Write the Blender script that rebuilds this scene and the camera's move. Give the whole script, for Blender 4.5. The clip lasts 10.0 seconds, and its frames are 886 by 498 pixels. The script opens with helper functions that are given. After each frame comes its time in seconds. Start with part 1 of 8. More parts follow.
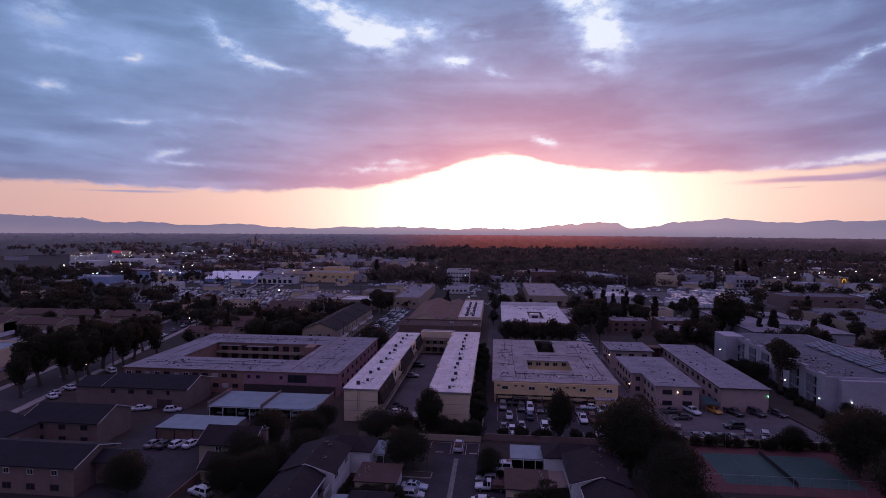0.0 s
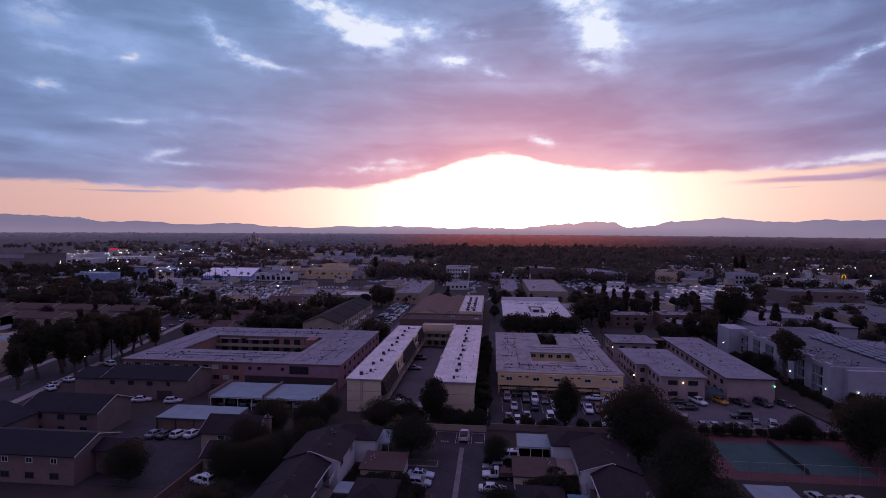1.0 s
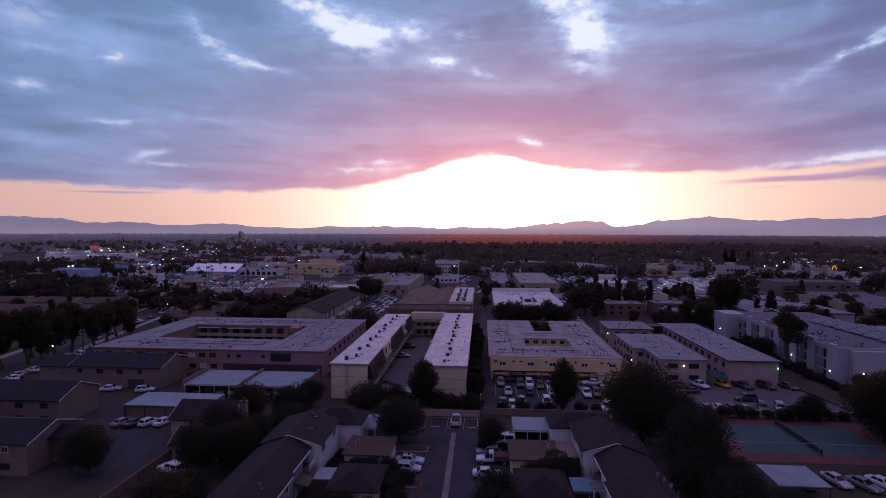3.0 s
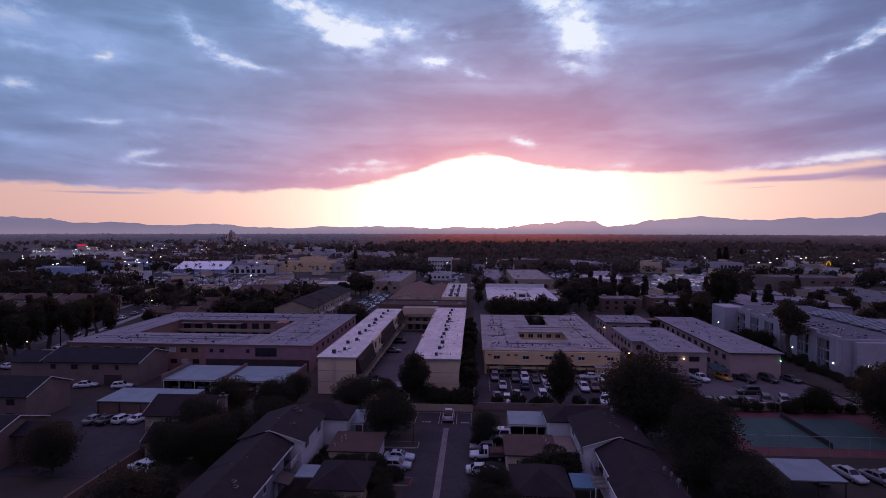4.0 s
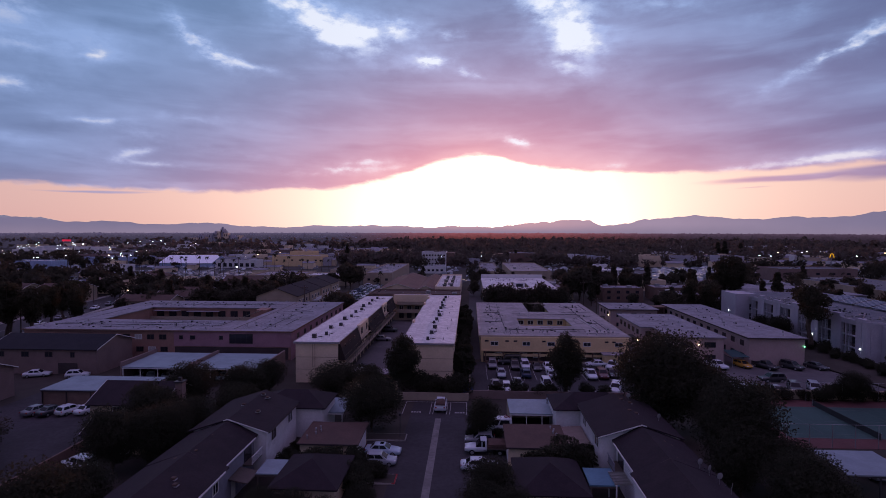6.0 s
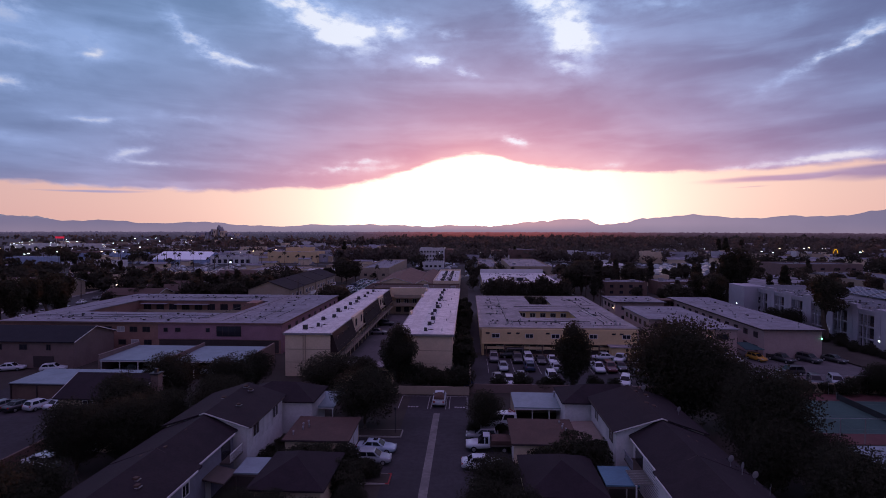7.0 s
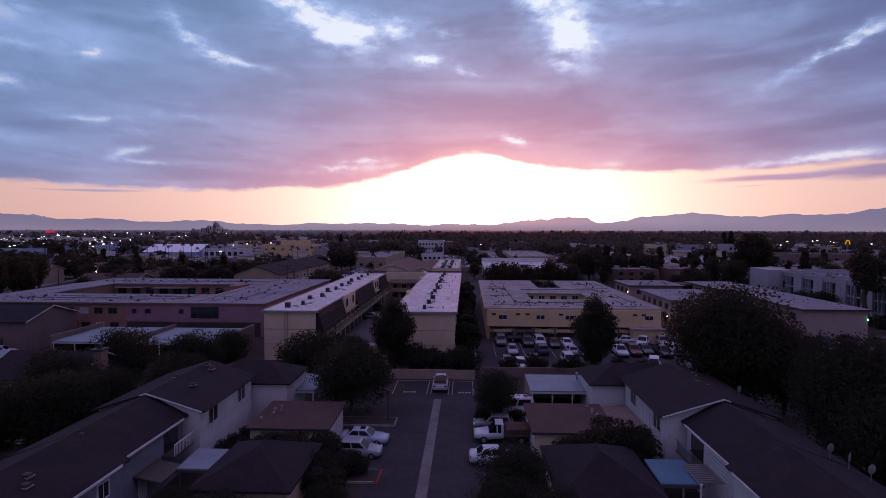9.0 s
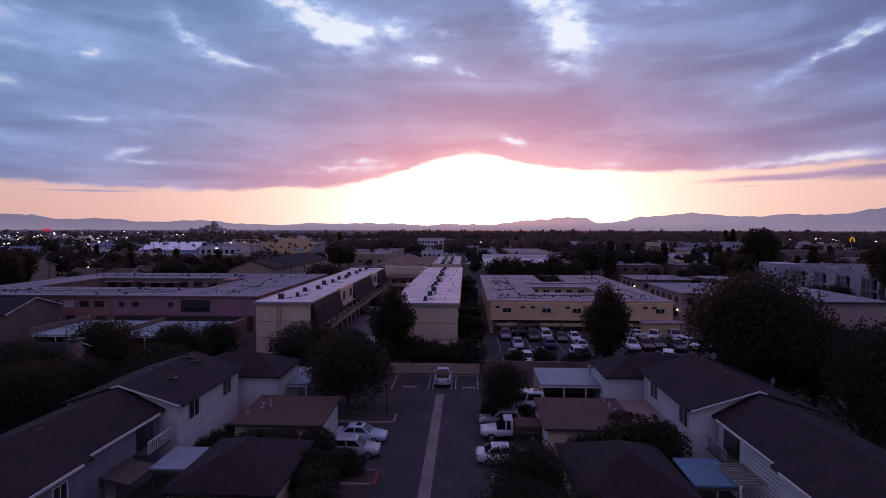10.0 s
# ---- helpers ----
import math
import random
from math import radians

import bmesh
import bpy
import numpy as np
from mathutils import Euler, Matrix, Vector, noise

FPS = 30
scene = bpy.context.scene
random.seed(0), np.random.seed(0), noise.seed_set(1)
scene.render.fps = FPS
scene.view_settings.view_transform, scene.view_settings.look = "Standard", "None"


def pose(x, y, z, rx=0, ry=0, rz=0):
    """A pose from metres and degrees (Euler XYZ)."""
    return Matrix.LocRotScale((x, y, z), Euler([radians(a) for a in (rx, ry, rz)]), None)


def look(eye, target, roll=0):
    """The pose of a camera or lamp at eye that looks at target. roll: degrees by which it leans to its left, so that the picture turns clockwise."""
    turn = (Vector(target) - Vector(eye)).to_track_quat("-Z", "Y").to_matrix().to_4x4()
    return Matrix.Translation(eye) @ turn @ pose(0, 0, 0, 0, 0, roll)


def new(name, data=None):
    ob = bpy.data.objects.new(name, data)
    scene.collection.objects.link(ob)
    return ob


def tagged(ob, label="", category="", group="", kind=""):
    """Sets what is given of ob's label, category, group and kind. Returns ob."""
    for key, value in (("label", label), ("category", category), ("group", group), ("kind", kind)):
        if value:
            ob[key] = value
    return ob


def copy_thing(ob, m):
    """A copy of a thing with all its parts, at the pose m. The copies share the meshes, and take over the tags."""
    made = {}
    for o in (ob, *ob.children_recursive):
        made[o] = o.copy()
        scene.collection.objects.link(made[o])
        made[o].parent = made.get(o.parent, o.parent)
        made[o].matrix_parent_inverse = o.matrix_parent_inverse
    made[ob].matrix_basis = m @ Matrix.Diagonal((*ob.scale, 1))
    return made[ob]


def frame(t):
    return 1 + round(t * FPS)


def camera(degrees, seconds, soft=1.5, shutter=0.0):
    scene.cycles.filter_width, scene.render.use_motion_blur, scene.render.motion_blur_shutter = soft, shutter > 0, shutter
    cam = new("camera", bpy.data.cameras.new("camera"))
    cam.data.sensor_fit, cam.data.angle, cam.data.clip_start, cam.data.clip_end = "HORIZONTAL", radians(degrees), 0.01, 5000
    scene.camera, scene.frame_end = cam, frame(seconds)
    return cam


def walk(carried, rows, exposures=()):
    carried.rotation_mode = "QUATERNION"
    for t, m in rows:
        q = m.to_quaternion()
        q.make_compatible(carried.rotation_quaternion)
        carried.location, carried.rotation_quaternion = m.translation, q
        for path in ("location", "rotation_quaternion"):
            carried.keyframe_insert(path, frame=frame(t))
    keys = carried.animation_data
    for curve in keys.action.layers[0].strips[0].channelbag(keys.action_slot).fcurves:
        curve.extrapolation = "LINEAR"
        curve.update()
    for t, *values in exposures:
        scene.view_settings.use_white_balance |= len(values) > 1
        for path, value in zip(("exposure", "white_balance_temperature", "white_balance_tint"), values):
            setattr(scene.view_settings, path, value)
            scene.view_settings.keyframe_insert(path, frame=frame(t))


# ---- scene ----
cam = camera(79.6, 10.0, soft=0.65)
PATH = [
    (0, (-0.143, 1.045, 45.939), (-0.342, 3.034, 45.869), 0.4),
    (0.5, (-1.08, 1.721, 44.627), (-1.277, 3.71, 44.556), 0.3),
    (1, (-1.889, 2.214, 43.224), (-2.078, 4.204, 43.153), 0.4),
    (1.5, (-2.141, 2.946, 41.854), (-2.328, 4.936, 41.784), 0.3),
    (2, (-2.323, 4.502, 40.376), (-2.502, 6.492, 40.307), 0.2),
    (2.5, (-2.52, 6.618, 38.928), (-2.684, 8.61, 38.859), 0.2),
    (4, (-2.703, 13.72, 34.814), (-2.824, 15.716, 34.746), 0.1),
    (4.5, (-2.739, 16.4, 33.388), (-2.853, 18.396, 33.32), 0.1),
    (5, (-2.78, 18.989, 32.003), (-2.888, 20.985, 31.936), 0.1),
    (5.5, (-2.766, 21.948, 30.595), (-2.871, 23.945, 30.527), 0.1),
    (7, (-3.273, 30.727, 26.441), (-3.367, 32.724, 26.37), 0.1),
    (7.5, (-3.411, 33.745, 25.109), (-3.503, 35.741, 25.036), 0.1),
    (8, (-3.56, 36.641, 23.59), (-3.65, 38.638, 23.518), 0.1),
    (8.5, (-3.873, 39.451, 22.179), (-3.961, 41.448, 22.106), 0.1),
    (9, (-4.22, 42.3, 20.761), (-4.309, 44.296, 20.687), 0.1),
    (9.5, (-4.542, 45.072, 19.603), (-4.633, 47.069, 19.529), 0.1),
    (10, (-4.816, 46.604, 18.765), (-4.902, 48.601, 18.692), 0.1),
]
walk(cam, [(t, look(eye, target, roll)) for t, eye, target, roll in PATH])

# ---- world, sun and exposure ----
SUN_AZ, SUN_EL = 2.05, 1.3          # degrees to the right of +y, above the horizon
SUN_DIR = Vector((math.sin(radians(SUN_AZ)), math.cos(radians(SUN_AZ)), math.tan(radians(SUN_EL)))).normalized()


class Nodes:
    """Short hand for shader arithmetic."""

    def __init__(self, tree):
        self.tree = tree

    def node(self, kind):
        return self.tree.nodes.new(kind)

    def put(self, socket, value):
        if isinstance(value, bpy.types.NodeSocket):
            self.tree.links.new(value, socket)
        else:
            socket.default_value = value

    def m(self, op, a, b=0.0, c=0.0, clamp=False):
        n = self.node("ShaderNodeMath")
        n.operation, n.use_clamp = op, clamp
        for i, v in enumerate((a, b, c)):
            self.put(n.inputs[i], v)
        return n.outputs[0]

    def smooth(self, v, lo, hi, out0=0.0, out1=1.0):
        n = self.node("ShaderNodeMapRange")
        n.interpolation_type = "SMOOTHSTEP"
        for i, x in enumerate((v, lo, hi, out0, out1)):
            self.put(n.inputs[i], x)
        return n.outputs[0]

    def mix(self, f, a, b, blend="MIX"):
        n = self.node("ShaderNodeMix")
        n.data_type, n.blend_type = "RGBA", blend
        self.put(n.inputs[0], f)
        self.put(n.inputs[6], a if isinstance(a, bpy.types.NodeSocket) else (*a, 1))
        self.put(n.inputs[7], b if isinstance(b, bpy.types.NodeSocket) else (*b, 1))
        return n.outputs[2]

    def noise(self, vec, scale, detail=4.0, rough=0.55, distort=0.0):
        n = self.node("ShaderNodeTexNoise")
        self.put(n.inputs["Vector"], vec)
        n.inputs["Scale"].default_value, n.inputs["Detail"].default_value = scale, detail
        n.inputs["Roughness"].default_value, n.inputs["Distortion"].default_value = rough, distort
        return n.outputs["Fac"]

    def xyz(self, x, y, z):
        n = self.node("ShaderNodeCombineXYZ")
        for i, v in enumerate((x, y, z)):
            self.put(n.inputs[i], v)
        return n.outputs[0]


def build_sky():
    world = bpy.data.worlds.new("sunset_sky")
    scene.world = world
    world.use_nodes = True
    world.node_tree.nodes.clear()
    n = Nodes(world.node_tree)
    coord = n.node("ShaderNodeTexCoord").outputs["Generated"]
    sep = n.node("ShaderNodeSeparateXYZ")
    n.put(sep.inputs[0], coord)
    x, y, z = sep.outputs
    flat = n.m("MAXIMUM", n.m("SQRT", n.m("ADD", n.m("MULTIPLY", x, x), n.m("MULTIPLY", y, y))), 0.001)
    el = n.m("DIVIDE", z, flat)                       # tangent of the elevation
    az = n.m("SUBTRACT", n.m("ARCTAN2", x, y), radians(SUN_AZ))   # radians to the right of the sun
    up = n.m("MAXIMUM", el, 0.0)
    # clear sky behind the cloud deck
    nishita = n.node("ShaderNodeTexSky")
    nishita.sky_type, nishita.sun_disc, nishita.sun_elevation, nishita.sun_rotation = "NISHITA", False, radians(SUN_EL), radians(SUN_AZ)
    nishita.altitude, nishita.air_density, nishita.dust_density, nishita.ozone_density = 40.0, 1.0, 2.5, 1.0
    near = n.m("EXPONENT", n.m("MULTIPLY", n.m("MULTIPLY", az, az), -7.0))
    wide = n.m("EXPONENT", n.m("MULTIPLY", n.m("MULTIPLY", az, az), -1.1))
    low = n.m("EXPONENT", n.m("MULTIPLY", up, -22.0))
    orange = n.mix(low, SKY["clear_high"], SKY["clear_low"])
    gold = n.mix(near, orange, SKY["gold"])
    glow = n.m("EXPONENT", n.m("MULTIPLY", n.m("SQRT", n.m("ADD", n.m("MULTIPLY", n.m("MULTIPLY", az, az), 0.35), n.m("MULTIPLY", up, up))), -11.5))
    clear = n.mix(1.0, gold, n.mix(glow, (0, 0, 0), SKY["aureole"]), "ADD")
    clear = n.mix(n.m("MULTIPLY_ADD", wide, 0.75, 0.25), SKY["far_clear"], clear)
    clear = n.mix(1.0, clear, n.mix(0.985, nishita.outputs[0], (0, 0, 0)), "ADD")
    # cloud deck, on a plane overhead
    deep = n.m("ADD", up, 0.07)
    px, py = n.m("DIVIDE", n.m("DIVIDE", x, flat), deep), n.m("DIVIDE", n.m("DIVIDE", y, flat), deep)
    streak = n.xyz(n.m("MULTIPLY", az, 1.6), n.m("MULTIPLY", el, 9.0), 3.7)
    drawn = n.xyz(n.m("MULTIPLY", px, 0.95), n.m("MULTIPLY", py, 0.85), 2.2)      # banks drawn out towards the sunset
    big = n.noise(drawn, 1.0, 3.5, 0.5, 0.35)
    fine = n.noise(drawn, 2.6, 4.0, 0.55, 0.3)
    band = n.noise(streak, 2.4, 4.5, 0.52, 0.4)
    # ragged lower edge, arched over the sun
    ramp = n.node("ShaderNodeValToRGB")
    ramp.color_ramp.interpolation = "B_SPLINE"
    stops = ramp.color_ramp.elements
    stops[0].position, stops[1].position = DECK_EDGE[0][0], DECK_EDGE[-1][0]
    for k, (_, high) in ((0, DECK_EDGE[0]), (1, DECK_EDGE[-1])):
        stops[k].color = (high, high, high, 1)
    for place, high in DECK_EDGE[1:-1]:
        stops.new(place).color = (high, high, high, 1)
    n.put(ramp.inputs[0], n.m("DIVIDE", n.m("ADD", az, 0.75), 1.5, clamp=True))
    edge = n.m("MULTIPLY", ramp.outputs[0], 0.2)
    edge = n.m("ADD", edge, n.m("MULTIPLY", n.m("SUBTRACT", band, 0.5), 0.016))
    lumps = n.noise(n.xyz(n.m("MULTIPLY", az, 7.0), n.m("MULTIPLY", el, 16.0), 5.1), 3.2, 4.0, 0.55, 0.3)
    edge = n.m("ADD", edge, n.m("MULTIPLY", n.m("SUBTRACT", lumps, 0.5), 0.016))
    inner = n.m("SUBTRACT", el, edge)
    deck = n.smooth(inner, -0.003, 0.007)
    for a, e, wa, we, s in SKY["bars"]:          # loose bars of cloud below the deck
        da = n.m("DIVIDE", n.m("SUBTRACT", az, a), wa)
        de = n.m("DIVIDE", n.m("SUBTRACT", n.m("ADD", n.m("ADD", el, n.m("MULTIPLY", n.m("SUBTRACT", band, 0.5), 0.02)), n.m("MULTIPLY", n.m("SUBTRACT", az, a), -0.03)), e), we)
        g = n.m("EXPONENT", n.m("MULTIPLY", n.m("ADD", n.m("MULTIPLY", da, da), n.m("MULTIPLY", de, de)), -1.0))
        deck = n.m("MAXIMUM", deck, n.smooth(n.m("MULTIPLY", g, s), 0.25, 0.8))
    # openings in the deck: place (azimuth, elevation), half length, half width, slope in degrees, strength
    ragged = n.xyz(n.m("MULTIPLY", az, 9.0), n.m("MULTIPLY", el, 16.0), 1.3)
    shift_a = n.m("MULTIPLY", n.m("SUBTRACT", n.noise(ragged, 3.0, 4.0, 0.6), 0.5), 0.050)
    shift_e = n.m("MULTIPLY", n.m("SUBTRACT", n.noise(ragged, 3.7, 4.0, 0.6), 0.5), n.m("MULTIPLY", el, 0.085))
    grain = n.smooth(n.noise(ragged, 2.6, 4.0, 0.6), 0.30, 0.66, 0.45, 1.25)
    wa_, we_ = n.m("ADD", az, shift_a), n.m("ADD", el, shift_e)
    holes = None
    for a, e, ln, wd, turn, st in GAPS + WISPS + BANDS + EDGES:
        ca, sa = math.cos(radians(turn)), math.sin(radians(turn))
        da, de = n.m("SUBTRACT", wa_, a), n.m("SUBTRACT", we_, e)
        u = n.m("MULTIPLY_ADD", da, ca / ln, n.m("MULTIPLY", de, sa / ln))
        v = n.m("MULTIPLY_ADD", da, -sa / wd, n.m("MULTIPLY", de, ca / wd))
        r = n.m("SQRT", n.m("MULTIPLY_ADD", u, u, n.m("MULTIPLY", v, v)))
        g = n.m("MULTIPLY", n.m("MULTIPLY_ADD", n.m("EXPONENT", n.m("MULTIPLY", n.m("MULTIPLY", r, r), -0.9)), 0.72, n.m("MULTIPLY", n.m("EXPONENT", n.m("MULTIPLY", r, -0.7)), 0.44)), st * 1.2)
        holes = g if holes is None else n.m("ADD", holes, g)
    holes = n.m("MULTIPLY", holes, grain)
    thin = n.smooth(n.m("ADD", n.m("MULTIPLY", big, 0.78), n.m("MULTIPLY", fine, 0.22)), 0.40, 0.70)
    thin = n.m("ADD", n.m("MULTIPLY", thin, 0.46), n.m("MULTIPLY", n.smooth(band, 0.44, 0.70), 0.30))
    light = n.m("ADD", thin, holes, clamp=True)
    mauve = n.m("MULTIPLY", n.m("EXPONENT", n.m("MULTIPLY", n.m("MULTIPLY", n.m("ADD", az, -0.06), n.m("ADD", az, -0.06)), -2.5)), n.m("EXPONENT", n.m("MULTIPLY", n.m("MAXIMUM", n.m("SUBTRACT", el, 0.08), 0.0), -7.6)))
    rosy = n.m("MULTIPLY", n.m("EXPONENT", n.m("MULTIPLY", n.m("MULTIPLY", az, az), -6.0)), n.m("EXPONENT", n.m("MULTIPLY", n.m("MAXIMUM", n.m("SUBTRACT", el, 0.10), 0.0), -7.5)))
    dark = n.mix(rosy, n.mix(mauve, n.mix(n.smooth(az, -0.55, 0.35), SKY["cloud_blue"], SKY["cloud_slate"]), SKY["cloud_mauve"]), SKY["cloud_rose"])
    bright = n.mix(rosy, n.mix(mauve, SKY["thin_blue"], SKY["thin_mauve"]), SKY["thin_rose"])
    cloud = n.mix(light, dark, bright)
    cloud = n.mix(n.smooth(holes, 0.42, 2.0), cloud, n.mix(mauve, SKY["hole"], (1.05, 0.92, 1.0)))
    rim = n.m("MULTIPLY", n.m("EXPONENT", n.m("MULTIPLY", n.m("MAXIMUM", inner, 0.0), -55.0)), n.m("MULTIPLY_ADD", near, 0.5, 0.12), clamp=True)
    cloud = n.mix(rim, cloud, SKY["thin_rose"])
    cloud = n.mix(n.m("MULTIPLY_ADD", wide, -0.6, 0.6), cloud, SKY["dusk"])          # the sky away from the sun
    cloud = n.mix(n.m("MULTIPLY", n.smooth(el, 0.48, 1.3), 0.85), cloud, SKY["overhead"])  # unseen deck overhead, coloured mauve to tint and brighten the ground
    col = n.mix(deck, clear, cloud)
    back = n.node("ShaderNodeBackground")
    n.put(back.inputs[0], col)
    back.inputs[1].default_value = SKY["strength"]
    n.put(n.node("ShaderNodeOutputWorld").inputs[0], back.outputs[0])


SKY = dict(
    clear_high=(0.90, 0.55, 0.49), clear_low=(0.90, 0.47, 0.39), gold=(1.10, 0.86, 0.70), aureole=(3.0, 2.6, 2.2), far_clear=(0.30, 0.24, 0.32),
    cloud_blue=(0.112, 0.240, 0.435), cloud_slate=(0.095, 0.166, 0.335), cloud_mauve=(0.385, 0.290, 0.500), cloud_rose=(0.86, 0.33, 0.40),
    thin_blue=(0.28, 0.47, 0.83), thin_mauve=(0.58, 0.45, 0.68), thin_rose=(1.05, 0.55, 0.57), hole=(0.80, 0.86, 1.0), strength=1.0,
    dusk=(0.16, 0.11, 0.25), overhead=(0.46, 0.312, 0.70),
    bars=[(0.50, 0.084, 0.15, 0.008, 0.9), (0.62, 0.088, 0.12, 0.014, 0.95), (-0.66, 0.0615, 0.10, 0.003, 0.7), (-0.16, 0.052, 0.05, 0.0022, 0.5), (0.44, 0.070, 0.04, 0.002, 0.5)])
DECK_EDGE = [
    (0, 0.342), (0.027, 0.346), (0.071, 0.317), (0.153, 0.316),
    (0.232, 0.347), (0.305, 0.374), (0.346, 0.426), (0.381, 0.481),
    (0.412, 0.567), (0.444, 0.668), (0.486, 0.709), (0.521, 0.654),
    (0.549, 0.583), (0.59, 0.546), (0.661, 0.505), (0.734, 0.484),
    (0.779, 0.478), (0.825, 0.478), (0.872, 0.490), (0.901, 0.500),
]
GAPS = [
    (-0.296, 0.373, 0.069, 0.0209, -22, 1.5), (-0.289, 0.357, 0.024, 0.0168, -27, 1.3), (-0.351, 0.404, 0.058, 0.0114, -15, 1), (-0.23, 0.367, 0.04, 0.0122, 13, 0.9),
    (-0.173, 0.369, 0.025, 0.0134, 2, 0.95), (-0.11, 0.314, 0.021, 0.0062, 0, 1.8), (-0.047, 0.294, 0.025, 0.0062, -16, 0.75), (0.142, 0.377, 0.042, 0.0289, -61, 1.4),
    (0.157, 0.341, 0.026, 0.0171, -5, 1.5), (0.097, 0.416, 0.052, 0.0216, -34, 1), (0.148, 0.296, 0.03, 0.008, -14, 0.6), (-0.074, 0.364, 0.026, 0.0083, -10, 0.45),
    (0.303, 0.389, 0.07, 0.0115, -10, 0.35),
]
WISPS = [
    (-0.539, 0.339, 0.025, 0.0097, -49, 0.6), (-0.505, 0.311, 0.039, 0.0089, -36, 0.75), (-0.447, 0.291, 0.046, 0.007, -10, 0.85), (-0.667, 0.274, 0.011, 0.0079, 10, 0.8),
    (-0.663, 0.288, 0.041, 0.0269, -2, 0.3), (-0.772, 0.32, 0.038, 0.0332, 2, 0.65), (-0.767, 0.212, 0.031, 0.0091, 3, 0.95), (-0.75, 0.272, 0.04, 0.0118, -1, 0.35),
    (0.554, 0.273, 0.047, 0.0061, 23, 0.95), (0.485, 0.239, 0.035, 0.0108, 28, 0.45), (0.583, 0.289, 0.024, 0.0076, 27, 0.7), (0.483, 0.344, 0.042, 0.0135, -1, 0.3),
]
BANDS = [
    (-0.665, 0.172, 0.034, 0.0044, 3, 0.7), (-0.611, 0.159, 0.04, 0.0092, -9, 0.35), (-0.519, 0.188, 0.062, 0.0058, -1, 0.3), (-0.608, 0.127, 0.025, 0.0072, 15, 0.55),
    (-0.576, 0.109, 0.046, 0.0042, -1, 0.6), (-0.628, 0.116, 0.021, 0.007, 26, 0.35), (-0.476, 0.136, 0.074, 0.0079, -6, 0.22), (-0.756, 0.135, 0.033, 0.0067, -4, 0.3),
    (-0.262, 0.113, 0.041, 0.0047, 4, 1), (-0.226, 0.127, 0.037, 0.0047, 4, 0.8), (-0.189, 0.115, 0.042, 0.0052, 11, 0.55), (-0.323, 0.104, 0.051, 0.0041, 1, 0.35),
]
EDGES = [
    (0.053, 0.162, 0.019, 0.0052, -11, 1.3), (0.026, 0.173, 0.031, 0.0062, -16, 0.4), (0.223, 0.116, 0.028, 0.005, 3, 1), (0.516, 0.109, 0.061, 0.0052, 5, 1.1),
    (0.434, 0.103, 0.038, 0.0046, 6, 0.9), (0.574, 0.114, 0.032, 0.005, 1, 0.8), (-0.737, 0.065, 0.056, 0.003, 2, 1.1), (-0.555, 0.067, 0.034, 0.0024, -0, 0.9),
]
build_sky()

sun = new("sun", bpy.data.lights.new("sun", "SUN"))
sun.data.energy, sun.data.angle, sun.data.color = 1.0, radians(0.53), (1.0, 0.27, 0.17)
sun.matrix_world = look((0, 0, 60), Vector((0, 0, 60)) - SUN_DIR)
scene.view_settings.exposure = 0.04

# ---- materials ----
MATS = {}


def mat(name, base, rough=0.8, other=None, scale=0.6, amount=0.5, grain=8.0, grain_amount=0.25, metal=0.0, bump=0.15, per_object=0.0, spec=0.3):
    """A plain weathered surface: blotches at two scales, fine relief."""
    if name in MATS:
        return MATS[name]
    m = bpy.data.materials.new(name)
    m.use_nodes = True
    n = Nodes(m.node_tree)
    bsdf = m.node_tree.nodes["Principled BSDF"]
    where = n.node("ShaderNodeNewGeometry").outputs["Position"]
    blot = n.smooth(n.noise(where, scale, 5.0, 0.6, 0.4), 0.38, 0.66)
    fine = n.noise(where, grain, 4.0, 0.6)
    other = other or tuple(c * 0.62 for c in base)
    col = n.mix(n.m("MULTIPLY", blot, amount), base, other)
    col = n.mix(n.m("MULTIPLY", n.smooth(fine, 0.35, 0.7), grain_amount), col, tuple(c * 0.55 for c in base))
    if per_object:
        r = n.node("ShaderNodeObjectInfo").outputs["Random"]
        col = n.mix(n.m("MULTIPLY", r, per_object), col, tuple(c * 0.4 for c in base))
    n.put(bsdf.inputs["Base Color"], col)
    n.put(bsdf.inputs["Roughness"], n.m("MULTIPLY_ADD", fine, 0.15, rough - 0.07, clamp=True))
    bsdf.inputs["Metallic"].default_value = metal
    bsdf.inputs["Specular IOR Level"].default_value = spec
    if bump:
        b = n.node("ShaderNodeBump")
        b.inputs["Strength"].default_value, b.inputs["Distance"].default_value = bump, 0.03
        n.put(b.inputs["Height"], fine)
        n.put(bsdf.inputs["Normal"], b.outputs[0])
    MATS[name] = m
    return m


def glow(name, colour, strength):
    if name not in MATS:
        m = bpy.data.materials.new(name)
        m.use_nodes = True
        m.node_tree.nodes.clear()
        n = Nodes(m.node_tree)
        e = n.node("ShaderNodeEmission")
        e.inputs[0].default_value, e.inputs[1].default_value = (*colour, 1), strength
        n.put(n.node("ShaderNodeOutputMaterial").inputs[0], e.outputs[0])
        MATS[name] = m
    return MATS[name]


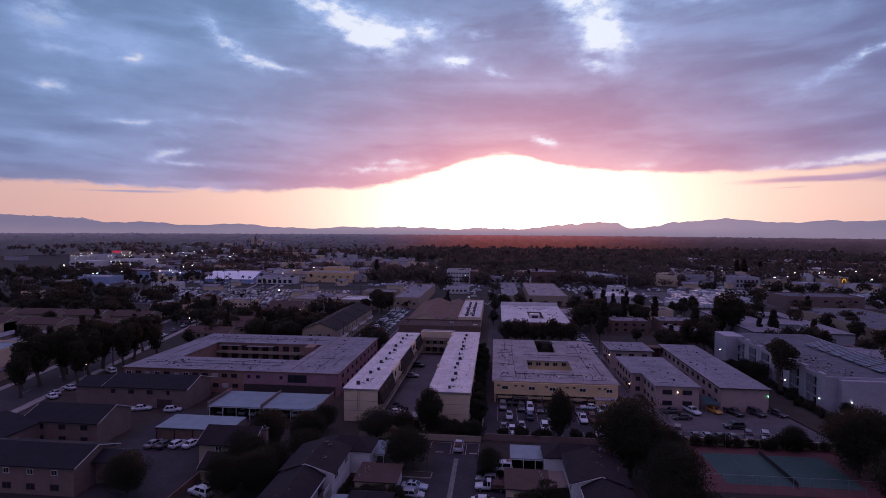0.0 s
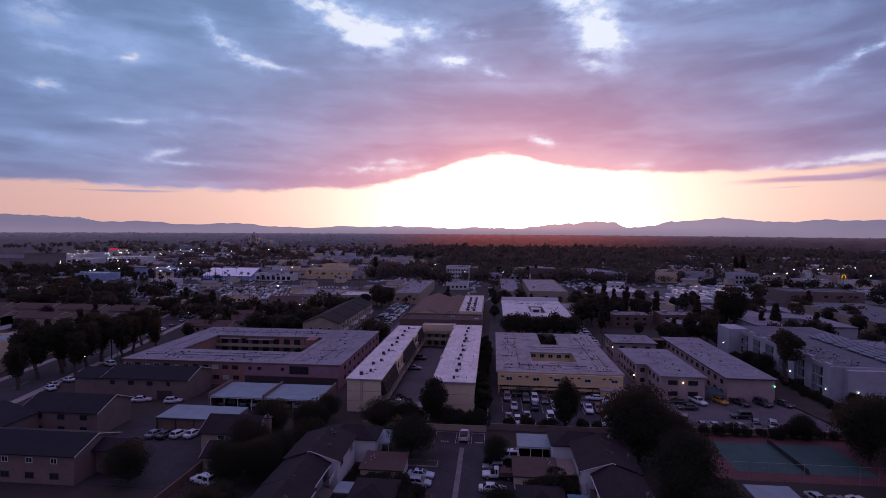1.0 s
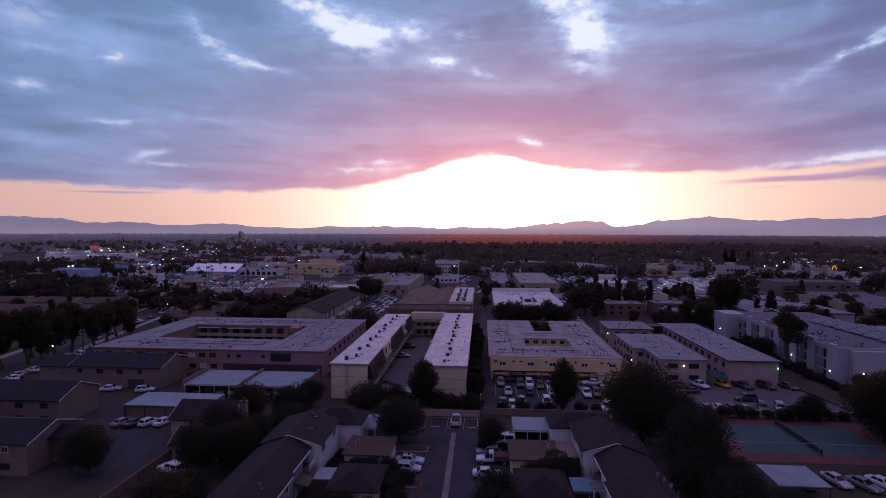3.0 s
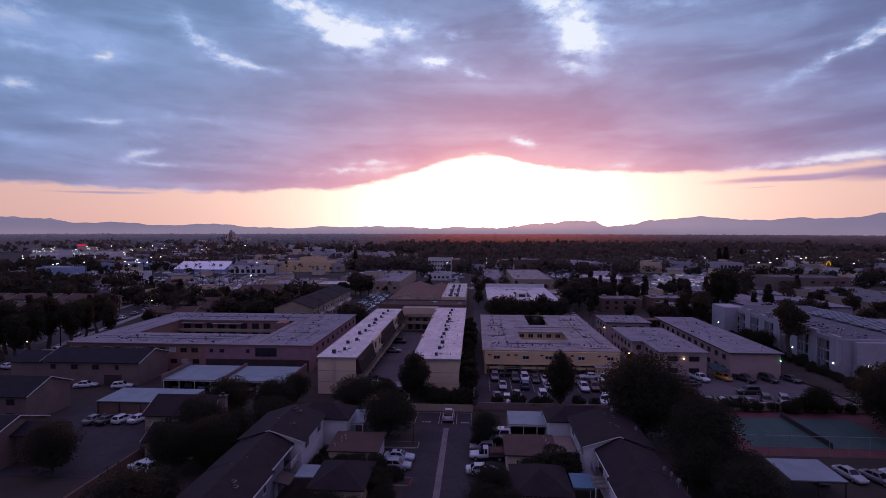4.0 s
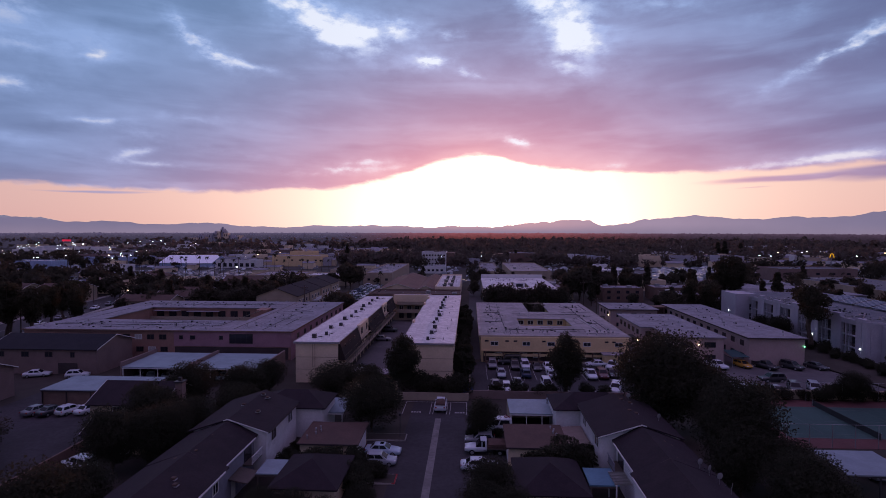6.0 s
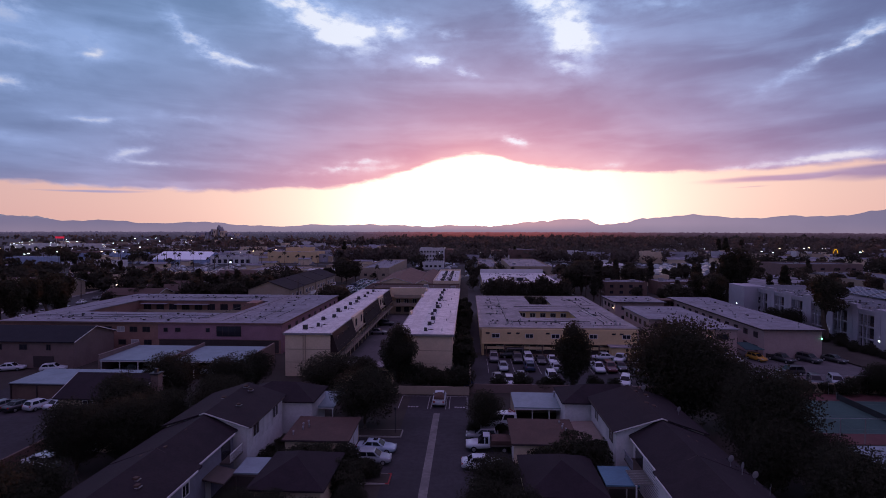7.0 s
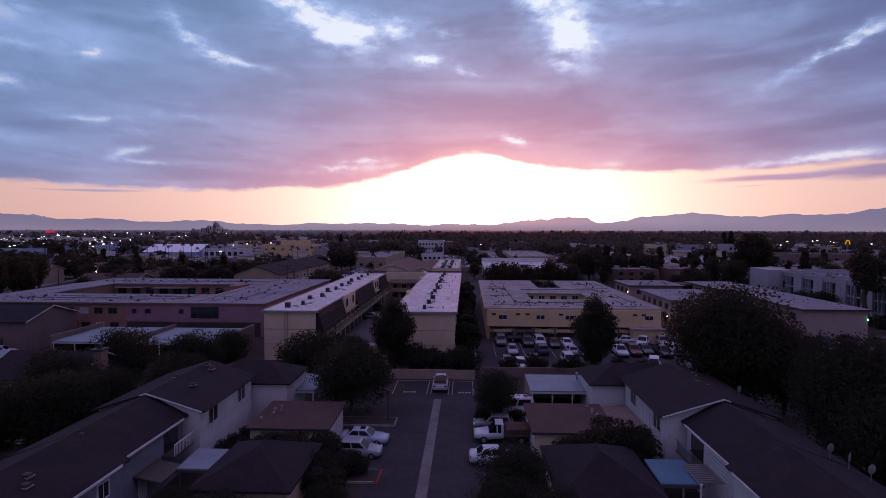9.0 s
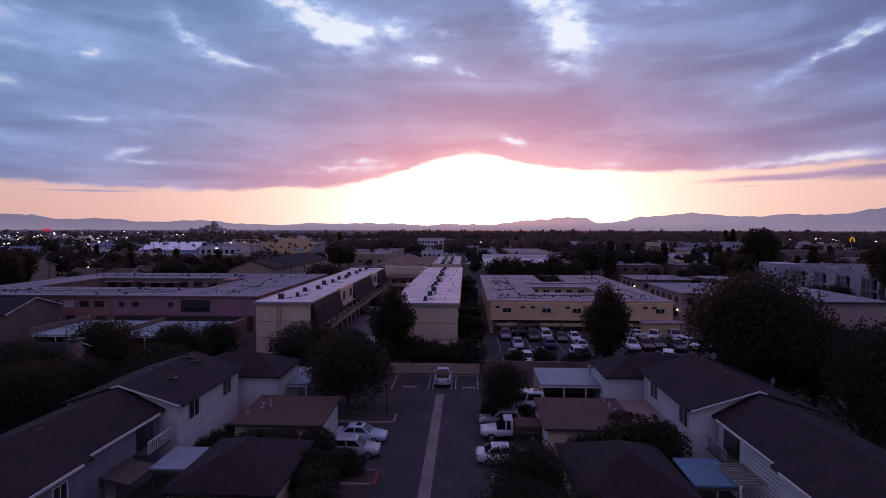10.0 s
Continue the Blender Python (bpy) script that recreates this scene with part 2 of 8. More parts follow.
def leaf_mat(name, base, other):
    if name not in MATS:
        m = bpy.data.materials.new(name)
        m.use_nodes = True
        n = Nodes(m.node_tree)
        bsdf = m.node_tree.nodes["Principled BSDF"]
        geo = n.node("ShaderNodeNewGeometry")
        info = n.node("ShaderNodeObjectInfo")
        f = n.m("ADD", n.m("MULTIPLY", geo.outputs["Random Per Island"], 0.7), n.m("MULTIPLY", info.outputs["Random"], 0.3))
        n.put(bsdf.inputs["Base Color"], n.mix(f, base, other))
        bsdf.inputs["Roughness"].default_value, bsdf.inputs["Specular IOR Level"].default_value = 0.8, 0.05
        trans = n.node("ShaderNodeBsdfTranslucent")
        n.put(trans.inputs[0], n.mix(f, base, other))
        mixer = n.node("ShaderNodeMixShader")
        mixer.inputs[0].default_value = 0.45
        n.put(mixer.inputs[1], bsdf.outputs[0])
        n.put(mixer.inputs[2], trans.outputs[0])
        out = [k for k in m.node_tree.nodes if k.type == "OUTPUT_MATERIAL"][0]
        n.put(out.inputs[0], mixer.outputs[0])
        MATS[name] = m
    return MATS[name]


def sheet_roof(name, base, dirt, seam, seam_x, seam_y, rough=0.8):
    """Rolled roofing: pale sheet with laps, tar lines, ponding stains."""
    m = mat(name, base, rough, dirt, scale=0.22, amount=0.85, grain=1.1, grain_amount=0.55, bump=0.2)
    n = Nodes(m.node_tree)
    bsdf = m.node_tree.nodes["Principled BSDF"]
    old = bsdf.inputs["Base Color"].links[0].from_socket
    where = n.node("ShaderNodeNewGeometry").outputs["Position"]
    brick, wob = n.node("ShaderNodeTexBrick"), n.node("ShaderNodeVectorMath")
    brick.offset, wob.operation = 0.5, "MULTIPLY_ADD"
    n.put(wob.inputs[0], n.node("ShaderNodeTexNoise").outputs["Color"])
    wob.inputs[1].default_value = (0.12, 0.12, 0)
    n.put(wob.inputs[2], where)
    n.put(brick.inputs["Vector"], wob.outputs[0])
    brick.inputs["Scale"].default_value = 1.0
    brick.inputs["Mortar Size"].default_value = 0.035
    brick.inputs["Mortar Smooth"].default_value = 0.4
    brick.inputs["Brick Width"].default_value, brick.inputs["Row Height"].default_value = seam_x, seam_y
    lines = n.m("MULTIPLY", brick.outputs["Fac"], n.smooth(n.noise(where, 0.25, 3.0), 0.35, 0.6, 0.25, 0.8))
    run = n.node("ShaderNodeMapping")
    n.put(run.inputs[0], where)
    run.inputs["Scale"].default_value = (0.9, 0.12, 1.0)
    streaks = n.m("MULTIPLY", n.smooth(n.noise(run.outputs[0], 1.0, 5.0, 0.65), 0.50, 0.74), 0.55)
    spots = n.m("MULTIPLY", n.smooth(n.noise(where, 0.55, 6.0, 0.72, 0.5), 0.56, 0.70), 0.6)
    col = n.mix(n.m("MAXIMUM", streaks, spots), old, tuple(c * 0.45 for c in base))
    n.put(bsdf.inputs["Base Color"], n.mix(lines, col, seam))
    return m


def paint(name, base, coat=0.6):
    """Car paint, dusty."""
    m = mat(name, base, 0.38, tuple(c * 0.8 + 0.03 for c in base), scale=1.5, amount=0.5, grain=6, grain_amount=0.1, bump=0, spec=0.5)
    m.node_tree.nodes["Principled BSDF"].inputs["Coat Weight"].default_value = coat
    return m


STUCCO = mat("cream_stucco", (0.66, 0.53, 0.38), 0.9, (0.54, 0.43, 0.31), 0.35, 0.5, 3.0, 0.2)
STUCCO_C = mat("yellow_cream_stucco", (0.66, 0.49, 0.28), 0.9, (0.55, 0.40, 0.23), 0.35, 0.5, 3.0, 0.2)
TERRACOTTA = mat("terracotta_stucco", (0.30, 0.17, 0.14), 0.9, None, 0.4, 0.4, 3.0, 0.2)
PINK = mat("dusty_pink_stucco", (0.32, 0.18, 0.22), 0.9, None, 0.4, 0.4, 3.0, 0.2)
BEIGE = mat("beige_stucco", (0.20, 0.14, 0.13), 0.9, None, 0.4, 0.4, 3.0, 0.2)
ROSE_BEIGE = mat("pinkish_beige_stucco", (0.40, 0.295, 0.285), 0.9, (0.32, 0.235, 0.23), 0.4, 0.5, 3.0, 0.2)
GREYWALL = mat("pale_grey_stucco", (0.37, 0.36, 0.41), 0.9, (0.29, 0.28, 0.32), 0.3, 0.5, 3.0, 0.2)
WHITEWALL = mat("white_wall_paint", (0.62, 0.61, 0.62), 0.8, None, 0.4, 0.35, 3.0, 0.2)
SIDING = mat("white_board_siding", (0.62, 0.61, 0.62), 0.8, (0.46, 0.45, 0.47), 0.5, 0.5, 4.0, 0.25)
BLUEGREY = mat("blue_grey_siding", (0.20, 0.20, 0.24), 0.85, None, 0.5, 0.5, 4.0, 0.25)
TANWALL = mat("tan_stucco", (0.36, 0.29, 0.22), 0.9, None, 0.4, 0.4, 3.0, 0.2)
BROWNWALL = mat("brown_painted_wall", (0.17, 0.11, 0.09), 0.9)
ROOF_WHITE = sheet_roof("white_roll_roofing", (0.68, 0.66, 0.65), (0.52, 0.50, 0.50), (0.27, 0.25, 0.25), 4.0, 1.05)
ROOF_PALE = sheet_roof("pale_grey_roll_roofing", (0.25, 0.24, 0.275), (0.17, 0.16, 0.18), (0.05, 0.045, 0.05), 11.0, 6.0)
ROOF_GREY = sheet_roof("grey_gravel_roofing", (0.33, 0.295, 0.305), (0.19, 0.17, 0.175), (0.07, 0.06, 0.065), 12.0, 7.0)
ROOF_DARK = sheet_roof("dark_grey_roll_roofing", (0.125, 0.13, 0.155), (0.085, 0.085, 0.10), (0.05, 0.045, 0.055), 10.0, 5.0)
ROOF_METAL = mat("pale_sheet_metal_roof", (0.22, 0.275, 0.31), 0.6, (0.15, 0.19, 0.215), 0.4, 0.5, 3.0, 0.2, metal=0.15)
ROOF_BLUE = mat("blue_sheet_awning", (0.085, 0.18, 0.25), 0.5, None, 0.5, 0.4, 4.0, 0.2)
SHINGLE = mat("dark_brown_shingle", (0.025, 0.017, 0.022), 0.95, (0.016, 0.011, 0.015), 0.5, 0.7, 5.0, 0.4, bump=0.4)
SHINGLE_BLUE = mat("dark_slate_shingle", (0.019, 0.018, 0.025), 0.95, None, 0.5, 0.6, 5.0, 0.4, bump=0.4)
MANSARD = mat("dark_mansard_shingle", (0.030, 0.020, 0.019), 0.95, None, 0.6, 0.5, 5.0, 0.4, bump=0.4)
TANROOF = mat("tan_gravel_roof", (0.095, 0.060, 0.050), 0.95, (0.066, 0.044, 0.038), 0.5, 0.6, 4.0, 0.35)
REDROOF = mat("clay_brown_roof", (0.17, 0.105, 0.085), 0.95, None, 0.3, 0.6, 2.0, 0.35)
WHITE_TRIM = mat("white_trim_paint", (0.58, 0.57, 0.57), 0.7, None, 1.0, 0.3, 6.0, 0.15)
# dark paint of trims, also on sheets that stand in for shade
DARK_TRIM_AND_SHADE = mat("dark_trim_and_shade", (0.06, 0.045, 0.045), 0.8)
ASPHALT = mat("worn_asphalt", (0.046, 0.041, 0.047), 0.92, (0.030, 0.027, 0.030), 0.12, 0.9, 1.5, 0.5, bump=0.3)
ASPHALT_PALE = mat("faded_asphalt", (0.115, 0.105, 0.11), 0.92, (0.07, 0.065, 0.07), 0.10, 0.8, 1.2, 0.4, bump=0.3)
ASPHALT_ROAD = mat("grey_road_asphalt", (0.060, 0.055, 0.058), 0.92, (0.040, 0.037, 0.040), 0.08, 0.8, 1.0, 0.4, bump=0.3)
CONCRETE = mat("pale_concrete", (0.30, 0.28, 0.26), 0.9, (0.20, 0.19, 0.18), 0.4, 0.7, 2.5, 0.4)
DIRT = mat("dry_ground", (0.050, 0.040, 0.034), 0.95, (0.028, 0.026, 0.021), 0.03, 0.9, 0.3, 0.5)
LINE = mat("worn_white_road_paint", (0.36, 0.35, 0.34), 0.85, (0.12, 0.12, 0.12), 1.2, 0.6, 5.0, 0.5)
RED_PAINT = mat("red_kerb_paint", (0.26, 0.03, 0.035), 0.8)
COURT_GREEN = mat("green_tennis_court", (0.042, 0.088, 0.078), 0.9, (0.030, 0.064, 0.058), 0.2, 0.6, 2.0, 0.2)
COURT_RED = mat("red_court_surround", (0.11, 0.045, 0.046), 0.9, None, 0.2, 0.5, 2.0, 0.2)
METAL = mat("galvanised_metal", (0.34, 0.34, 0.36), 0.5, None, 1.0, 0.4, 6.0, 0.2, metal=0.6)
DARK_METAL = mat("dark_metal", (0.05, 0.05, 0.055), 0.55, None, 1.0, 0.4, 6.0, 0.2, metal=0.4)
WOOD = mat("grey_weathered_wood", (0.10, 0.08, 0.07), 0.9, None, 1.0, 0.5, 8.0, 0.4)
POLE_WOOD = mat("dark_pole_wood", (0.07, 0.05, 0.04), 0.9)
BARK = mat("bark", (0.10, 0.075, 0.06), 0.95, None, 2.0, 0.5, 8.0, 0.4, bump=0.5)
RUBBER = mat("black_rubber", (0.018, 0.018, 0.018), 0.85, bump=0)
RIM = mat("alloy_rim", (0.42, 0.42, 0.44), 0.35, metal=0.8, bump=0)
GLASS = mat("dark_window_glass", (0.022, 0.024, 0.03), 0.12, (0.03, 0.03, 0.035), 0.7, 0.3, 3, 0.0, bump=0, spec=0.55)
CAR_GLASS = mat("tinted_car_glass", (0.010, 0.011, 0.014), 0.10, None, 1, 0.2, 3, 0.0, bump=0, spec=0.22)
CURTAIN = mat("pale_window_curtain", (0.42, 0.40, 0.40), 0.8)
WATER = mat("pool_water", (0.04, 0.30, 0.34), 0.08, None, 0.5, 0.3, 4, 0.0, bump=0.1, spec=0.5)
TAIL = mat("red_tail_lens", (0.35, 0.01, 0.012), 0.25, bump=0)
HEAD = mat("clear_head_lens", (0.62, 0.64, 0.66), 0.2, bump=0)
SOLAR = mat("blue_black_solar_glass", (0.035, 0.05, 0.10), 0.45, None, 1, 0.3, 3, 0.1, bump=0, spec=0.6)
LOAD = mat("rusty_brown_load", (0.10, 0.062, 0.052), 0.95)
LEAF_A = leaf_mat("dark_green_leaves", (0.040, 0.041, 0.028), (0.056, 0.055, 0.038))
LEAF_B = leaf_mat("olive_leaves", (0.043, 0.043, 0.028), (0.064, 0.061, 0.041))
LEAF_C = leaf_mat("pine_needles", (0.040, 0.040, 0.027), (0.068, 0.066, 0.044))
# paler leaf copies for mid distance and beyond, standing in for haze and glare
LEAF_MID = leaf_mat("haze_paled_street_foliage", (0.050, 0.046, 0.034), (0.085, 0.076, 0.056))
LEAF_FAR = leaf_mat("haze_paled_distant_foliage", (0.095, 0.078, 0.066), (0.135, 0.112, 0.095))
PAINTS = {
    "white": paint("white_car_paint", (0.52, 0.56, 0.60)), "silver": paint("silver_car_paint", (0.28, 0.31, 0.34)),
    "grey": paint("grey_car_paint", (0.13, 0.13, 0.145)), "black": paint("black_car_paint", (0.018, 0.018, 0.022)),
    "red": paint("dark_red_car_paint", (0.085, 0.014, 0.016)), "blue": paint("dark_blue_car_paint", (0.03, 0.045, 0.10)),
    "yellow": paint("yellow_car_paint", (0.45, 0.22, 0.02)), "pale blue": paint("pale_blue_silver_car_paint", (0.32, 0.40, 0.48))}
LAMP_WHITE = glow("white_lamp", (0.85, 0.95, 1.0), 5.0)
LAMP_WARM = glow("warm_lamp", (1.0, 0.72, 0.40), 6.0)
LAMP_GREEN = glow("green_lamp", (0.2, 1.0, 0.45), 4.0)
SIGN_RED = glow("red_neon", (1.0, 0.04, 0.12), 0.5)
SIGN_YELLOW = glow("yellow_sign", (1.0, 0.55, 0.02), 0.8)


# ---- mesh building ----
class Shape:
    """Vertices and faces of one part, in metres."""

    def __init__(self):
        self.v, self.f = [], []

    def face(self, *pts):
        k = len(self.v)
        self.v.extend(pts)
        self.f.append(tuple(range(k, k + len(pts))))
        return self

    def box(self, x0, x1, y0, y1, z0, z1):
        k = len(self.v)
        self.v += [(x0, y0, z0), (x1, y0, z0), (x1, y1, z0), (x0, y1, z0), (x0, y0, z1), (x1, y0, z1), (x1, y1, z1), (x0, y1, z1)]
        self.f += [(k, k + 3, k + 2, k + 1), (k + 4, k + 5, k + 6, k + 7), (k, k + 1, k + 5, k + 4), (k + 1, k + 2, k + 6, k + 5), (k + 2, k + 3, k + 7, k + 6), (k + 3, k, k + 4, k + 7)]
        return self

    def hexa(self, pts):
        """A box from eight corners: four below, four above, both anticlockwise."""
        k = len(self.v)
        self.v += [tuple(p) for p in pts]
        self.f += [(k, k + 3, k + 2, k + 1), (k + 4, k + 5, k + 6, k + 7), (k, k + 1, k + 5, k + 4), (k + 1, k + 2, k + 6, k + 5), (k + 2, k + 3, k + 7, k + 6), (k + 3, k, k + 4, k + 7)]
        return self

    def slab(self, pts, thick):
        """A sheet through pts (anticlockwise from above), thick downwards."""
        k, c = len(self.v), len(pts)
        self.v += [tuple(p) for p in pts] + [(p[0], p[1], p[2] - thick) for p in pts]
        self.f.append(tuple(range(k, k + c)))
        self.f.append(tuple(range(k + 2 * c - 1, k + c - 1, -1)))
        for i in range(c):
            j = (i + 1) % c
            self.f.append((k + i, k + c + i, k + c + j, k + j))
        return self

    def loft(self, rings):
        k, c = len(self.v), len(rings[0])
        for r in rings:
            self.v += [tuple(p) for p in r]
        for a in range(len(rings) - 1):
            for i in range(c):
                j = (i + 1) % c
                self.f.append((k + a * c + i, k + a * c + j, k + (a + 1) * c + j, k + (a + 1) * c + i))
        self.f.append(tuple(k + i for i in range(c - 1, -1, -1)))
        self.f.append(tuple(k + (len(rings) - 1) * c + i for i in range(c)))
        return self

    def tube(self, path, radii, sides=8):
        rings = []
        for i, p in enumerate(path):
            a, b = Vector(path[max(i - 1, 0)]), Vector(path[min(i + 1, len(path) - 1)])
            q = (b - a).to_track_quat("Z", "X")
            rings.append([Vector(p) + q @ Vector((radii[i] * math.cos(t), radii[i] * math.sin(t), 0)) for t in [2 * math.pi * s / sides for s in range(sides)]])
        return self.loft(rings)

    def cyl(self, x, y, z0, z1, r, r1=None, sides=10):
        return self.tube([(x, y, z0), (x, y, z1)], [r, r if r1 is None else r1], sides)

    def mesh(self, name):
        me = bpy.data.meshes.new(name)
        me.from_pydata(self.v, [], self.f)
        me.update()
        return me


def part(name, shape, material, parent, label="", soft=False, at=None):
    me = shape if isinstance(shape, bpy.types.Mesh) else shape.mesh(name)
    if not me.materials:
        me.materials.append(material)
    if soft:
        me.shade_smooth()
    ob = new(name, me)
    ob.parent = parent
    if at is not None:
        ob.matrix_basis = at
    return tagged(ob, label)


def thing(name, label, category, group="", kind="", at=None):
    ob = new(name)
    ob.empty_display_size = 0.5
    if at is not None:
        ob.matrix_basis = at
    return tagged(ob, label, category, group, kind)


def solid(name, shape, material, label, category, kind="", group="", soft=False):
    ob = part(name, shape, material, None, label, soft)
    return tagged(ob, label, category, group, kind)


TURNS = {"S": 0, "E": 90, "N": 180, "W": -90}
WINDOW_MESHES = {}


def window_mesh(w, h, bars):
    key = (w, h, bars)
    if key not in WINDOW_MESHES:
        f, t = Shape(), 0.10
        f.box(-w / 2, w / 2, -0.05, 0.02, -h / 2, -h / 2 + t).box(-w / 2, w / 2, -0.05, 0.02, h / 2 - t, h / 2)
        f.box(-w / 2, -w / 2 + t, -0.05, 0.02, -h / 2 + t, h / 2 - t).box(w / 2 - t, w / 2, -0.05, 0.02, -h / 2 + t, h / 2 - t)
        for i in range(bars):
            x = -w / 2 + w * (i + 1) / (bars + 1)
            f.box(x - 0.03, x + 0.03, -0.045, 0.02, -h / 2 + t, h / 2 - t)
        p = Shape().box(-w / 2 + t, w / 2 - t, -0.02, 0.01, -h / 2 + t, h / 2 - t)
        WINDOW_MESHES[key] = f.mesh("window"), p.mesh("pane")
    return WINDOW_MESHES[key]


def window(parent, face, x, y, z, w=1.6, h=1.2, bars=1, trim=None, pane=None, proud=0.0):
    fm, pm = window_mesh(w, h, bars)
    m = pose(x, y, z, 0, 0, TURNS[face])
    trim = trim or WHITE_TRIM
    if (trim, pane) != (WHITE_TRIM, None):
        fm, pm = fm.copy(), pm.copy()
        fm.materials.clear(), pm.materials.clear()
    w_ob = part("window", fm, trim, parent, at=m)
    part("pane", pm, pane or GLASS, w_ob)
    return w_ob


def window_row(parent, face, at, u0, u1, count, z, w=1.6, h=1.2, bars=1, trim=None, skip=()):
    """Windows along a wall: at is the wall's plane, u runs along it."""
    for i in range(count):
        if i in skip:
            continue
        u = u0 + (u1 - u0) * (i + 0.5) / count
        x, y = (u, at) if face in "SN" else (at, u)
        window(parent, face, x, y, z, w, h, bars, trim)


def cells(x0, x1, y0, y1, courts):
    """The plan cut into rectangles round its courts: the kept cells, and a test for being built."""
    xs = sorted({x0, x1, *[c for k in courts for c in k[:2]]})
    ys = sorted({y0, y1, *[c for k in courts for c in k[2:]]})
    keep = {}
    for i in range(len(xs) - 1):
        for j in range(len(ys) - 1):
            cx, cy = (xs[i] + xs[i + 1]) / 2, (ys[j] + ys[j + 1]) / 2
            keep[i, j] = not any(c[0] < cx < c[1] and c[2] < cy < c[3] for c in courts)
    return xs, ys, keep


def extrude_plan(x0, x1, y0, y1, z0, z1, courts=(), caps=True):
    xs, ys, keep = cells(x0, x1, y0, y1, courts)
    s = Shape()
    for (i, j), k in keep.items():
        if not k:
            continue
        a, b, c, d = xs[i], xs[i + 1], ys[j], ys[j + 1]
        if caps:
            s.face((a, c, z1), (b, c, z1), (b, d, z1), (a, d, z1))
            s.face((a, d, z0), (b, d, z0), (b, c, z0), (a, c, z0))
        if not keep.get((i - 1, j)):
            s.face((a, d, z0), (a, c, z0), (a, c, z1), (a, d, z1))
        if not keep.get((i + 1, j)):
            s.face((b, c, z0), (b, d, z0), (b, d, z1), (b, c, z1))
        if not keep.get((i, j - 1)):
            s.face((a, c, z0), (b, c, z0), (b, c, z1), (a, c, z1))
        if not keep.get((i, j + 1)):
            s.face((b, d, z0), (a, d, z0), (a, d, z1), (b, d, z1))
    return s


def flat_building(name, label, category, x0, x1, y0, y1, h, wall, roof, over=0.35, courts=(), lip=0.0, group="", trim=None, edged=True):
    """Walls, a flat roof slab with its eave, round any courts."""
    b = thing(name, label, category, group)

    def inside(c):
        return c[0] > x0 and c[1] < x1 and c[2] > y0 and c[3] < y1
    part("wall", extrude_plan(x0, x1, y0, y1, 0, h, [c for c in courts if not inside(c)], caps=False), wall, b)
    for c in courts:
        if inside(c):
            k = Shape()
            k.face((c[0], c[2], 0), (c[0], c[3], 0), (c[0], c[3], h), (c[0], c[2], h)).face((c[0], c[3], 0), (c[1], c[3], 0), (c[1], c[3], h), (c[0], c[3], h))
            k.face((c[1], c[3], 0), (c[1], c[2], 0), (c[1], c[2], h), (c[1], c[3], h)).face((c[1], c[2], 0), (c[0], c[2], 0), (c[0], c[2], h), (c[1], c[2], h))
            part("court_wall", k, wall, b)
    part("roof", extrude_plan(x0 - over, x1 + over, y0 - over, y1 + over, h, h + 0.22, [(c[0] + over if c[0] > x0 else x0 - over, c[1] - over if c[1] < x1 else x1 + over, c[2] + over if c[2] > y0 else y0 - over, c[3] - over if c[3] < y1 else y1 + over) for c in courts]), roof, b)
    if not edged:
        return b
    e = over + 0.02
    fascia = Shape()
    for a, bb, c, d in ((x0 - e, x1 + e, y0 - e - 0.05, y0 - e), (x0 - e, x1 + e, y1 + e, y1 + e + 0.05), (x0 - e - 0.05, x0 - e, y0 - e, y1 + e), (x1 + e, x1 + e + 0.05, y0 - e, y1 + e)):
        fascia.box(a, bb, c, d, h - 0.06, h + 0.25 + lip)
    part("fascia", fascia, trim or WHITE_TRIM, b)
    return b


def gable_roof(x0, x1, y0, y1, eave, ridge, along, over=0.45, thick=0.16, ridge_at=None):
    """Two sloping slabs; along 'x' or 'y' is the ridge's direction."""
    s = Shape()
    if along == "y":
        r = (x0 + x1) / 2 if ridge_at is None else ridge_at
        k0, k1 = (ridge - eave) / (r - x0), (ridge - eave) / (x1 - r)
        a, b = x0 - over, x1 + over
        za, zb = eave - over * k0, eave - over * k1
        s.slab([(a, y0 - over, za), (r, y0 - over, ridge), (r, y1 + over, ridge), (a, y1 + over, za)], thick)
        s.slab([(r, y0 - over, ridge), (b, y0 - over, zb), (b, y1 + over, zb), (r, y1 + over, ridge)], thick)
    else:
        r = (y0 + y1) / 2 if ridge_at is None else ridge_at
        k0, k1 = (ridge - eave) / (r - y0), (ridge - eave) / (y1 - r)
        a, b = y0 - over, y1 + over
        za, zb = eave - over * k0, eave - over * k1
        s.slab([(x0 - over, a, za), (x1 + over, a, za), (x1 + over, r, ridge), (x0 - over, r, ridge)], thick)
        s.slab([(x0 - over, r, ridge), (x1 + over, r, ridge), (x1 + over, b, zb), (x0 - over, b, zb)], thick)
    return s


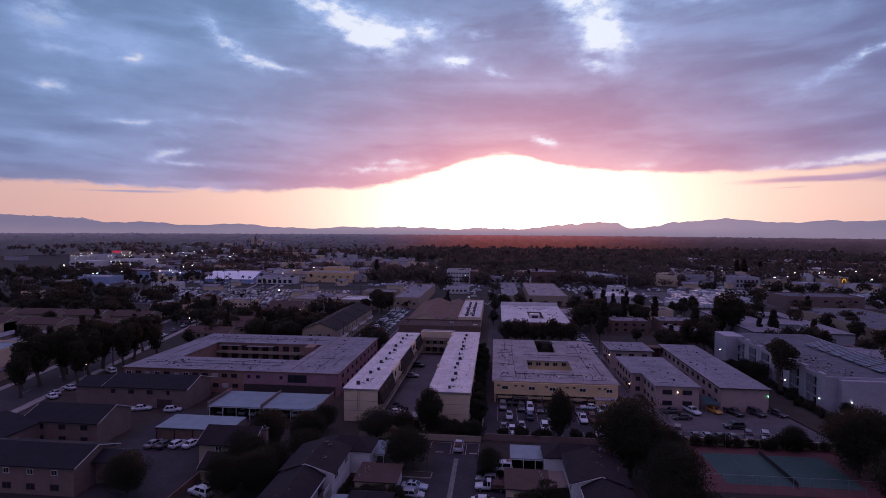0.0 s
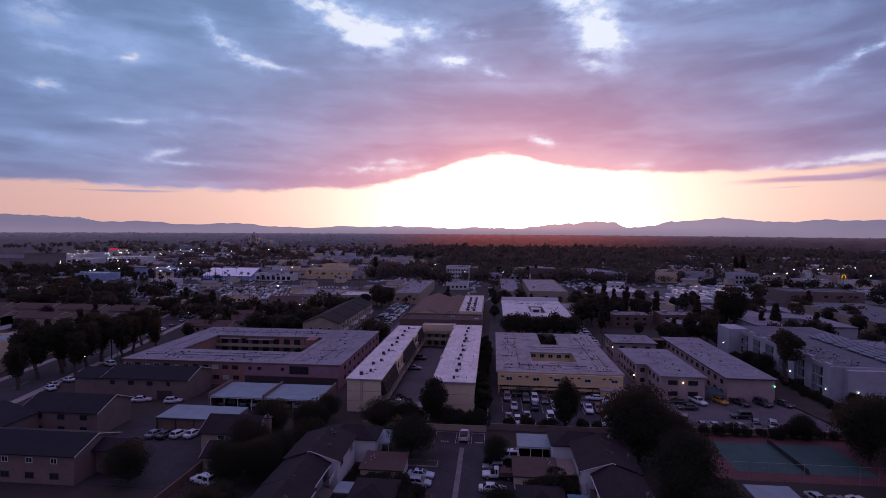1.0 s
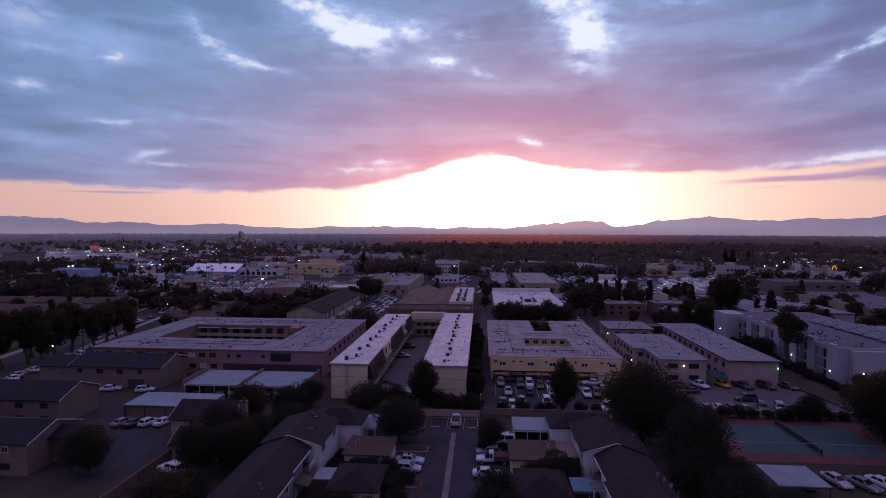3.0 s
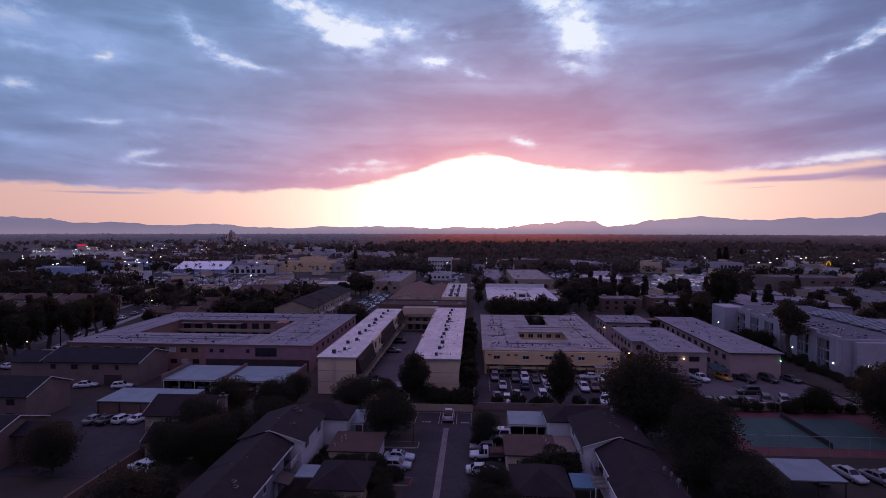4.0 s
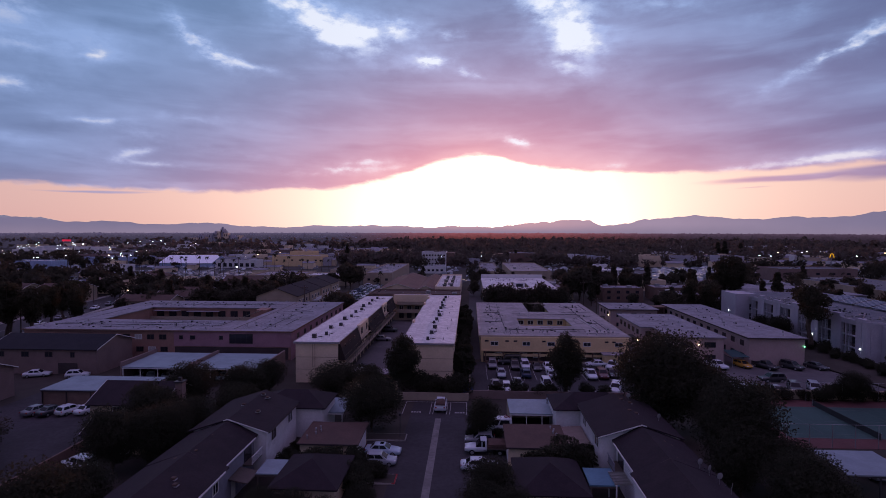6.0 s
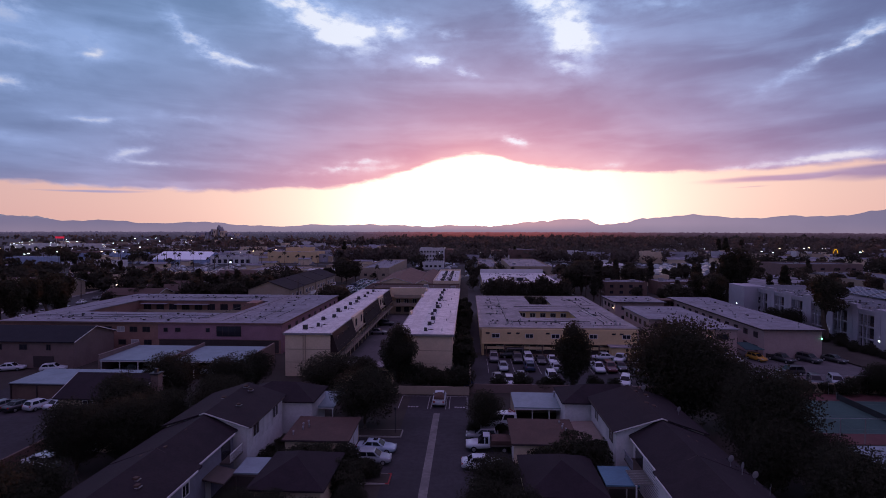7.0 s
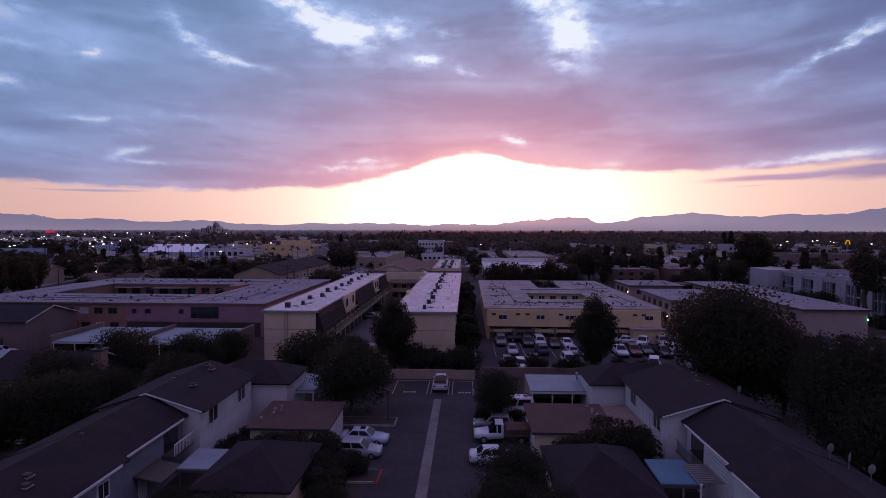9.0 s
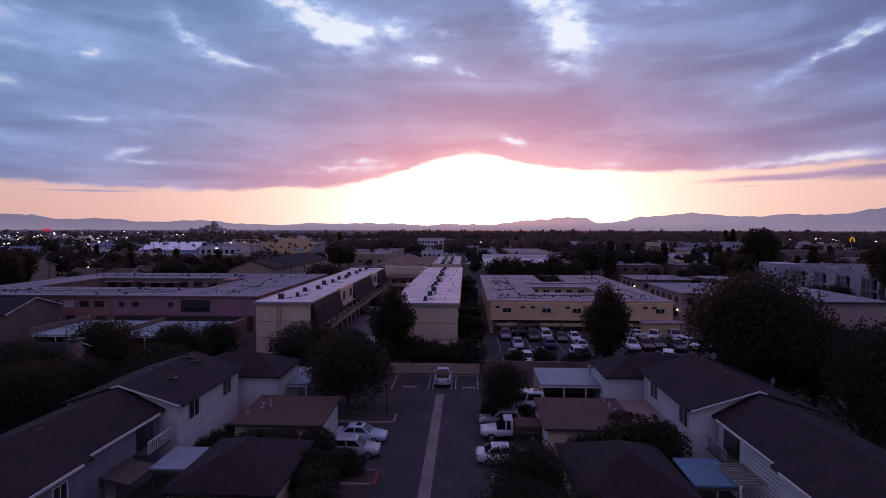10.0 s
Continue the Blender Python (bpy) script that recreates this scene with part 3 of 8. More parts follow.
def gable_walls(x0, x1, y0, y1, eave, ridge, along, ridge_at=None):
    s, d = Shape(), 0.17
    e, t = eave - d, ridge - d
    s.face((x0, y0, 0), (x1, y0, 0), (x1, y0, e), *([((x0 + x1) / 2 if ridge_at is None else ridge_at, y0, t)] if along == "y" else []), (x0, y0, e))
    s.face((x1, y0, 0), (x1, y1, 0), (x1, y1, e), *([(x1, (y0 + y1) / 2 if ridge_at is None else ridge_at, t)] if along == "x" else []), (x1, y0, e))
    s.face((x1, y1, 0), (x0, y1, 0), (x0, y1, e), *([((x0 + x1) / 2 if ridge_at is None else ridge_at, y1, t)] if along == "y" else []), (x1, y1, e))
    s.face((x0, y1, 0), (x0, y0, 0), (x0, y0, e), *([(x0, (y0 + y1) / 2 if ridge_at is None else ridge_at, t)] if along == "x" else []), (x0, y1, e))
    return s


def rake_boards(x0, x1, y0, y1, eave, ridge, along, over=0.45, ends=(0, 1), ridge_at=None):
    """White boards along the gable's sloping edges and the front eave."""
    s = Shape()
    if along == "y":
        r = (x0 + x1) / 2 if ridge_at is None else ridge_at
        k0, k1 = (ridge - eave) / (r - x0), (ridge - eave) / (x1 - r)
        for e in ends:
            y = (y0 - over - 0.05, y0 - over) if e == 0 else (y1 + over, y1 + over + 0.05)
            for (xa, za), (xb, zb) in (((x0 - over, eave - over * k0), (r, ridge)), ((r, ridge), (x1 + over, eave - over * k1))):
                s.hexa([(xa, y[0], za - 0.14), (xb, y[0], zb - 0.14), (xb, y[1], zb - 0.14), (xa, y[1], za - 0.14), (xa, y[0], za + 0.03), (xb, y[0], zb + 0.03), (xb, y[1], zb + 0.03), (xa, y[1], za + 0.03)])
    else:
        r = (y0 + y1) / 2 if ridge_at is None else ridge_at
        k0, k1 = (ridge - eave) / (r - y0), (ridge - eave) / (y1 - r)
        for e in ends:
            x = (x0 - over - 0.05, x0 - over) if e == 0 else (x1 + over, x1 + over + 0.05)
            for (ya, za), (yb, zb) in (((y0 - over, eave - over * k0), (r, ridge)), ((r, ridge), (y1 + over, eave - over * k1))):
                s.hexa([(x[0], ya, za - 0.14), (x[1], ya, za - 0.14), (x[1], yb, zb - 0.14), (x[0], yb, zb - 0.14), (x[0], ya, za + 0.03), (x[1], ya, za + 0.03), (x[1], yb, zb + 0.03), (x[0], yb, zb + 0.03)])
    return s


def gable_house(name, label, category, x0, x1, y0, y1, eave, ridge, along, wall, roof, group="", ends=(0, 1), ridge_at=None, over=0.45):
    b = thing(name, label, category, group)
    part("wall", gable_walls(x0, x1, y0, y1, eave, ridge, along, ridge_at), wall, b)
    part("roof", gable_roof(x0, x1, y0, y1, eave, ridge, along, over, ridge_at=ridge_at), roof, b)
    for e in ends:
        part("rake_board", rake_boards(x0, x1, y0, y1, eave, ridge, along, over, (e,), ridge_at), WHITE_TRIM, b)
    return b


# ---- cars ----
def ring(w, zb, zt, y, tuck=0.86):
    """One cross-section of a car's body."""
    h = zt - zb
    half = [(w * 0.80, zb), (w * 0.97, zb + 0.10 * h), (w, zb + 0.45 * h), (w * 0.98, zb + 0.78 * h), (w * tuck, zt - 0.02), (w * 0.55, zt)]
    return [(x, y, z) for x, z in half] + [(-x, y, z) for x, z in reversed(half)]


CAR_KINDS = {
    # stations of the body: y, half width, underside, top
    "sedan": dict(body=[(-2.35, .74, .42, .80), (-2.22, .84, .30, .97), (-1.5, .89, .22, 1.0), (-.8, .90, .20, .96), (.3, .90, .20, .94), (1.0, .89, .20, .93), (1.7, .87, .22, .86), (2.2, .80, .28, .72), (2.36, .66, .36, .60)],
                  cabin=(-1.75, 1.05, -1.05, .25, .93, 1.43, .80, .58), axle=1.38, wheel=.32, front=2.3, rear=-2.3, zl=.66, zr=.80),
    "hatchback": dict(body=[(-2.05, .78, .42, .86), (-1.95, .85, .30, 1.0), (-1.2, .88, .22, .99), (0, .88, .20, .95), (.9, .88, .20, .95), (1.5, .86, .22, .88), (1.95, .78, .28, .74), (2.1, .66, .36, .62)],
                      cabin=(-1.95, 1.0, -1.55, .2, .95, 1.50, .80, .60), axle=1.27, wheel=.31, front=2.03, rear=-2.0, zl=.70, zr=.88),
    "suv": dict(body=[(-2.3, .84, .48, 1.0), (-2.2, .92, .36, 1.12), (-1.3, .95, .28, 1.10), (0, .95, .26, 1.08), (1.0, .95, .26, 1.08), (1.6, .93, .28, 1.02), (2.2, .86, .34, .92), (2.38, .74, .42, .78)],
                cabin=(-2.2, 1.1, -1.95, .35, 1.08, 1.74, .88, .68), axle=1.40, wheel=.37, front=2.3, rear=-2.24, zl=.84, zr=1.0),
    "van": dict(body=[(-2.5, .88, .45, 1.1), (-2.4, .95, .36, 1.2), (-1.0, .98, .30, 1.2), (1.0, .98, .30, 1.15), (1.8, .95, .32, 1.08), (2.4, .86, .36, .90), (2.52, .74, .42, .76)],
                cabin=(-2.42, 1.75, -2.3, .95, 1.15, 2.05, .93, .80), axle=1.55, wheel=.35, front=2.45, rear=-2.45, zl=.84, zr=1.05),
    "pickup": dict(body=[(-2.65, .86, .48, 1.02), (-2.6, .93, .38, 1.06), (-1.2, .95, .32, 1.06), (0, .95, .30, 1.06), (1.0, .95, .30, 1.08), (1.7, .93, .32, 1.04), (2.4, .86, .38, .94), (2.6, .74, .44, .80)],
                   cabin=(-.75, 1.15, -.55, .45, 1.06, 1.74, .86, .68), axle=1.65, wheel=.38, front=2.5, rear=-2.66, zl=.86, zr=.92, bed=(-2.52, -.85)),
}
CAR_WORDS = {"sedan": "sedan", "hatchback": "hatchback", "suv": "SUV", "van": "minivan", "pickup": "pickup truck"}
CAR_MADE = {}


def cabin_panes(car, lo, hi, far):
    """Windscreen, rear window and side windows, set a little proud of the painted cabin."""
    def pane(a, b, c, d, u0, u1, v0, v1):
        a, b, c, d = (Vector(q) for q in (a, b, c, d))
        out = (b - a).cross(d - a).normalized()
        pts = [a.lerp(b, u).lerp(d.lerp(c, u), v) for u, v in ((u0, v0), (u1, v0), (u1, v1), (u0, v1))]
        return [tuple(q - out * 0.03) for q in pts] + [tuple(q + out * 0.018) for q in pts]
    spans = (((0, 1), (0.08, 0.92, 0.14, 0.88), "rear_window"), ((2, 3), (0.06, 0.94, 0.12, 0.90), "windscreen"))
    sides = [((1, 2), (u0, u1, 0.20, 0.86)) for u0, u1 in ((0.10, 0.47), (0.52, 0.90))] + [((3, 0), (u0, u1, 0.20, 0.86)) for u0, u1 in ((0.10, 0.48), (0.53, 0.90))]
    whole = Shape()
    for (i, j), lim, name in [*spans, *((e, q, "side_window") for e, q in sides)]:
        eight = pane(lo[i], lo[j], hi[j], hi[i], *lim)
        if far:
            whole.hexa(eight)
        else:
            part(name, Shape().hexa(eight), CAR_GLASS, car, "dark tinted glass")
    if far:
        tagged(part("cabin_glass", whole, CAR_GLASS, car, "dark tinted glass"), kind="stuff")


def build_car(kind, colour, where, at, far=False):
    k, p = CAR_KINDS[kind], PAINTS[colour]
    car = thing(kind if kind not in ("suv", "van") else {"suv": "sport_utility_car", "van": "minivan"}[kind], f"parked {colour} {CAR_WORDS[kind]} {where}", "car", at=at)
    part("body", Shape().loft([ring(w, zb, zt, y) for y, w, zb, zt in k["body"]]), p, car, soft=True)
    y0, y1, t0, t1, zb, zt, wb, wt = k["cabin"]
    lo = [(-wb, y0, zb - .04), (wb, y0, zb - .04), (wb, y1, zb - .06), (-wb, y1, zb - .06)]
    hi = [(-wt, t0, zt), (wt, t0, zt), (wt, t1, zt), (-wt, t1, zt)]
    cab = [[(a[0] * (1 - q) + b[0] * q, a[1] * (1 - q) + b[1] * q, a[2] * (1 - q) + b[2] * q) for a, b in zip(lo, hi)] for q in (0.0, 0.5, 0.94)]
    for q, up in ((0.93, 0.01), (0.66, 0.045)):
        my = (t0 + t1) / 2
        cab.append([(p[0] * q, my + (p[1] - my) * q, zt + up) for p in hi])
    part("cabin_shell", Shape().loft(cab), p, car)
    cabin_panes(car, lo, hi, far)
    if colour == "pale blue":
        part("sunroof", Shape().box(-wt * .55, wt * .55, t1 - .62, t1 - .12, zt + .03, zt + .052), CAR_GLASS, car, "dark glass sunroof")
    if "bed" in k:
        b0, b1 = k["bed"]
        part("bed_liner", Shape().box(-.76, .76, b0, b1, 1.0, 1.085), RUBBER, car, "black bed liner")
        rails = Shape().box(-.93, -.80, b0 - .1, b1, 1.0, 1.22).box(.80, .93, b0 - .1, b1, 1.0, 1.22).box(-.8, .8, b0 - .1, b0, 1.0, 1.22)
        part("bed_rail", rails, p, car)
    r = k["wheel"]
    wx = k["body"][3][1]
    for sx in (-1, 1):
        for sy in (-1, 1):
            x, y = sx * (wx - .10), sy * k["axle"]
            tyre = part("wheel", Shape().tube([(x - .11, y, r), (x + .11, y, r)], [r, r], 16), RUBBER, car)
            if not far:
                part("rim", Shape().tube([(x + sx * .10, y, r), (x + sx * .125, y, r)], [r * .64, r * .58], 12), RIM, tyre, "alloy rim")
        if far:
            continue
        part("headlight", Shape().box(sx * .62 - .15, sx * .62 + .15, k["front"] - .16, k["front"] + .02, k["zl"] - .08, k["zl"] + .06), HEAD, car, "clear headlight")
        part("tail_light", Shape().box(sx * .68 - .13, sx * .68 + .13, k["rear"] - .03, k["rear"] + .12, k["zr"] - .10, k["zr"] + .08), TAIL, car, "red tail light")
        part("mirror", Shape().box(sx * (wb + .10) - .08, sx * (wb + .10) + .08, y1 - .42, y1 - .30, zb - .02, zb + .13), p, car)
    return car


def car(kind, colour, x, y, turn, where, group="", z=0.0, far=False):
    """turn: degrees from +y, anticlockwise, of the car's nose."""
    key = (kind, colour, where)
    m = pose(x, y, z + 0.012, 0, 0, turn)
    if key in CAR_MADE:
        ob = copy_thing(CAR_MADE[key], m)
    else:
        ob = CAR_MADE[key] = build_car(kind, colour, where, m, far)
    if group:
        ob["group"] = group
    return ob


# ---- trees ----
rng = np.random.default_rng(7)


def leaf_quads(centres, size, flat=0.0):
    """Folded leaves or sprays round the given centres: arrays of vertices and faces."""
    n = len(centres)
    a = rng.normal(size=(n, 3))
    a /= np.linalg.norm(a, axis=1, keepdims=True)
    b = rng.normal(size=(n, 3))
    if flat:
        a[:, 2] *= 1 - flat
    b -= a * (a * b).sum(1, keepdims=True) / (a * a).sum(1, keepdims=True)
    b /= np.linalg.norm(b, axis=1, keepdims=True)
    s = size * rng.uniform(0.55, 1.3, (n, 1))
    a, b = a * s, b * s * 0.6
    c = np.cross(a, b) * 0.35 / np.maximum(s, 1e-6)
    v = np.stack([centres - a, centres + b + c, centres + a, centres - b + c], 1).reshape(-1, 3)
    k = np.arange(n)[:, None] * 4
    f = np.concatenate([k + np.array([[0, 1, 2]]), k + np.array([[0, 2, 3]])], 0)
    return v, f


def crown_mesh(name, lobes, count, size, fill=0.35):
    """Leaves over many lobes (x, y, z, radius x, radius z)."""
    lobes = np.array(lobes, float)
    weight = lobes[:, 3] ** 2
    pick = rng.choice(len(lobes), count, p=weight / weight.sum())
    d = rng.normal(size=(count, 3))
    d /= np.linalg.norm(d, axis=1, keepdims=True)
    r = np.where(rng.random((count, 1)) < fill, rng.uniform(0.2, 1.0, (count, 1)), rng.uniform(0.82, 1.14, (count, 1)))
    rad = np.stack([lobes[pick, 3], lobes[pick, 3], lobes[pick, 4]], 1)
    c = lobes[pick, :3] + d * r * rad
    v, f = leaf_quads(c, size)
    me = bpy.data.meshes.new(name)
    me.from_pydata(v.tolist(), [], f.tolist())
    return me


def crown_lobes(h, r, base, count, shape="round"):
    lobes = []
    for i in range(count):
        while True:
            p = rng.uniform(-1, 1, 3)
            if np.linalg.norm(p) < 1:
                break
        mid, half = (base + h) / 2, (h - base) / 2
        w = 1.0
        if shape == "cone":
            w = max(0.18, 0.9 * (1 - (p[2] + 1) / 2) ** 0.8)
        elif shape == "tall":
            w = 0.85 + 0.25 * math.cos(p[2] * 2.2)
        size = r * rng.uniform(0.26, 0.46) * (0.7 if shape == "cone" else 1.0)
        lobes.append((p[0] * r * 0.72 * w, p[1] * r * 0.72 * w, mid + p[2] * half * 0.80, size, size * rng.uniform(0.7, 1.1)))
    return lobes


def build_tree(name, label, h, r, base, leaves, size, material, shape="round", group="", lobes=26, lean=0.0):
    t = thing(name, label, "tree", group)
    ls = crown_lobes(h, r, base, lobes, shape)
    s = Shape()
    top = base + (h - base) * (0.85 if shape == "cone" else 0.5)
    k = max(0.10, 0.028 * h)
    path = [(0, 0, -0.1), (0.02 * h * lean, 0.01 * h, base * 0.5), (0.05 * h * lean, -0.01 * h, base), (0.03 * h * lean, 0, top)]
    s.tube(path, [k * 1.35, k, k * 0.85, k * 0.3], 8)
    for l in ls[: 9 if shape != "cone" else 4]:
        z0 = base * rng.uniform(0.8, 1.25)
        mid = (l[0] * 0.45, l[1] * 0.45, (z0 + l[2]) / 2 + 0.3)
        s.tube([(0.03 * h * lean, 0, z0), mid, l[:3]], [k * 0.5, k * 0.33, k * 0.1], 5)
    part("trunk", s, BARK, t)
    part("crown", crown_mesh("crown", ls, leaves, size), material, t)
    return t


TREES = {}


def plant(kind, x, y, scale=1.0, turn=None, group="", z=0.0, squash=1.0):
    """A tree of that kind; the first is moved into place, the others are copies."""
    m = pose(x, y, z, 0, 0, rng.uniform(0, 360) if turn is None else turn)
    base, used = TREES[kind]
    if not used:
        ob = base
        TREES[kind] = (base, True)
        ob.matrix_basis = m
    else:
        ob = copy_thing(base, m)
    ob.scale = (scale * squash, scale * squash, scale)
    if group:
        ob["group"] = group
    return ob


def palm(label, h):
    t = thing("palm_tree", label, "palm tree")
    part("trunk", Shape().tube([(0, 0, -0.1), (0.15, 0.05, h * 0.5), (0.1, 0.0, h)], [0.26, 0.2, 0.17], 7), BARK, t)
    s = Shape()
    for i in range(26):
        a, e = rng.uniform(0, 2 * math.pi), rng.uniform(-0.5, 1.2)
        ln = rng.uniform(1.6, 2.3)
        pts = []
        for q in range(5):
            u = q / 4
            d = ln * u
            pts.append((0.1 + math.cos(a) * d * math.cos(e * (1 - u)), math.sin(a) * d * math.cos(e * (1 - u)), h + math.sin(e) * d - 1.3 * u * u))
        n = (-math.sin(a), math.cos(a))
        for q in range(4):
            w0, w1 = 0.36 * math.sin(math.pi * (q / 4 * 0.85 + 0.12)), 0.36 * math.sin(math.pi * ((q + 1) / 4 * 0.85 + 0.12))
            p, o = pts[q], pts[q + 1]
            s.face((p[0] + n[0] * w0, p[1] + n[1] * w0, p[2] - 0.1), p, o, (o[0] + n[0] * w1, o[1] + n[1] * w1, o[2] - 0.1))
            s.face(p, (p[0] - n[0] * w0, p[1] - n[1] * w0, p[2] - 0.1), (o[0] - n[0] * w1, o[1] - n[1] * w1, o[2] - 0.1), o)
    part("crown", s, LEAF_B, t)
    return t


# ---- ground, roads, lots ----
def rect(name, x0, x1, y0, y1, z, material, label, category, thick=0.5, **k):
    return solid(name, Shape().box(x0, x1, y0, y1, z - thick, z), material, label, category, kind="structure", **k)


g = Shape()
steps = [-4800, -2400, -1200, -600, -300, -150, 0, 150, 300, 600, 1200, 2400, 4800]
for i in range(len(steps) - 1):
    for j in range(len(steps) - 1):
        g.face((steps[i], steps[j], 0), (steps[i + 1], steps[j], 0), (steps[i + 1], steps[j + 1], 0), (steps[i], steps[j + 1], 0))
solid("ground", g, DIRT, "dry brown ground of the city plain", "ground", kind="structure")
rect("driveway", -12.2, -3.0, 30, 114.6, 0.03, ASPHALT, "dark worn asphalt drive between the garages", "driveway")
rect("driveway_bay", -18.5, -12.2, 86.5, 97.0, 0.03, ASPHALT, "dark asphalt parking bay beside the drive", "driveway")
rect("driveway_bay", -3.0, 2.6, 84, 104.0, 0.03, ASPHALT, "dark asphalt parking bay beside the drive", "driveway")
rect("gutter", -8.15, -7.25, 30, 106.4, 0.04, mat("worn_drain_concrete", (0.19, 0.178, 0.17), 0.9, (0.12, 0.112, 0.108), 0.5, 0.8, 2.0, 0.45), "worn concrete drainage strip down the drive", "gutter")
rect("parking_lot", -2.6, 34.5, 118.5, 142.3, 0.03, ASPHALT, "dark asphalt parking lot with worn white lines", "parking lot")
rect("parking_lot", 36.0, 76.0, 120.5, 143.5, 0.04, ASPHALT_PALE, "pale faded asphalt parking lot", "parking lot")
rect("alley", -3.2, 3.0, 145.0, 420, 0.02, ASPHALT_ROAD, "grey asphalt alley between buildings", "road")
rect("courtyard_drive", -28.0, -15.9, 124.5, 194, 0.02, ASPHALT_PALE, "asphalt parking court between two apartment wings", "road")
def oblique(name, off0, off1, z, material, label, category):
    """A strip along the slanting street, between two distances from its kerb."""
    def at(y, o):
        return (-119.5 - (y - 117) * 0.2 - o, y, z)
    solid(name, Shape().slab([at(-60, off1), at(-60, off0), at(520, off0), at(520, off1)], 0.5), material, label, category, kind="structure")


oblique("street", 0, 15, 0.03, ASPHALT_ROAD, "grey asphalt street lined with trees", "road")
oblique("sidewalk", -2.4, 0, 0.15, CONCRETE, "pale concrete sidewalk", "pavement")
oblique("sidewalk", 15, 17.4, 0.15, CONCRETE, "pale concrete sidewalk", "pavement")
rect("left_yard", -80, -56, 84, 127, 0.03, ASPHALT, "dark asphalt yard between houses", "driveway")
rect("side_road", -59, -43, 205, 330, 0.03, ASPHALT_ROAD, "asphalt lot and road with parked cars", "road")
rect("cross_street", -400, 500, 424, 438, 0.03, ASPHALT_ROAD, "wide asphalt cross street", "road")
rect("dealer_lot", -252, -100, 302, 394, 0.03, ASPHALT_PALE, "large asphalt lot full of cars", "parking lot")
rect("dealer_lot", 105, 235, 345, 420, 0.03, ASPHALT_PALE, "large pale lot full of white vehicles", "parking lot")
rect("lane", 53.5, 57.0, 143, 200, 0.03, ASPHALT_PALE, "narrow concrete lane between apartment blocks", "road")
rect("lane", 34.6, 39.4, 143, 260, 0.03, ASPHALT_PALE, "narrow concrete lane between apartment blocks", "road")
rect("tennis_surround", 36.5, 73, 98.0, 118.8, 0.03, COURT_RED, "dull red tennis court surround", "tennis court")
rect("tennis_court", 42.5, 66.3, 101.5, 115.2, 0.045, COURT_GREEN, "worn green tennis court surface", "tennis court")

tl = Shape()
for a, b, c, d in ((42.7, 66.1, 101.6, 101.72), (42.7, 66.1, 115.0, 115.1), (42.7, 42.8, 101.6, 115.1), (66.0, 66.1, 101.6, 115.1), (48, 48.1, 103, 113.7), (60.8, 60.9, 103, 113.7), (42.7, 66.1, 103.0, 103.1), (42.7, 66.1, 113.6, 113.7), (48, 60.8, 108.3, 108.4)):
    tl.box(a, b, c, d, 0.03, 0.052)
solid("court_lines", tl, mat("faded_court_paint", (0.085, 0.125, 0.12), 0.9), "white painted tennis court lines", "line marking", kind="structure")
pl = Shape()
for x in (-13.6, -9.25, -8.75, -6.55, -6.05, -3.4):
    pl.box(x, x + 0.11, 108.3, 114.3, 0.02, 0.042)
pl.box(-13.6, -3.3, 114.2, 114.3, 0.02, 0.041)
for x in (-12.2, -5.2):
    for i in range(4):
        pl.box(x + i * 0.42, x + i * 0.42 + 0.3, 108.9, 109.4, 0.02, 0.042)
solid("stall_lines", pl, LINE, "worn white parking stall lines at the drive's end", "line marking", kind="structure")
pl = Shape()
for i in range(14):
    x = 0.6 + i * 2.42
    pl.box(x, x + 0.1, 134.2, 139.4, 0.02, 0.042)
    pl.box(x, x + 0.1, 128.6, 133.4, 0.02, 0.042)
    pl.box(x, x + 0.1, 119.2, 124.0, 0.02, 0.042)
solid("stall_lines", pl, LINE, "worn white parking stall lines", "line marking", kind="structure")
pl = Shape()
for i in range(20):
    y_ = 60 + i * 18
    x_ = -127 - (y_ - 117) * 0.2
    pl.slab([(x_, y_, 0.042), (x_ + 0.2, y_, 0.042), (x_ - 1.0, y_ + 6, 0.042), (x_ - 1.2, y_ + 6, 0.042)], 0.02)
for i in range(30):
    pl.box(-58.6 + (i % 2) * 0, -54, 210 + i * 3, 210.1 + i * 3, 0.02, 0.042)
pl.box(-45.2, -45.0, 205, 330, 0.02, 0.042)
solid("road_lines", pl, LINE, "worn white road and stall lines", "line marking", kind="structure")

# low walls, kerbs, fences
solid("boundary_wall", Shape().box(-30, -3.0, 115.2, 115.45, 0, 1.3), TANWALL, "low tan stucco boundary wall", "wall", kind="structure")
solid("boundary_wall", Shape().box(-3.0, 34.5, 116.6, 116.85, 0, 1.4), BEIGE, "low beige stucco boundary wall", "wall", kind="structure")
solid("boundary_wall", Shape().box(-2.95, -2.7, 116.8, 146, 0, 1.6), TANWALL, "low tan block wall beside the lot", "wall", kind="structure")
solid("boundary_wall", Shape().box(34.8, 76, 119.4, 119.7, 0, 1.6), TANWALL, "low tan block wall behind the tennis court", "wall", kind="structure")
solid("boundary_wall", Shape().box(-54, -53.75, 70, 128, 0, 1.4), BROWNWALL, "low brown block wall between yards", "wall", kind="structure")
solid("boundary_wall", Shape().box(35.2, 35.45, 60, 119, 0, 1.7), TANWALL, "low tan block wall beside the tennis court", "wall", kind="structure")
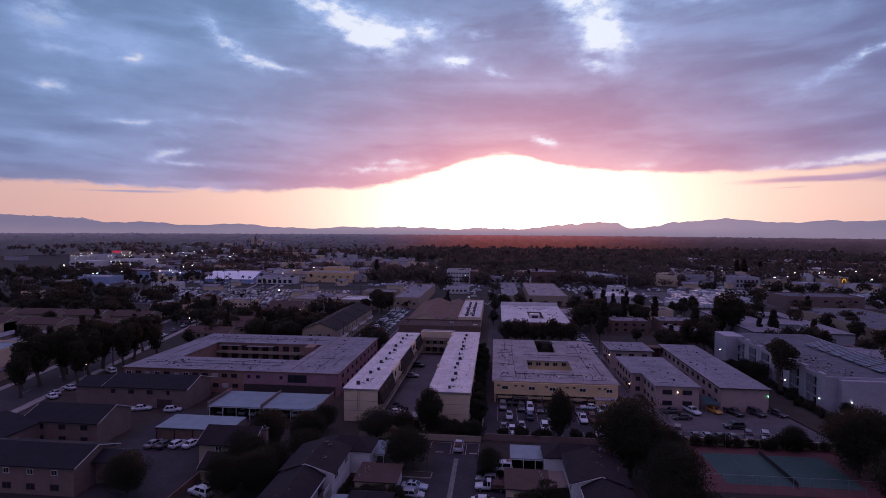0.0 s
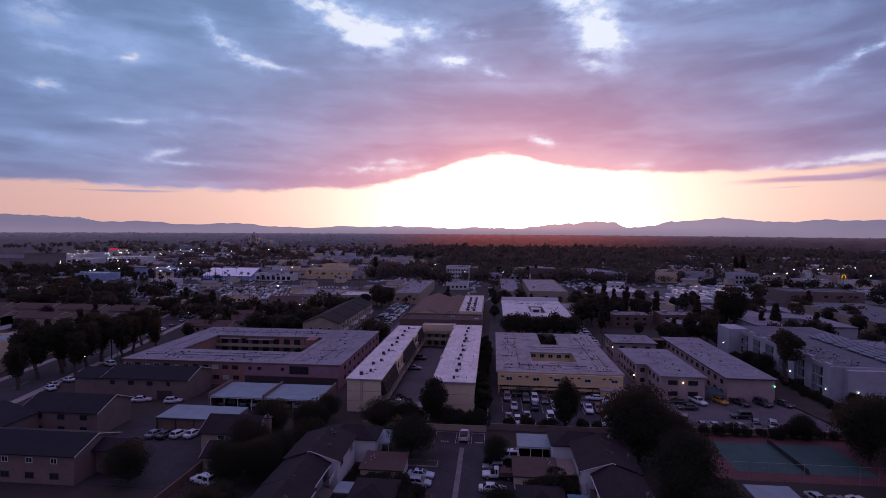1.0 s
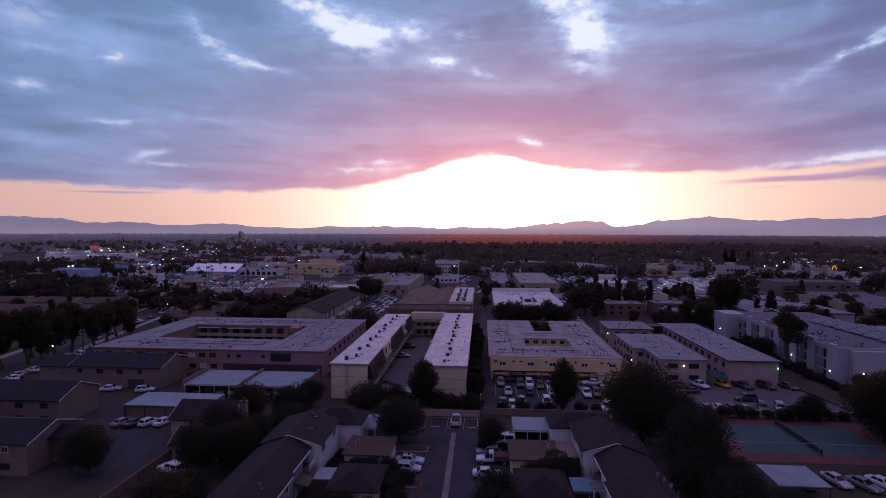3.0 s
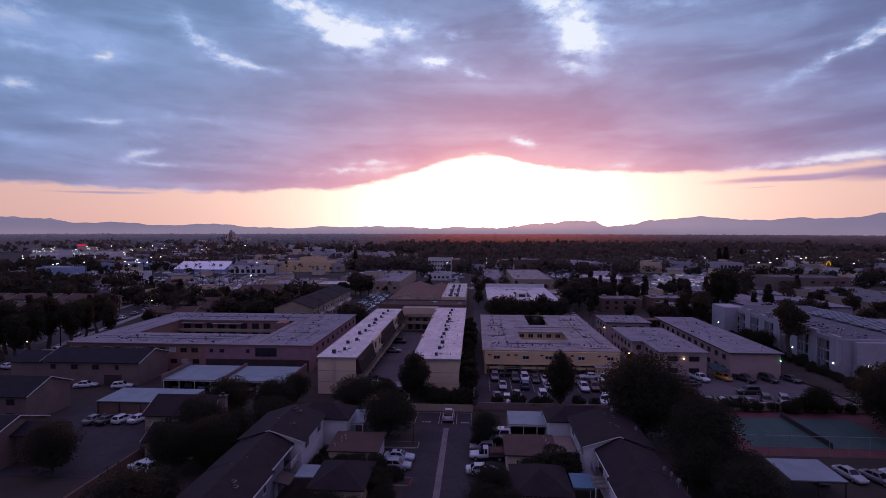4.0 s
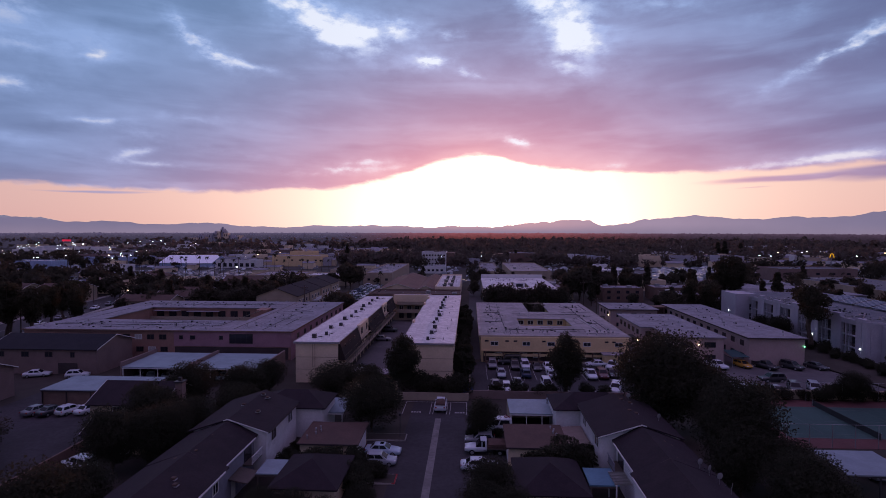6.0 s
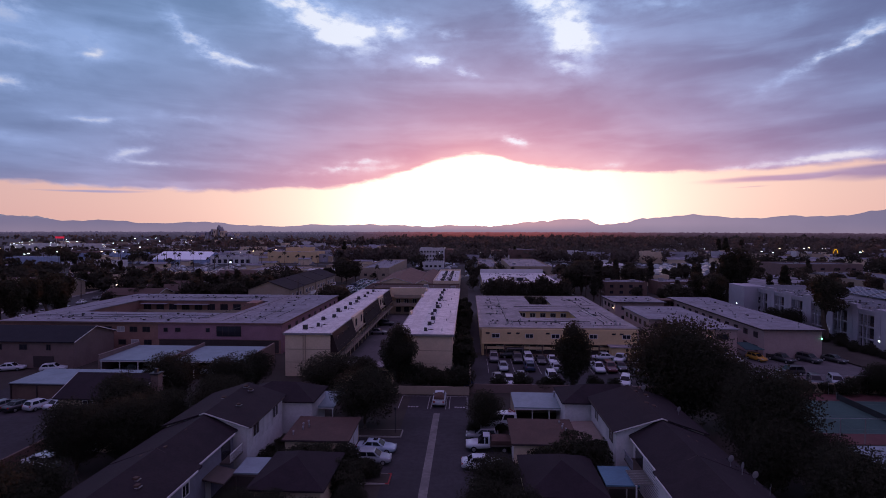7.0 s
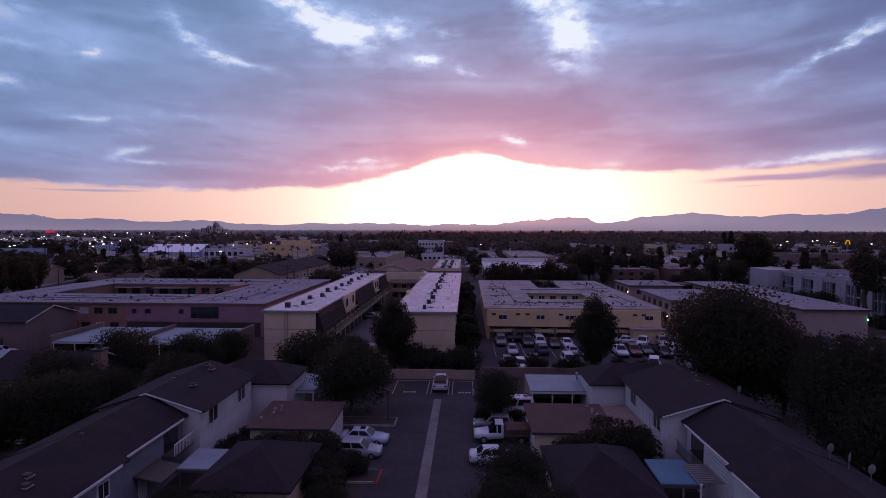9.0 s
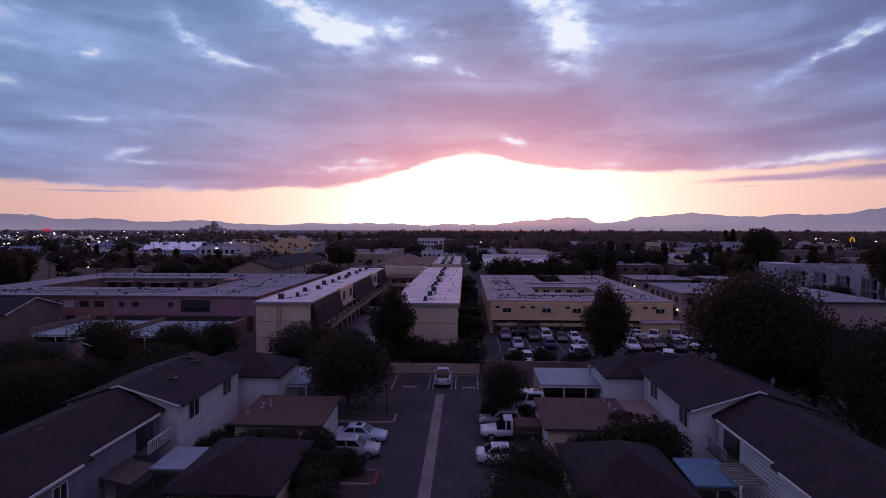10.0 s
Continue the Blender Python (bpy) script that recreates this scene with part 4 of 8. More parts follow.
solid("hedge_bank", Shape().slab([(75, 120, 0.4), (83.5, 120, 1.2), (83.5, 196, 1.2), (71.5, 196, 0.3), (71.5, 146, 0.3)], 1.4), DIRT, "sloping planted earth bank beside the apartments", "bank", kind="structure")


def island(x0, x1, y0, y1, red=0.0):
    s = Shape().box(x0, x1, y0, y1, 0, 0.16)
    ob = solid("kerb_island", s, CONCRETE, "raised concrete kerb island with planting", "kerb", kind="structure")
    part("soil", Shape().box(x0 + 0.15, x1 - 0.15, y0 + 0.15, y1 - 0.15, 0.15, 0.19), DIRT, ob)
    if red:
        part("red_kerb_paint", Shape().box(x1 - red, x1 + 0.01, y0 - 0.01, y1 + 0.01, 0.1, 0.172), RED_PAINT, ob, "red painted kerb end")


island(-18.5, -11.7, 97.2, 99.6)
island(-18.5, -11.4, 84.6, 87.0, 0.4)
island(-2.6, 2.4, 97.8, 100.6)
island(-2.8, 2.8, 80.5, 86.5)

# mountains, far off
def mountains(name, label, dist, profile, a0, a1, base, haze, seed, rough):
    s, count = Shape(), 260
    noise.seed_set(seed)
    pts = []
    for i in range(count + 1):
        u = i / count
        a = radians(a0 + (a1 - a0) * u)
        k = u * (len(profile) - 1)
        q = min(int(k), len(profile) - 2)
        f = k - q
        f = f * f * (3 - 2 * f)
        h = profile[q] * (1 - f) + profile[q + 1] * f
        h += rough * (0.5 * noise.noise((u * 26, seed, 0)) + 0.5 * abs(noise.noise((u * 60, seed, 1))) + 0.22 * noise.noise((u * 150, seed, 2)) - 0.08)
        pts.append((dist * math.sin(a), dist * math.cos(a), max(h, 4.0)))
    for p, o in zip(pts, pts[1:]):
        s.face((p[0], p[1], -20), (o[0], o[1], -20), (o[0], o[1], o[2] * 0.5), (p[0], p[1], p[2] * 0.5))
        s.face((p[0], p[1], p[2] * 0.5), (o[0], o[1], o[2] * 0.5), (o[0] * 1.03, o[1] * 1.03, o[2]), (p[0] * 1.03, p[1] * 1.03, p[2]))
    m = bpy.data.materials.new(name + "_haze")
    m.use_nodes = True
    m.node_tree.nodes.clear()
    n = Nodes(m.node_tree)
    where = n.node("ShaderNodeNewGeometry").outputs["Position"]
    sep = n.node("ShaderNodeSeparateXYZ")
    n.put(sep.inputs[0], where)
    # haze and sunset tint as emission: warm towards the sun, base tone at foot
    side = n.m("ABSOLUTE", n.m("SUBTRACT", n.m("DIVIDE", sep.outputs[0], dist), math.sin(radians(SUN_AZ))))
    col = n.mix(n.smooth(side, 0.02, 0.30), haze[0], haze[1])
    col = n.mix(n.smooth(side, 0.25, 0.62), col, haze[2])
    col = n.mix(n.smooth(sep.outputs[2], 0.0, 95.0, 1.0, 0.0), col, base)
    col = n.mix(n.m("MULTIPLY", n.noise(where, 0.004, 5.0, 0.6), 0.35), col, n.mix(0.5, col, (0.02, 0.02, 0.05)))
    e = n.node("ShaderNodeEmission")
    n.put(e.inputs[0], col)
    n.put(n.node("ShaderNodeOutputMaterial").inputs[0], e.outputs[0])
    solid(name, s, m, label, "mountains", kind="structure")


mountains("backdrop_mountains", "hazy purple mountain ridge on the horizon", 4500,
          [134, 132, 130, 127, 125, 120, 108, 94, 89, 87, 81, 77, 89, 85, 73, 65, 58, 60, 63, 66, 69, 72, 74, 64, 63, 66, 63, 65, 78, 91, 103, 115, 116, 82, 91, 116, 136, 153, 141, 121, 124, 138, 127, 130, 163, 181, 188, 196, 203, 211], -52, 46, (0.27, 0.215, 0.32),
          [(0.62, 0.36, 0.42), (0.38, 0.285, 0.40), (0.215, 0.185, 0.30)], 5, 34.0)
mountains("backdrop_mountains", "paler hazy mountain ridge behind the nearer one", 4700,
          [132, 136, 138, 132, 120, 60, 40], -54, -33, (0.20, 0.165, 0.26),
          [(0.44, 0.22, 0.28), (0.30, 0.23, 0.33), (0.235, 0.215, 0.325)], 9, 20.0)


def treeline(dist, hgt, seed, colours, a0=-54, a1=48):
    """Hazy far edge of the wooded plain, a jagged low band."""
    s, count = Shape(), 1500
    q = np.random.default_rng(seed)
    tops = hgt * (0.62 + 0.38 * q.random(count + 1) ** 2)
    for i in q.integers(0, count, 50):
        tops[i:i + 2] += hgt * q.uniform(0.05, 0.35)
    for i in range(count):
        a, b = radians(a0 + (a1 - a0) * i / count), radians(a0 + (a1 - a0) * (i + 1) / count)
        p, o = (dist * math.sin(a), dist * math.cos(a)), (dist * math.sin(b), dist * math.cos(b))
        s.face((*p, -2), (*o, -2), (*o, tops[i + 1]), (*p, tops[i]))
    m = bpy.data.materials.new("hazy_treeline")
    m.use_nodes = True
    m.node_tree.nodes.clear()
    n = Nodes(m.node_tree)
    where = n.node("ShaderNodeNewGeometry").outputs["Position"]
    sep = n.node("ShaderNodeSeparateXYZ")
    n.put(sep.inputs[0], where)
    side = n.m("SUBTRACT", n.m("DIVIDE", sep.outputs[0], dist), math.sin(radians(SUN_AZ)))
    # haze and red sun glare are put into the glow colour, by direction
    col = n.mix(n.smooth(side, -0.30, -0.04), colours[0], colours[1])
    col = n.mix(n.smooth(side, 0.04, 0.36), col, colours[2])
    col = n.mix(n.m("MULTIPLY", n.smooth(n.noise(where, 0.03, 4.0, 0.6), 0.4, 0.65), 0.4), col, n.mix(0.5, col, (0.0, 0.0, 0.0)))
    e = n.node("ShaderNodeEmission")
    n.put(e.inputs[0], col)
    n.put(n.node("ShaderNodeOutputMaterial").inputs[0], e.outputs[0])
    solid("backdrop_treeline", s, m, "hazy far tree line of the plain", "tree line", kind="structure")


# glow of the bands: haze paler with distance, red glare in the middle
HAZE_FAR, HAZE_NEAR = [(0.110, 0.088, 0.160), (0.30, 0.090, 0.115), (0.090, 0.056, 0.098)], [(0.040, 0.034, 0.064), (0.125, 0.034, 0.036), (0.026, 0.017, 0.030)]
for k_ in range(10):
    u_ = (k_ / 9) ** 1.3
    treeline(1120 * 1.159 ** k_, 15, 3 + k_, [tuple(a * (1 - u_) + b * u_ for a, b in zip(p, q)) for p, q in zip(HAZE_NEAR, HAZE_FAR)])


# ---- twin-wing apartment building with white roofs ----
def condenser(x, y, z, size=0.85, turn=0):
    c = thing("roof_air_conditioner", "grey box air conditioner on the white roof", "air conditioner", "roof air conditioners", at=pose(x, y, z, 0, 0, turn))
    s = size / 2
    part("casing", Shape().box(-s, s, -s, s, 0.08, 0.30 + size * 0.7), DARK_METAL, c)
    part("fan_grille", Shape().cyl(0, 0, 0.30 + size * 0.7, 0.37 + size * 0.7, s * 0.8, s * 0.7, 12), METAL, c, "round metal fan grille")
    part("base_rail", Shape().box(-s - 0.1, s + 0.1, -s, -s + 0.12, 0, 0.08).box(-s - 0.1, s + 0.1, s - 0.12, s, 0, 0.08), WOOD, c)
    return c


def roof_vent(x, y, z, h=0.5, r=0.13, label="small metal roof vent pipe"):
    v = thing("roof_vent", label, "vent", "roof vents", at=pose(x, y, z))
    part("pipe", Shape().cyl(0, 0, -0.05, h, r, sides=8), METAL, v)
    part("cap", Shape().cyl(0, 0, h, h + 0.12, r * 1.7, r * 0.9, 8), METAL, v)
    return v


def box_vent(x, y, z, tilt=0.0):
    v = thing("box_vent", "pair of square brown roof vents", "vent", "roof vents", at=pose(x, y, z, 0, tilt, 0))
    part("hood", Shape().box(-0.2, 0.2, -0.2, 0.2, -0.05, 0.2), TANROOF, v)
    part("flange", Shape().box(-0.28, 0.28, -0.28, 0.28, -0.05, 0.02), METAL, v)
    return v


def dish(x, y, z, turn):
    d = thing("satellite_dish", "pale round satellite dish on a mast", "satellite dish", "satellite dishes", at=pose(x, y, z, 0, 0, turn))
    part("mast", Shape().cyl(0, 0, -0.1, 0.7, 0.03, sides=6), METAL, d)
    s, rings = Shape(), []
    for k in range(4):
        r = 0.31 * k / 3 + 0.01
        rings.append([(r * math.cos(a), 0.05 + 0.35 * r * r - 0.12, 0.85 + r * math.sin(a)) for a in [2 * math.pi * i / 14 for i in range(14)]])
    s.loft(rings)
    part("reflector", s, METAL, d)
    part("feed_arm", Shape().tube([(0, 0, 0.5), (0, 0.45, 0.6)], [0.025, 0.02], 5).box(-0.06, 0.06, 0.4, 0.52, 0.58, 0.7), DARK_METAL, d)
    return d


H = 7.7
apt = thing("apartment_building", "cream stucco apartment block with two long white-roofed wings", "building")
WL, WR = (-36.2, -28.0), (-15.7, -6.0)
Y0, Y1 = 124.6, 195.0
part("west_wing_wall", Shape().box(WL[0], WL[1], Y0, Y1, 0, H), STUCCO, apt)
part("east_wing_wall", Shape().box(WR[0], WR[1], Y0, Y1 + 4, 0, H), STUCCO, apt)
part("link_wall", Shape().box(WL[1], WR[0], 197.4, 203.0, 0, 7.6), TANWALL, apt)
part("link_parapet", Shape().box(WL[1] + 0.36, WR[0] - 0.36, 196.4, 197.4, 5.4, 8.3), STUCCO, apt, "tall cream parapet wall")
for z_ in (2.6, 5.1):
    part("link_gallery", Shape().box(WL[1] + 1.6, WR[0] - 0.1, 195.6, 197.4, z_, z_ + 0.25).box(WL[1] + 1.6, WR[0] - 0.1, 195.6, 195.7, z_ + 0.25, z_ + 1.1), TANWALL, apt)
window_row(apt, "S", 197.38, WL[1] + 1.5, WR[0] - 0.5, 4, 4.0, 1.5, 1.4, 1, WHITE_TRIM)
window_row(apt, "S", 197.38, WL[1] + 1.5, WR[0] - 0.5, 4, 1.4, 1.5, 1.6, 1, DARK_TRIM_AND_SHADE)
part("link_roof", Shape().box(WL[1], WR[0], 197.4, 203.2, 7.6, 7.75), ROOF_PALE, apt)
for n_, (a, b), y1 in (("west_roof", WL, Y1), ("east_roof", WR, Y1 + 4)):
    part(n_, Shape().box(a - 0.25, b + 0.25, Y0 - 0.25, y1 + 0.25, H, H + 0.2), ROOF_WHITE, apt, "white rolled roofing")
    e = Shape()
    e.box(a - 0.3, b + 0.3, Y0 - 0.33, Y0 - 0.27, H - 0.12, H + 0.26).box(a - 0.33, a - 0.27, Y0 - 0.3, y1 + 0.3, H - 0.12, H + 0.30).box(b + 0.27, b + 0.33, Y0 - 0.3, y1 + 0.3, H - 0.12, H + 0.26).box(a - 0.3, b + 0.3, y1 + 0.27, y1 + 0.33, H - 0.12, H + 0.26)
    part("parapet_edge", e, METAL, apt)
    part("wall_joint", Shape().box(a - 0.02, b + 0.02, Y0 - 0.03, Y0 + 0.05, 4.9, 5.0), TANWALL, apt)
    part("floor_joint", Shape().box(a - 0.02, b + 0.02, Y0 - 0.03, Y0 + 0.05, 2.55, 2.63), TANWALL, apt)
# inner face of the west wing: mansards, galleries, windows
x = WL[1]
for a, b in ((124.9, 141.0), (152.0, 173.0), (181.0, 194.5)):
    part("mansard", Shape().hexa([(x, a, 4.35), (x + 1.4, a, 4.35), (x + 1.4, b, 4.35), (x, b, 4.35), (x, a, H + 0.15), (x + 0.3, a, H + 0.15), (x + 0.3, b, H + 0.15), (x, b, H + 0.15)]), MANSARD, apt, "dark shingled mansard")
for a, b in ((141.5, 151.5), (173.5, 180.5)):
    part("bay_wall", Shape().box(x, x + 0.7, a, b, 5.0, H + 0.38), STUCCO, apt)
    for u in (a + 2.2, b - 2.2):
        window(apt, "E", x + 0.71, u, 6.6, 1.3, 1.5, 1, DARK_TRIM_AND_SHADE)
part("gallery_slab", Shape().box(x, x + 1.5, Y0 + 0.6, Y1, 2.65, 2.85), TANWALL, apt)
part("gallery_slab", Shape().box(x, x + 1.2, Y0 + 0.6, Y1, 4.85, 5.0), TANWALL, apt)
rail = Shape().box(x + 1.42, x + 1.48, Y0 + 0.6, Y1, 3.75, 3.82)
for i in range(36):
    rail.box(x + 1.43, x + 1.47, Y0 + 1 + i * 1.95, Y0 + 1.05 + i * 1.95, 2.85, 3.75)
part("gallery_rail", rail, DARK_METAL, apt)
for i in range(17):
    u = Y0 + 2.6 + i * 4.0
    window(apt, "E", x + 0.02, u, 3.95, 1.9, 1.2, 1, DARK_TRIM_AND_SHADE)
    part("door", Shape().box(x, x + 0.06, u + 1.4, u + 2.3, 2.86, 4.85), BROWNWALL, apt, "dark door")
    # no real opening: a dark sheet on the wall gives the carport's shade
    part("garage_opening", Shape().box(x, x + 0.05, u - 1.4, u + 1.6, 0.02, 2.3), DARK_TRIM_AND_SHADE, apt, "dark sheet for the shade in a carport opening")
for u in (127.5, 131.5, 136, 155, 160, 165, 170, 184, 189):
    w = window(apt, "E", x + 0.72, u, 6.3, 1.0, 1.3, 1, BROWNWALL)
x = WR[0]
for a, b in ((128, 146), (156, 176)):
    part("mansard", Shape().hexa([(x - 1.0, a, 5.0), (x, a, 5.0), (x, b, 5.0), (x - 1.0, b, 5.0), (x - 0.3, a, H + 0.15), (x, a, H + 0.15), (x, b, H + 0.15), (x - 0.3, b, H + 0.15)]), MANSARD, apt, "dark shingled mansard")
for a, b in ((146, 148.5), (176, 178.5), (190, 193)):
    part("parapet", Shape().box(x - 0.35, x + 0.1, a, b, H, H + 0.8), STUCCO, apt)
window_row(apt, "E", WR[1] + 0.02, 128, 196, 16, 6.2, 1.6, 1.1, 1, DARK_TRIM_AND_SHADE)
window_row(apt, "E", WR[1] + 0.02, 128, 196, 16, 3.6, 1.6, 1.1, 1, DARK_TRIM_AND_SHADE)
part("wall_ladder", Shape().box(-32.9, -32.83, Y0 - 0.2, Y0 - 0.1, 3.0, 7.7).box(-32.45, -32.38, Y0 - 0.2, Y0 - 0.1, 3.0, 7.7).box(-32.83, -32.45, Y0 - 0.18, Y0 - 0.12, 3.2, 3.26), TANWALL, apt, "stained service pipes")
part("entry_block", Shape().box(-27.6, -16.2, 120.6, 123.6, 0, 2.9), STUCCO, apt)
part("entry_roof", Shape().box(-27.9, -15.9, 120.3, 123.9, 2.9, 3.08), ROOF_GREY, apt)
part("entry_door", Shape().box(-18.6, -17.3, 120.54, 120.6, 0.1, 2.3), DARK_TRIM_AND_SHADE, apt, "dark doorway")


def pipe_run(x, y, z, turn, ln):
    r = thing("roof_pipe_run", "low dark pipe run beside a roof air conditioner", "pipe", "roof pipe runs", at=pose(x, y, z, 0, 0, turn))
    part("pipe", Shape().tube([(0, 0, 0.12), (ln * 0.5, 0.12, 0.12), (ln, -0.1, 0.02)], [0.06, 0.05, 0.05], 5), DARK_METAL, r)
    part("block", Shape().box(ln * 0.4, ln * 0.4 + 0.3, -0.1, 0.25, 0, 0.14), WOOD, r)
    return r


for i, (x, y) in enumerate(((-33.6, 128.2), (-32.0, 131.2), (-33.0, 138.4), (-31.6, 141.8), (-32.6, 149.6), (-31.9, 153.6), (-32.3, 160.6), (-31.7, 165.0), (-32.4, 171.0), (-31.8, 176.4), (-32.2, 183.0), (-31.6, 188.6))):
    condenser(x, y, H + 0.2, 0.75 if i % 4 == 0 else 0.55, i * 23)
    pipe_run(x + 0.5, y + 0.9, H + 0.2, i * 67, 1.1 + (i % 3) * 0.4)
    if i % 2:
        roof_vent(x + 0.9, y - 1.1, H + 0.2, 0.4, 0.1)
for i in range(12):
    x, y = -11.0 + (i % 3) * 0.28, 127.6 + i * 5.7 + (i % 4) * 0.45
    condenser(x, y, H + 0.2, 0.5 + (i % 3) * 0.07, i * 31)
    pipe_run(x + 0.4, y + 1.0, H + 0.2, i * 51 + 20, 1.0 + (i % 2) * 0.5)
    if i % 2:
        roof_vent(x + 0.8, y + 2.2, H + 0.2, 0.4, 0.1)
for i in range(6):
    roof_vent(-8.0 + (i % 3) * 0.4, 128 + i * 11, H + 0.2, 0.3, 0.08)

# ---- pink and terracotta courtyard block ----
BX = (-105.5, -43.0, 141.8, 190.5)
court = [(-96.5, -58.5, 154.8, 177.0)]
blk = flat_building("courtyard_apartments", "two-storey terracotta and pink courtyard apartments with a pale flat roof", "building", *BX, 6.3, TERRACOTTA, ROOF_PALE, courts=court, trim=BROWNWALL)
part("pink_front", Shape().box(-70.0, BX[1] - 0.01, BX[2] - 0.12, BX[2] + 0.02, 2.9, 6.25), PINK, blk, "dusty pink stucco front")
part("pink_side", Shape().box(BX[1] - 0.02, BX[1] + 0.1, BX[2] - 0.1, BX[3], 0, 6.25), PINK, blk)
# shade of the carport below the pink front, laid on as a dark sheet
part("carport_recess", Shape().box(-69.8, BX[1] - 0.6, BX[2] - 0.06, BX[2] + 0.05, 0.1, 2.75), DARK_TRIM_AND_SHADE, blk, "dark sheet for the shade of a carport recess")
for i in range(12):
    u = -104 + i * 2.85
    window(blk, "S", u, BX[2] - 0.02, 4.9, 1.7, 1.15, 1, DARK_TRIM_AND_SHADE if i % 3 else WHITE_TRIM, CURTAIN if i in (2, 5, 9) else None)
    window(blk, "S", u + 0.3, BX[2] - 0.02, 2.1, 1.7, 1.15, 1, DARK_TRIM_AND_SHADE if i % 2 else WHITE_TRIM, CURTAIN if i in (4, 10) else None)
for u, w in ((-68.3, 0.9), (-65.6, 1.2), (-59.0, 0.9)):
    window(blk, "S", u, BX[2] - 0.14, 4.9, w, 0.9, 0, DARK_TRIM_AND_SHADE)
# wide loggia opening: a dark window panel stands in for its shade
window(blk, "S", -54.4, BX[2] - 0.14, 4.7, 5.4, 2.2, 3, DARK_TRIM_AND_SHADE)
window_row(blk, "E", BX[1] + 0.12, 144, 189, 9, 4.8, 1.5, 1.1, 1, DARK_TRIM_AND_SHADE)
window_row(blk, "E", BX[1] + 0.12, 144, 189, 9, 2.0, 1.5, 1.1, 1, DARK_TRIM_AND_SHADE)
window_row(blk, "S", 177.0, -96, -59, 10, 4.6, 2.2, 1.8, 1, DARK_TRIM_AND_SHADE)
window_row(blk, "S", 177.0, -96, -59, 10, 1.7, 2.2, 1.8, 1, DARK_TRIM_AND_SHADE)
part("inner_balcony", Shape().box(-96.4, -58.6, 175.6, 177.0, 2.9, 3.1).box(-96.4, -58.6, 175.55, 175.65, 3.1, 4.0), TANWALL, blk)
part("stair_block", Shape().box(-63.6, -60.6, 172.0, 177.0, 0, 6.6), TERRACOTTA, blk)
part("awning", Shape().box(-95.5, -88.0, 175.4, 177.0, 5.5, 5.62), ROOF_PALE, blk)
part("awning", Shape().box(-85.5, -76.0, 175.2, 177.0, 5.4, 5.52), ROOF_PALE, blk)
tar = Shape()
for a, b, c, d in ((-104, -98, 150.0, 150.3), (-90, -84, 145.2, 145.5), (-79.4, -79.1, 143, 147.4), (-74, -66, 152.6, 152.9), (-97, -92, 181.2, 181.6), (-86, -85.6, 179, 188), (-72, -64, 186.2, 186.5), (-54, -48, 157.8, 158.1), (-47, -46.7, 150, 162), (-55, -47, 170.6, 170.9), (-101.4, -101.1, 158, 174), (-70, -69.6, 144, 149)):
    tar.box(a, b, c, d, 6.5, 6.53)
part("tar_seam", tar, ASPHALT, blk, "black tar seams on the roof")
pool = thing("swimming_pool", "turquoise swimming pool in the courtyard", "swimming pool")
part("coping", extrude_plan(-70.6, -61.4, 155.6, 162.6, 0, 0.14, [(-70, -62, 156.2, 162)]), CONCRETE, pool)
part("water", Shape().box(-70, -62, 156.2, 162, 0.0, 0.06), WATER, pool, "still turquoise water")
for i in range(22):
    roof_vent(rng.uniform(-104, -44), rng.choice([rng.uniform(143, 153), rng.uniform(178.5, 189)]), 6.5, 0.35, 0.12)
for a, b, c, d in ((-103, -62, 148.0, 148.14), (-62, -61.86, 148, 178), (-57.0, -56.86, 144, 188), (-100, -57, 183.0, 183.14), (-50, -49.86, 143, 165), (-90, -62, 151.0, 151.1)):
    part("roof_conduit", Shape().box(a, b, c, d, 6.5, 6.6), DARK_METAL, blk, "dark conduit line on the roof")

# ---- cream courtyard block behind the lot ----
CX = (-0.3, 31.8, 142.8, 196.0)
cc = [(9.0, 22.6, 154.6, 166.3), (13.4, 20.2, 177.0, 196.0)]
crm = flat_building("courtyard_apartments", "two-storey cream courtyard apartments with a grey flat roof", "building", *CX, 5.8, STUCCO_C, ROOF_GREY, courts=cc, over=0.5, trim=TANWALL)
part("overhang_front", Shape().box(CX[0], CX[1], CX[2] - 0.9, CX[2], 2.85, 5.75), STUCCO_C, crm)
# shade under the overhang is added as a dark sheet over the wall
part("lower_recess", Shape().box(CX[0] + 0.5, CX[1] - 0.5, CX[2] - 0.04, CX[2] + 0.02, 0.1, 2.6), DARK_TRIM_AND_SHADE, crm, "dark sheet for the shaded ground floor")
part("ground_band", Shape().box(CX[0] + 0.6, 16.6, CX[2] - 0.62, CX[2] - 0.5, 1.45, 2.05), STUCCO_C, crm, "cream wall band below the overhang")
part("ground_band", Shape().box(19.4, CX[1] - 0.6, CX[2] - 0.62, CX[2] - 0.5, 1.45, 2.05), STUCCO_C, crm, "cream wall band below the overhang")
part("ledge_beam", Shape().box(CX[0], CX[1], CX[2] - 1.0, CX[2] - 0.85, 2.6, 2.9), STUCCO_C, crm)
part("planter_wall", Shape().box(CX[0] + 1, 17, CX[2] - 1.3, CX[2] - 1.1, 0, 0.6), BROWNWALL, crm)
part("planter_wall", Shape().box(19.5, 26, CX[2] - 1.3, CX[2] - 1.1, 0, 0.6), BROWNWALL, crm)
for i in range(9):
    part("post", Shape().box(0.5 + i * 3.9, 0.75 + i * 3.9, CX[2] - 1.0, CX[2] - 0.85, 0, 2.6), BROWNWALL, crm)
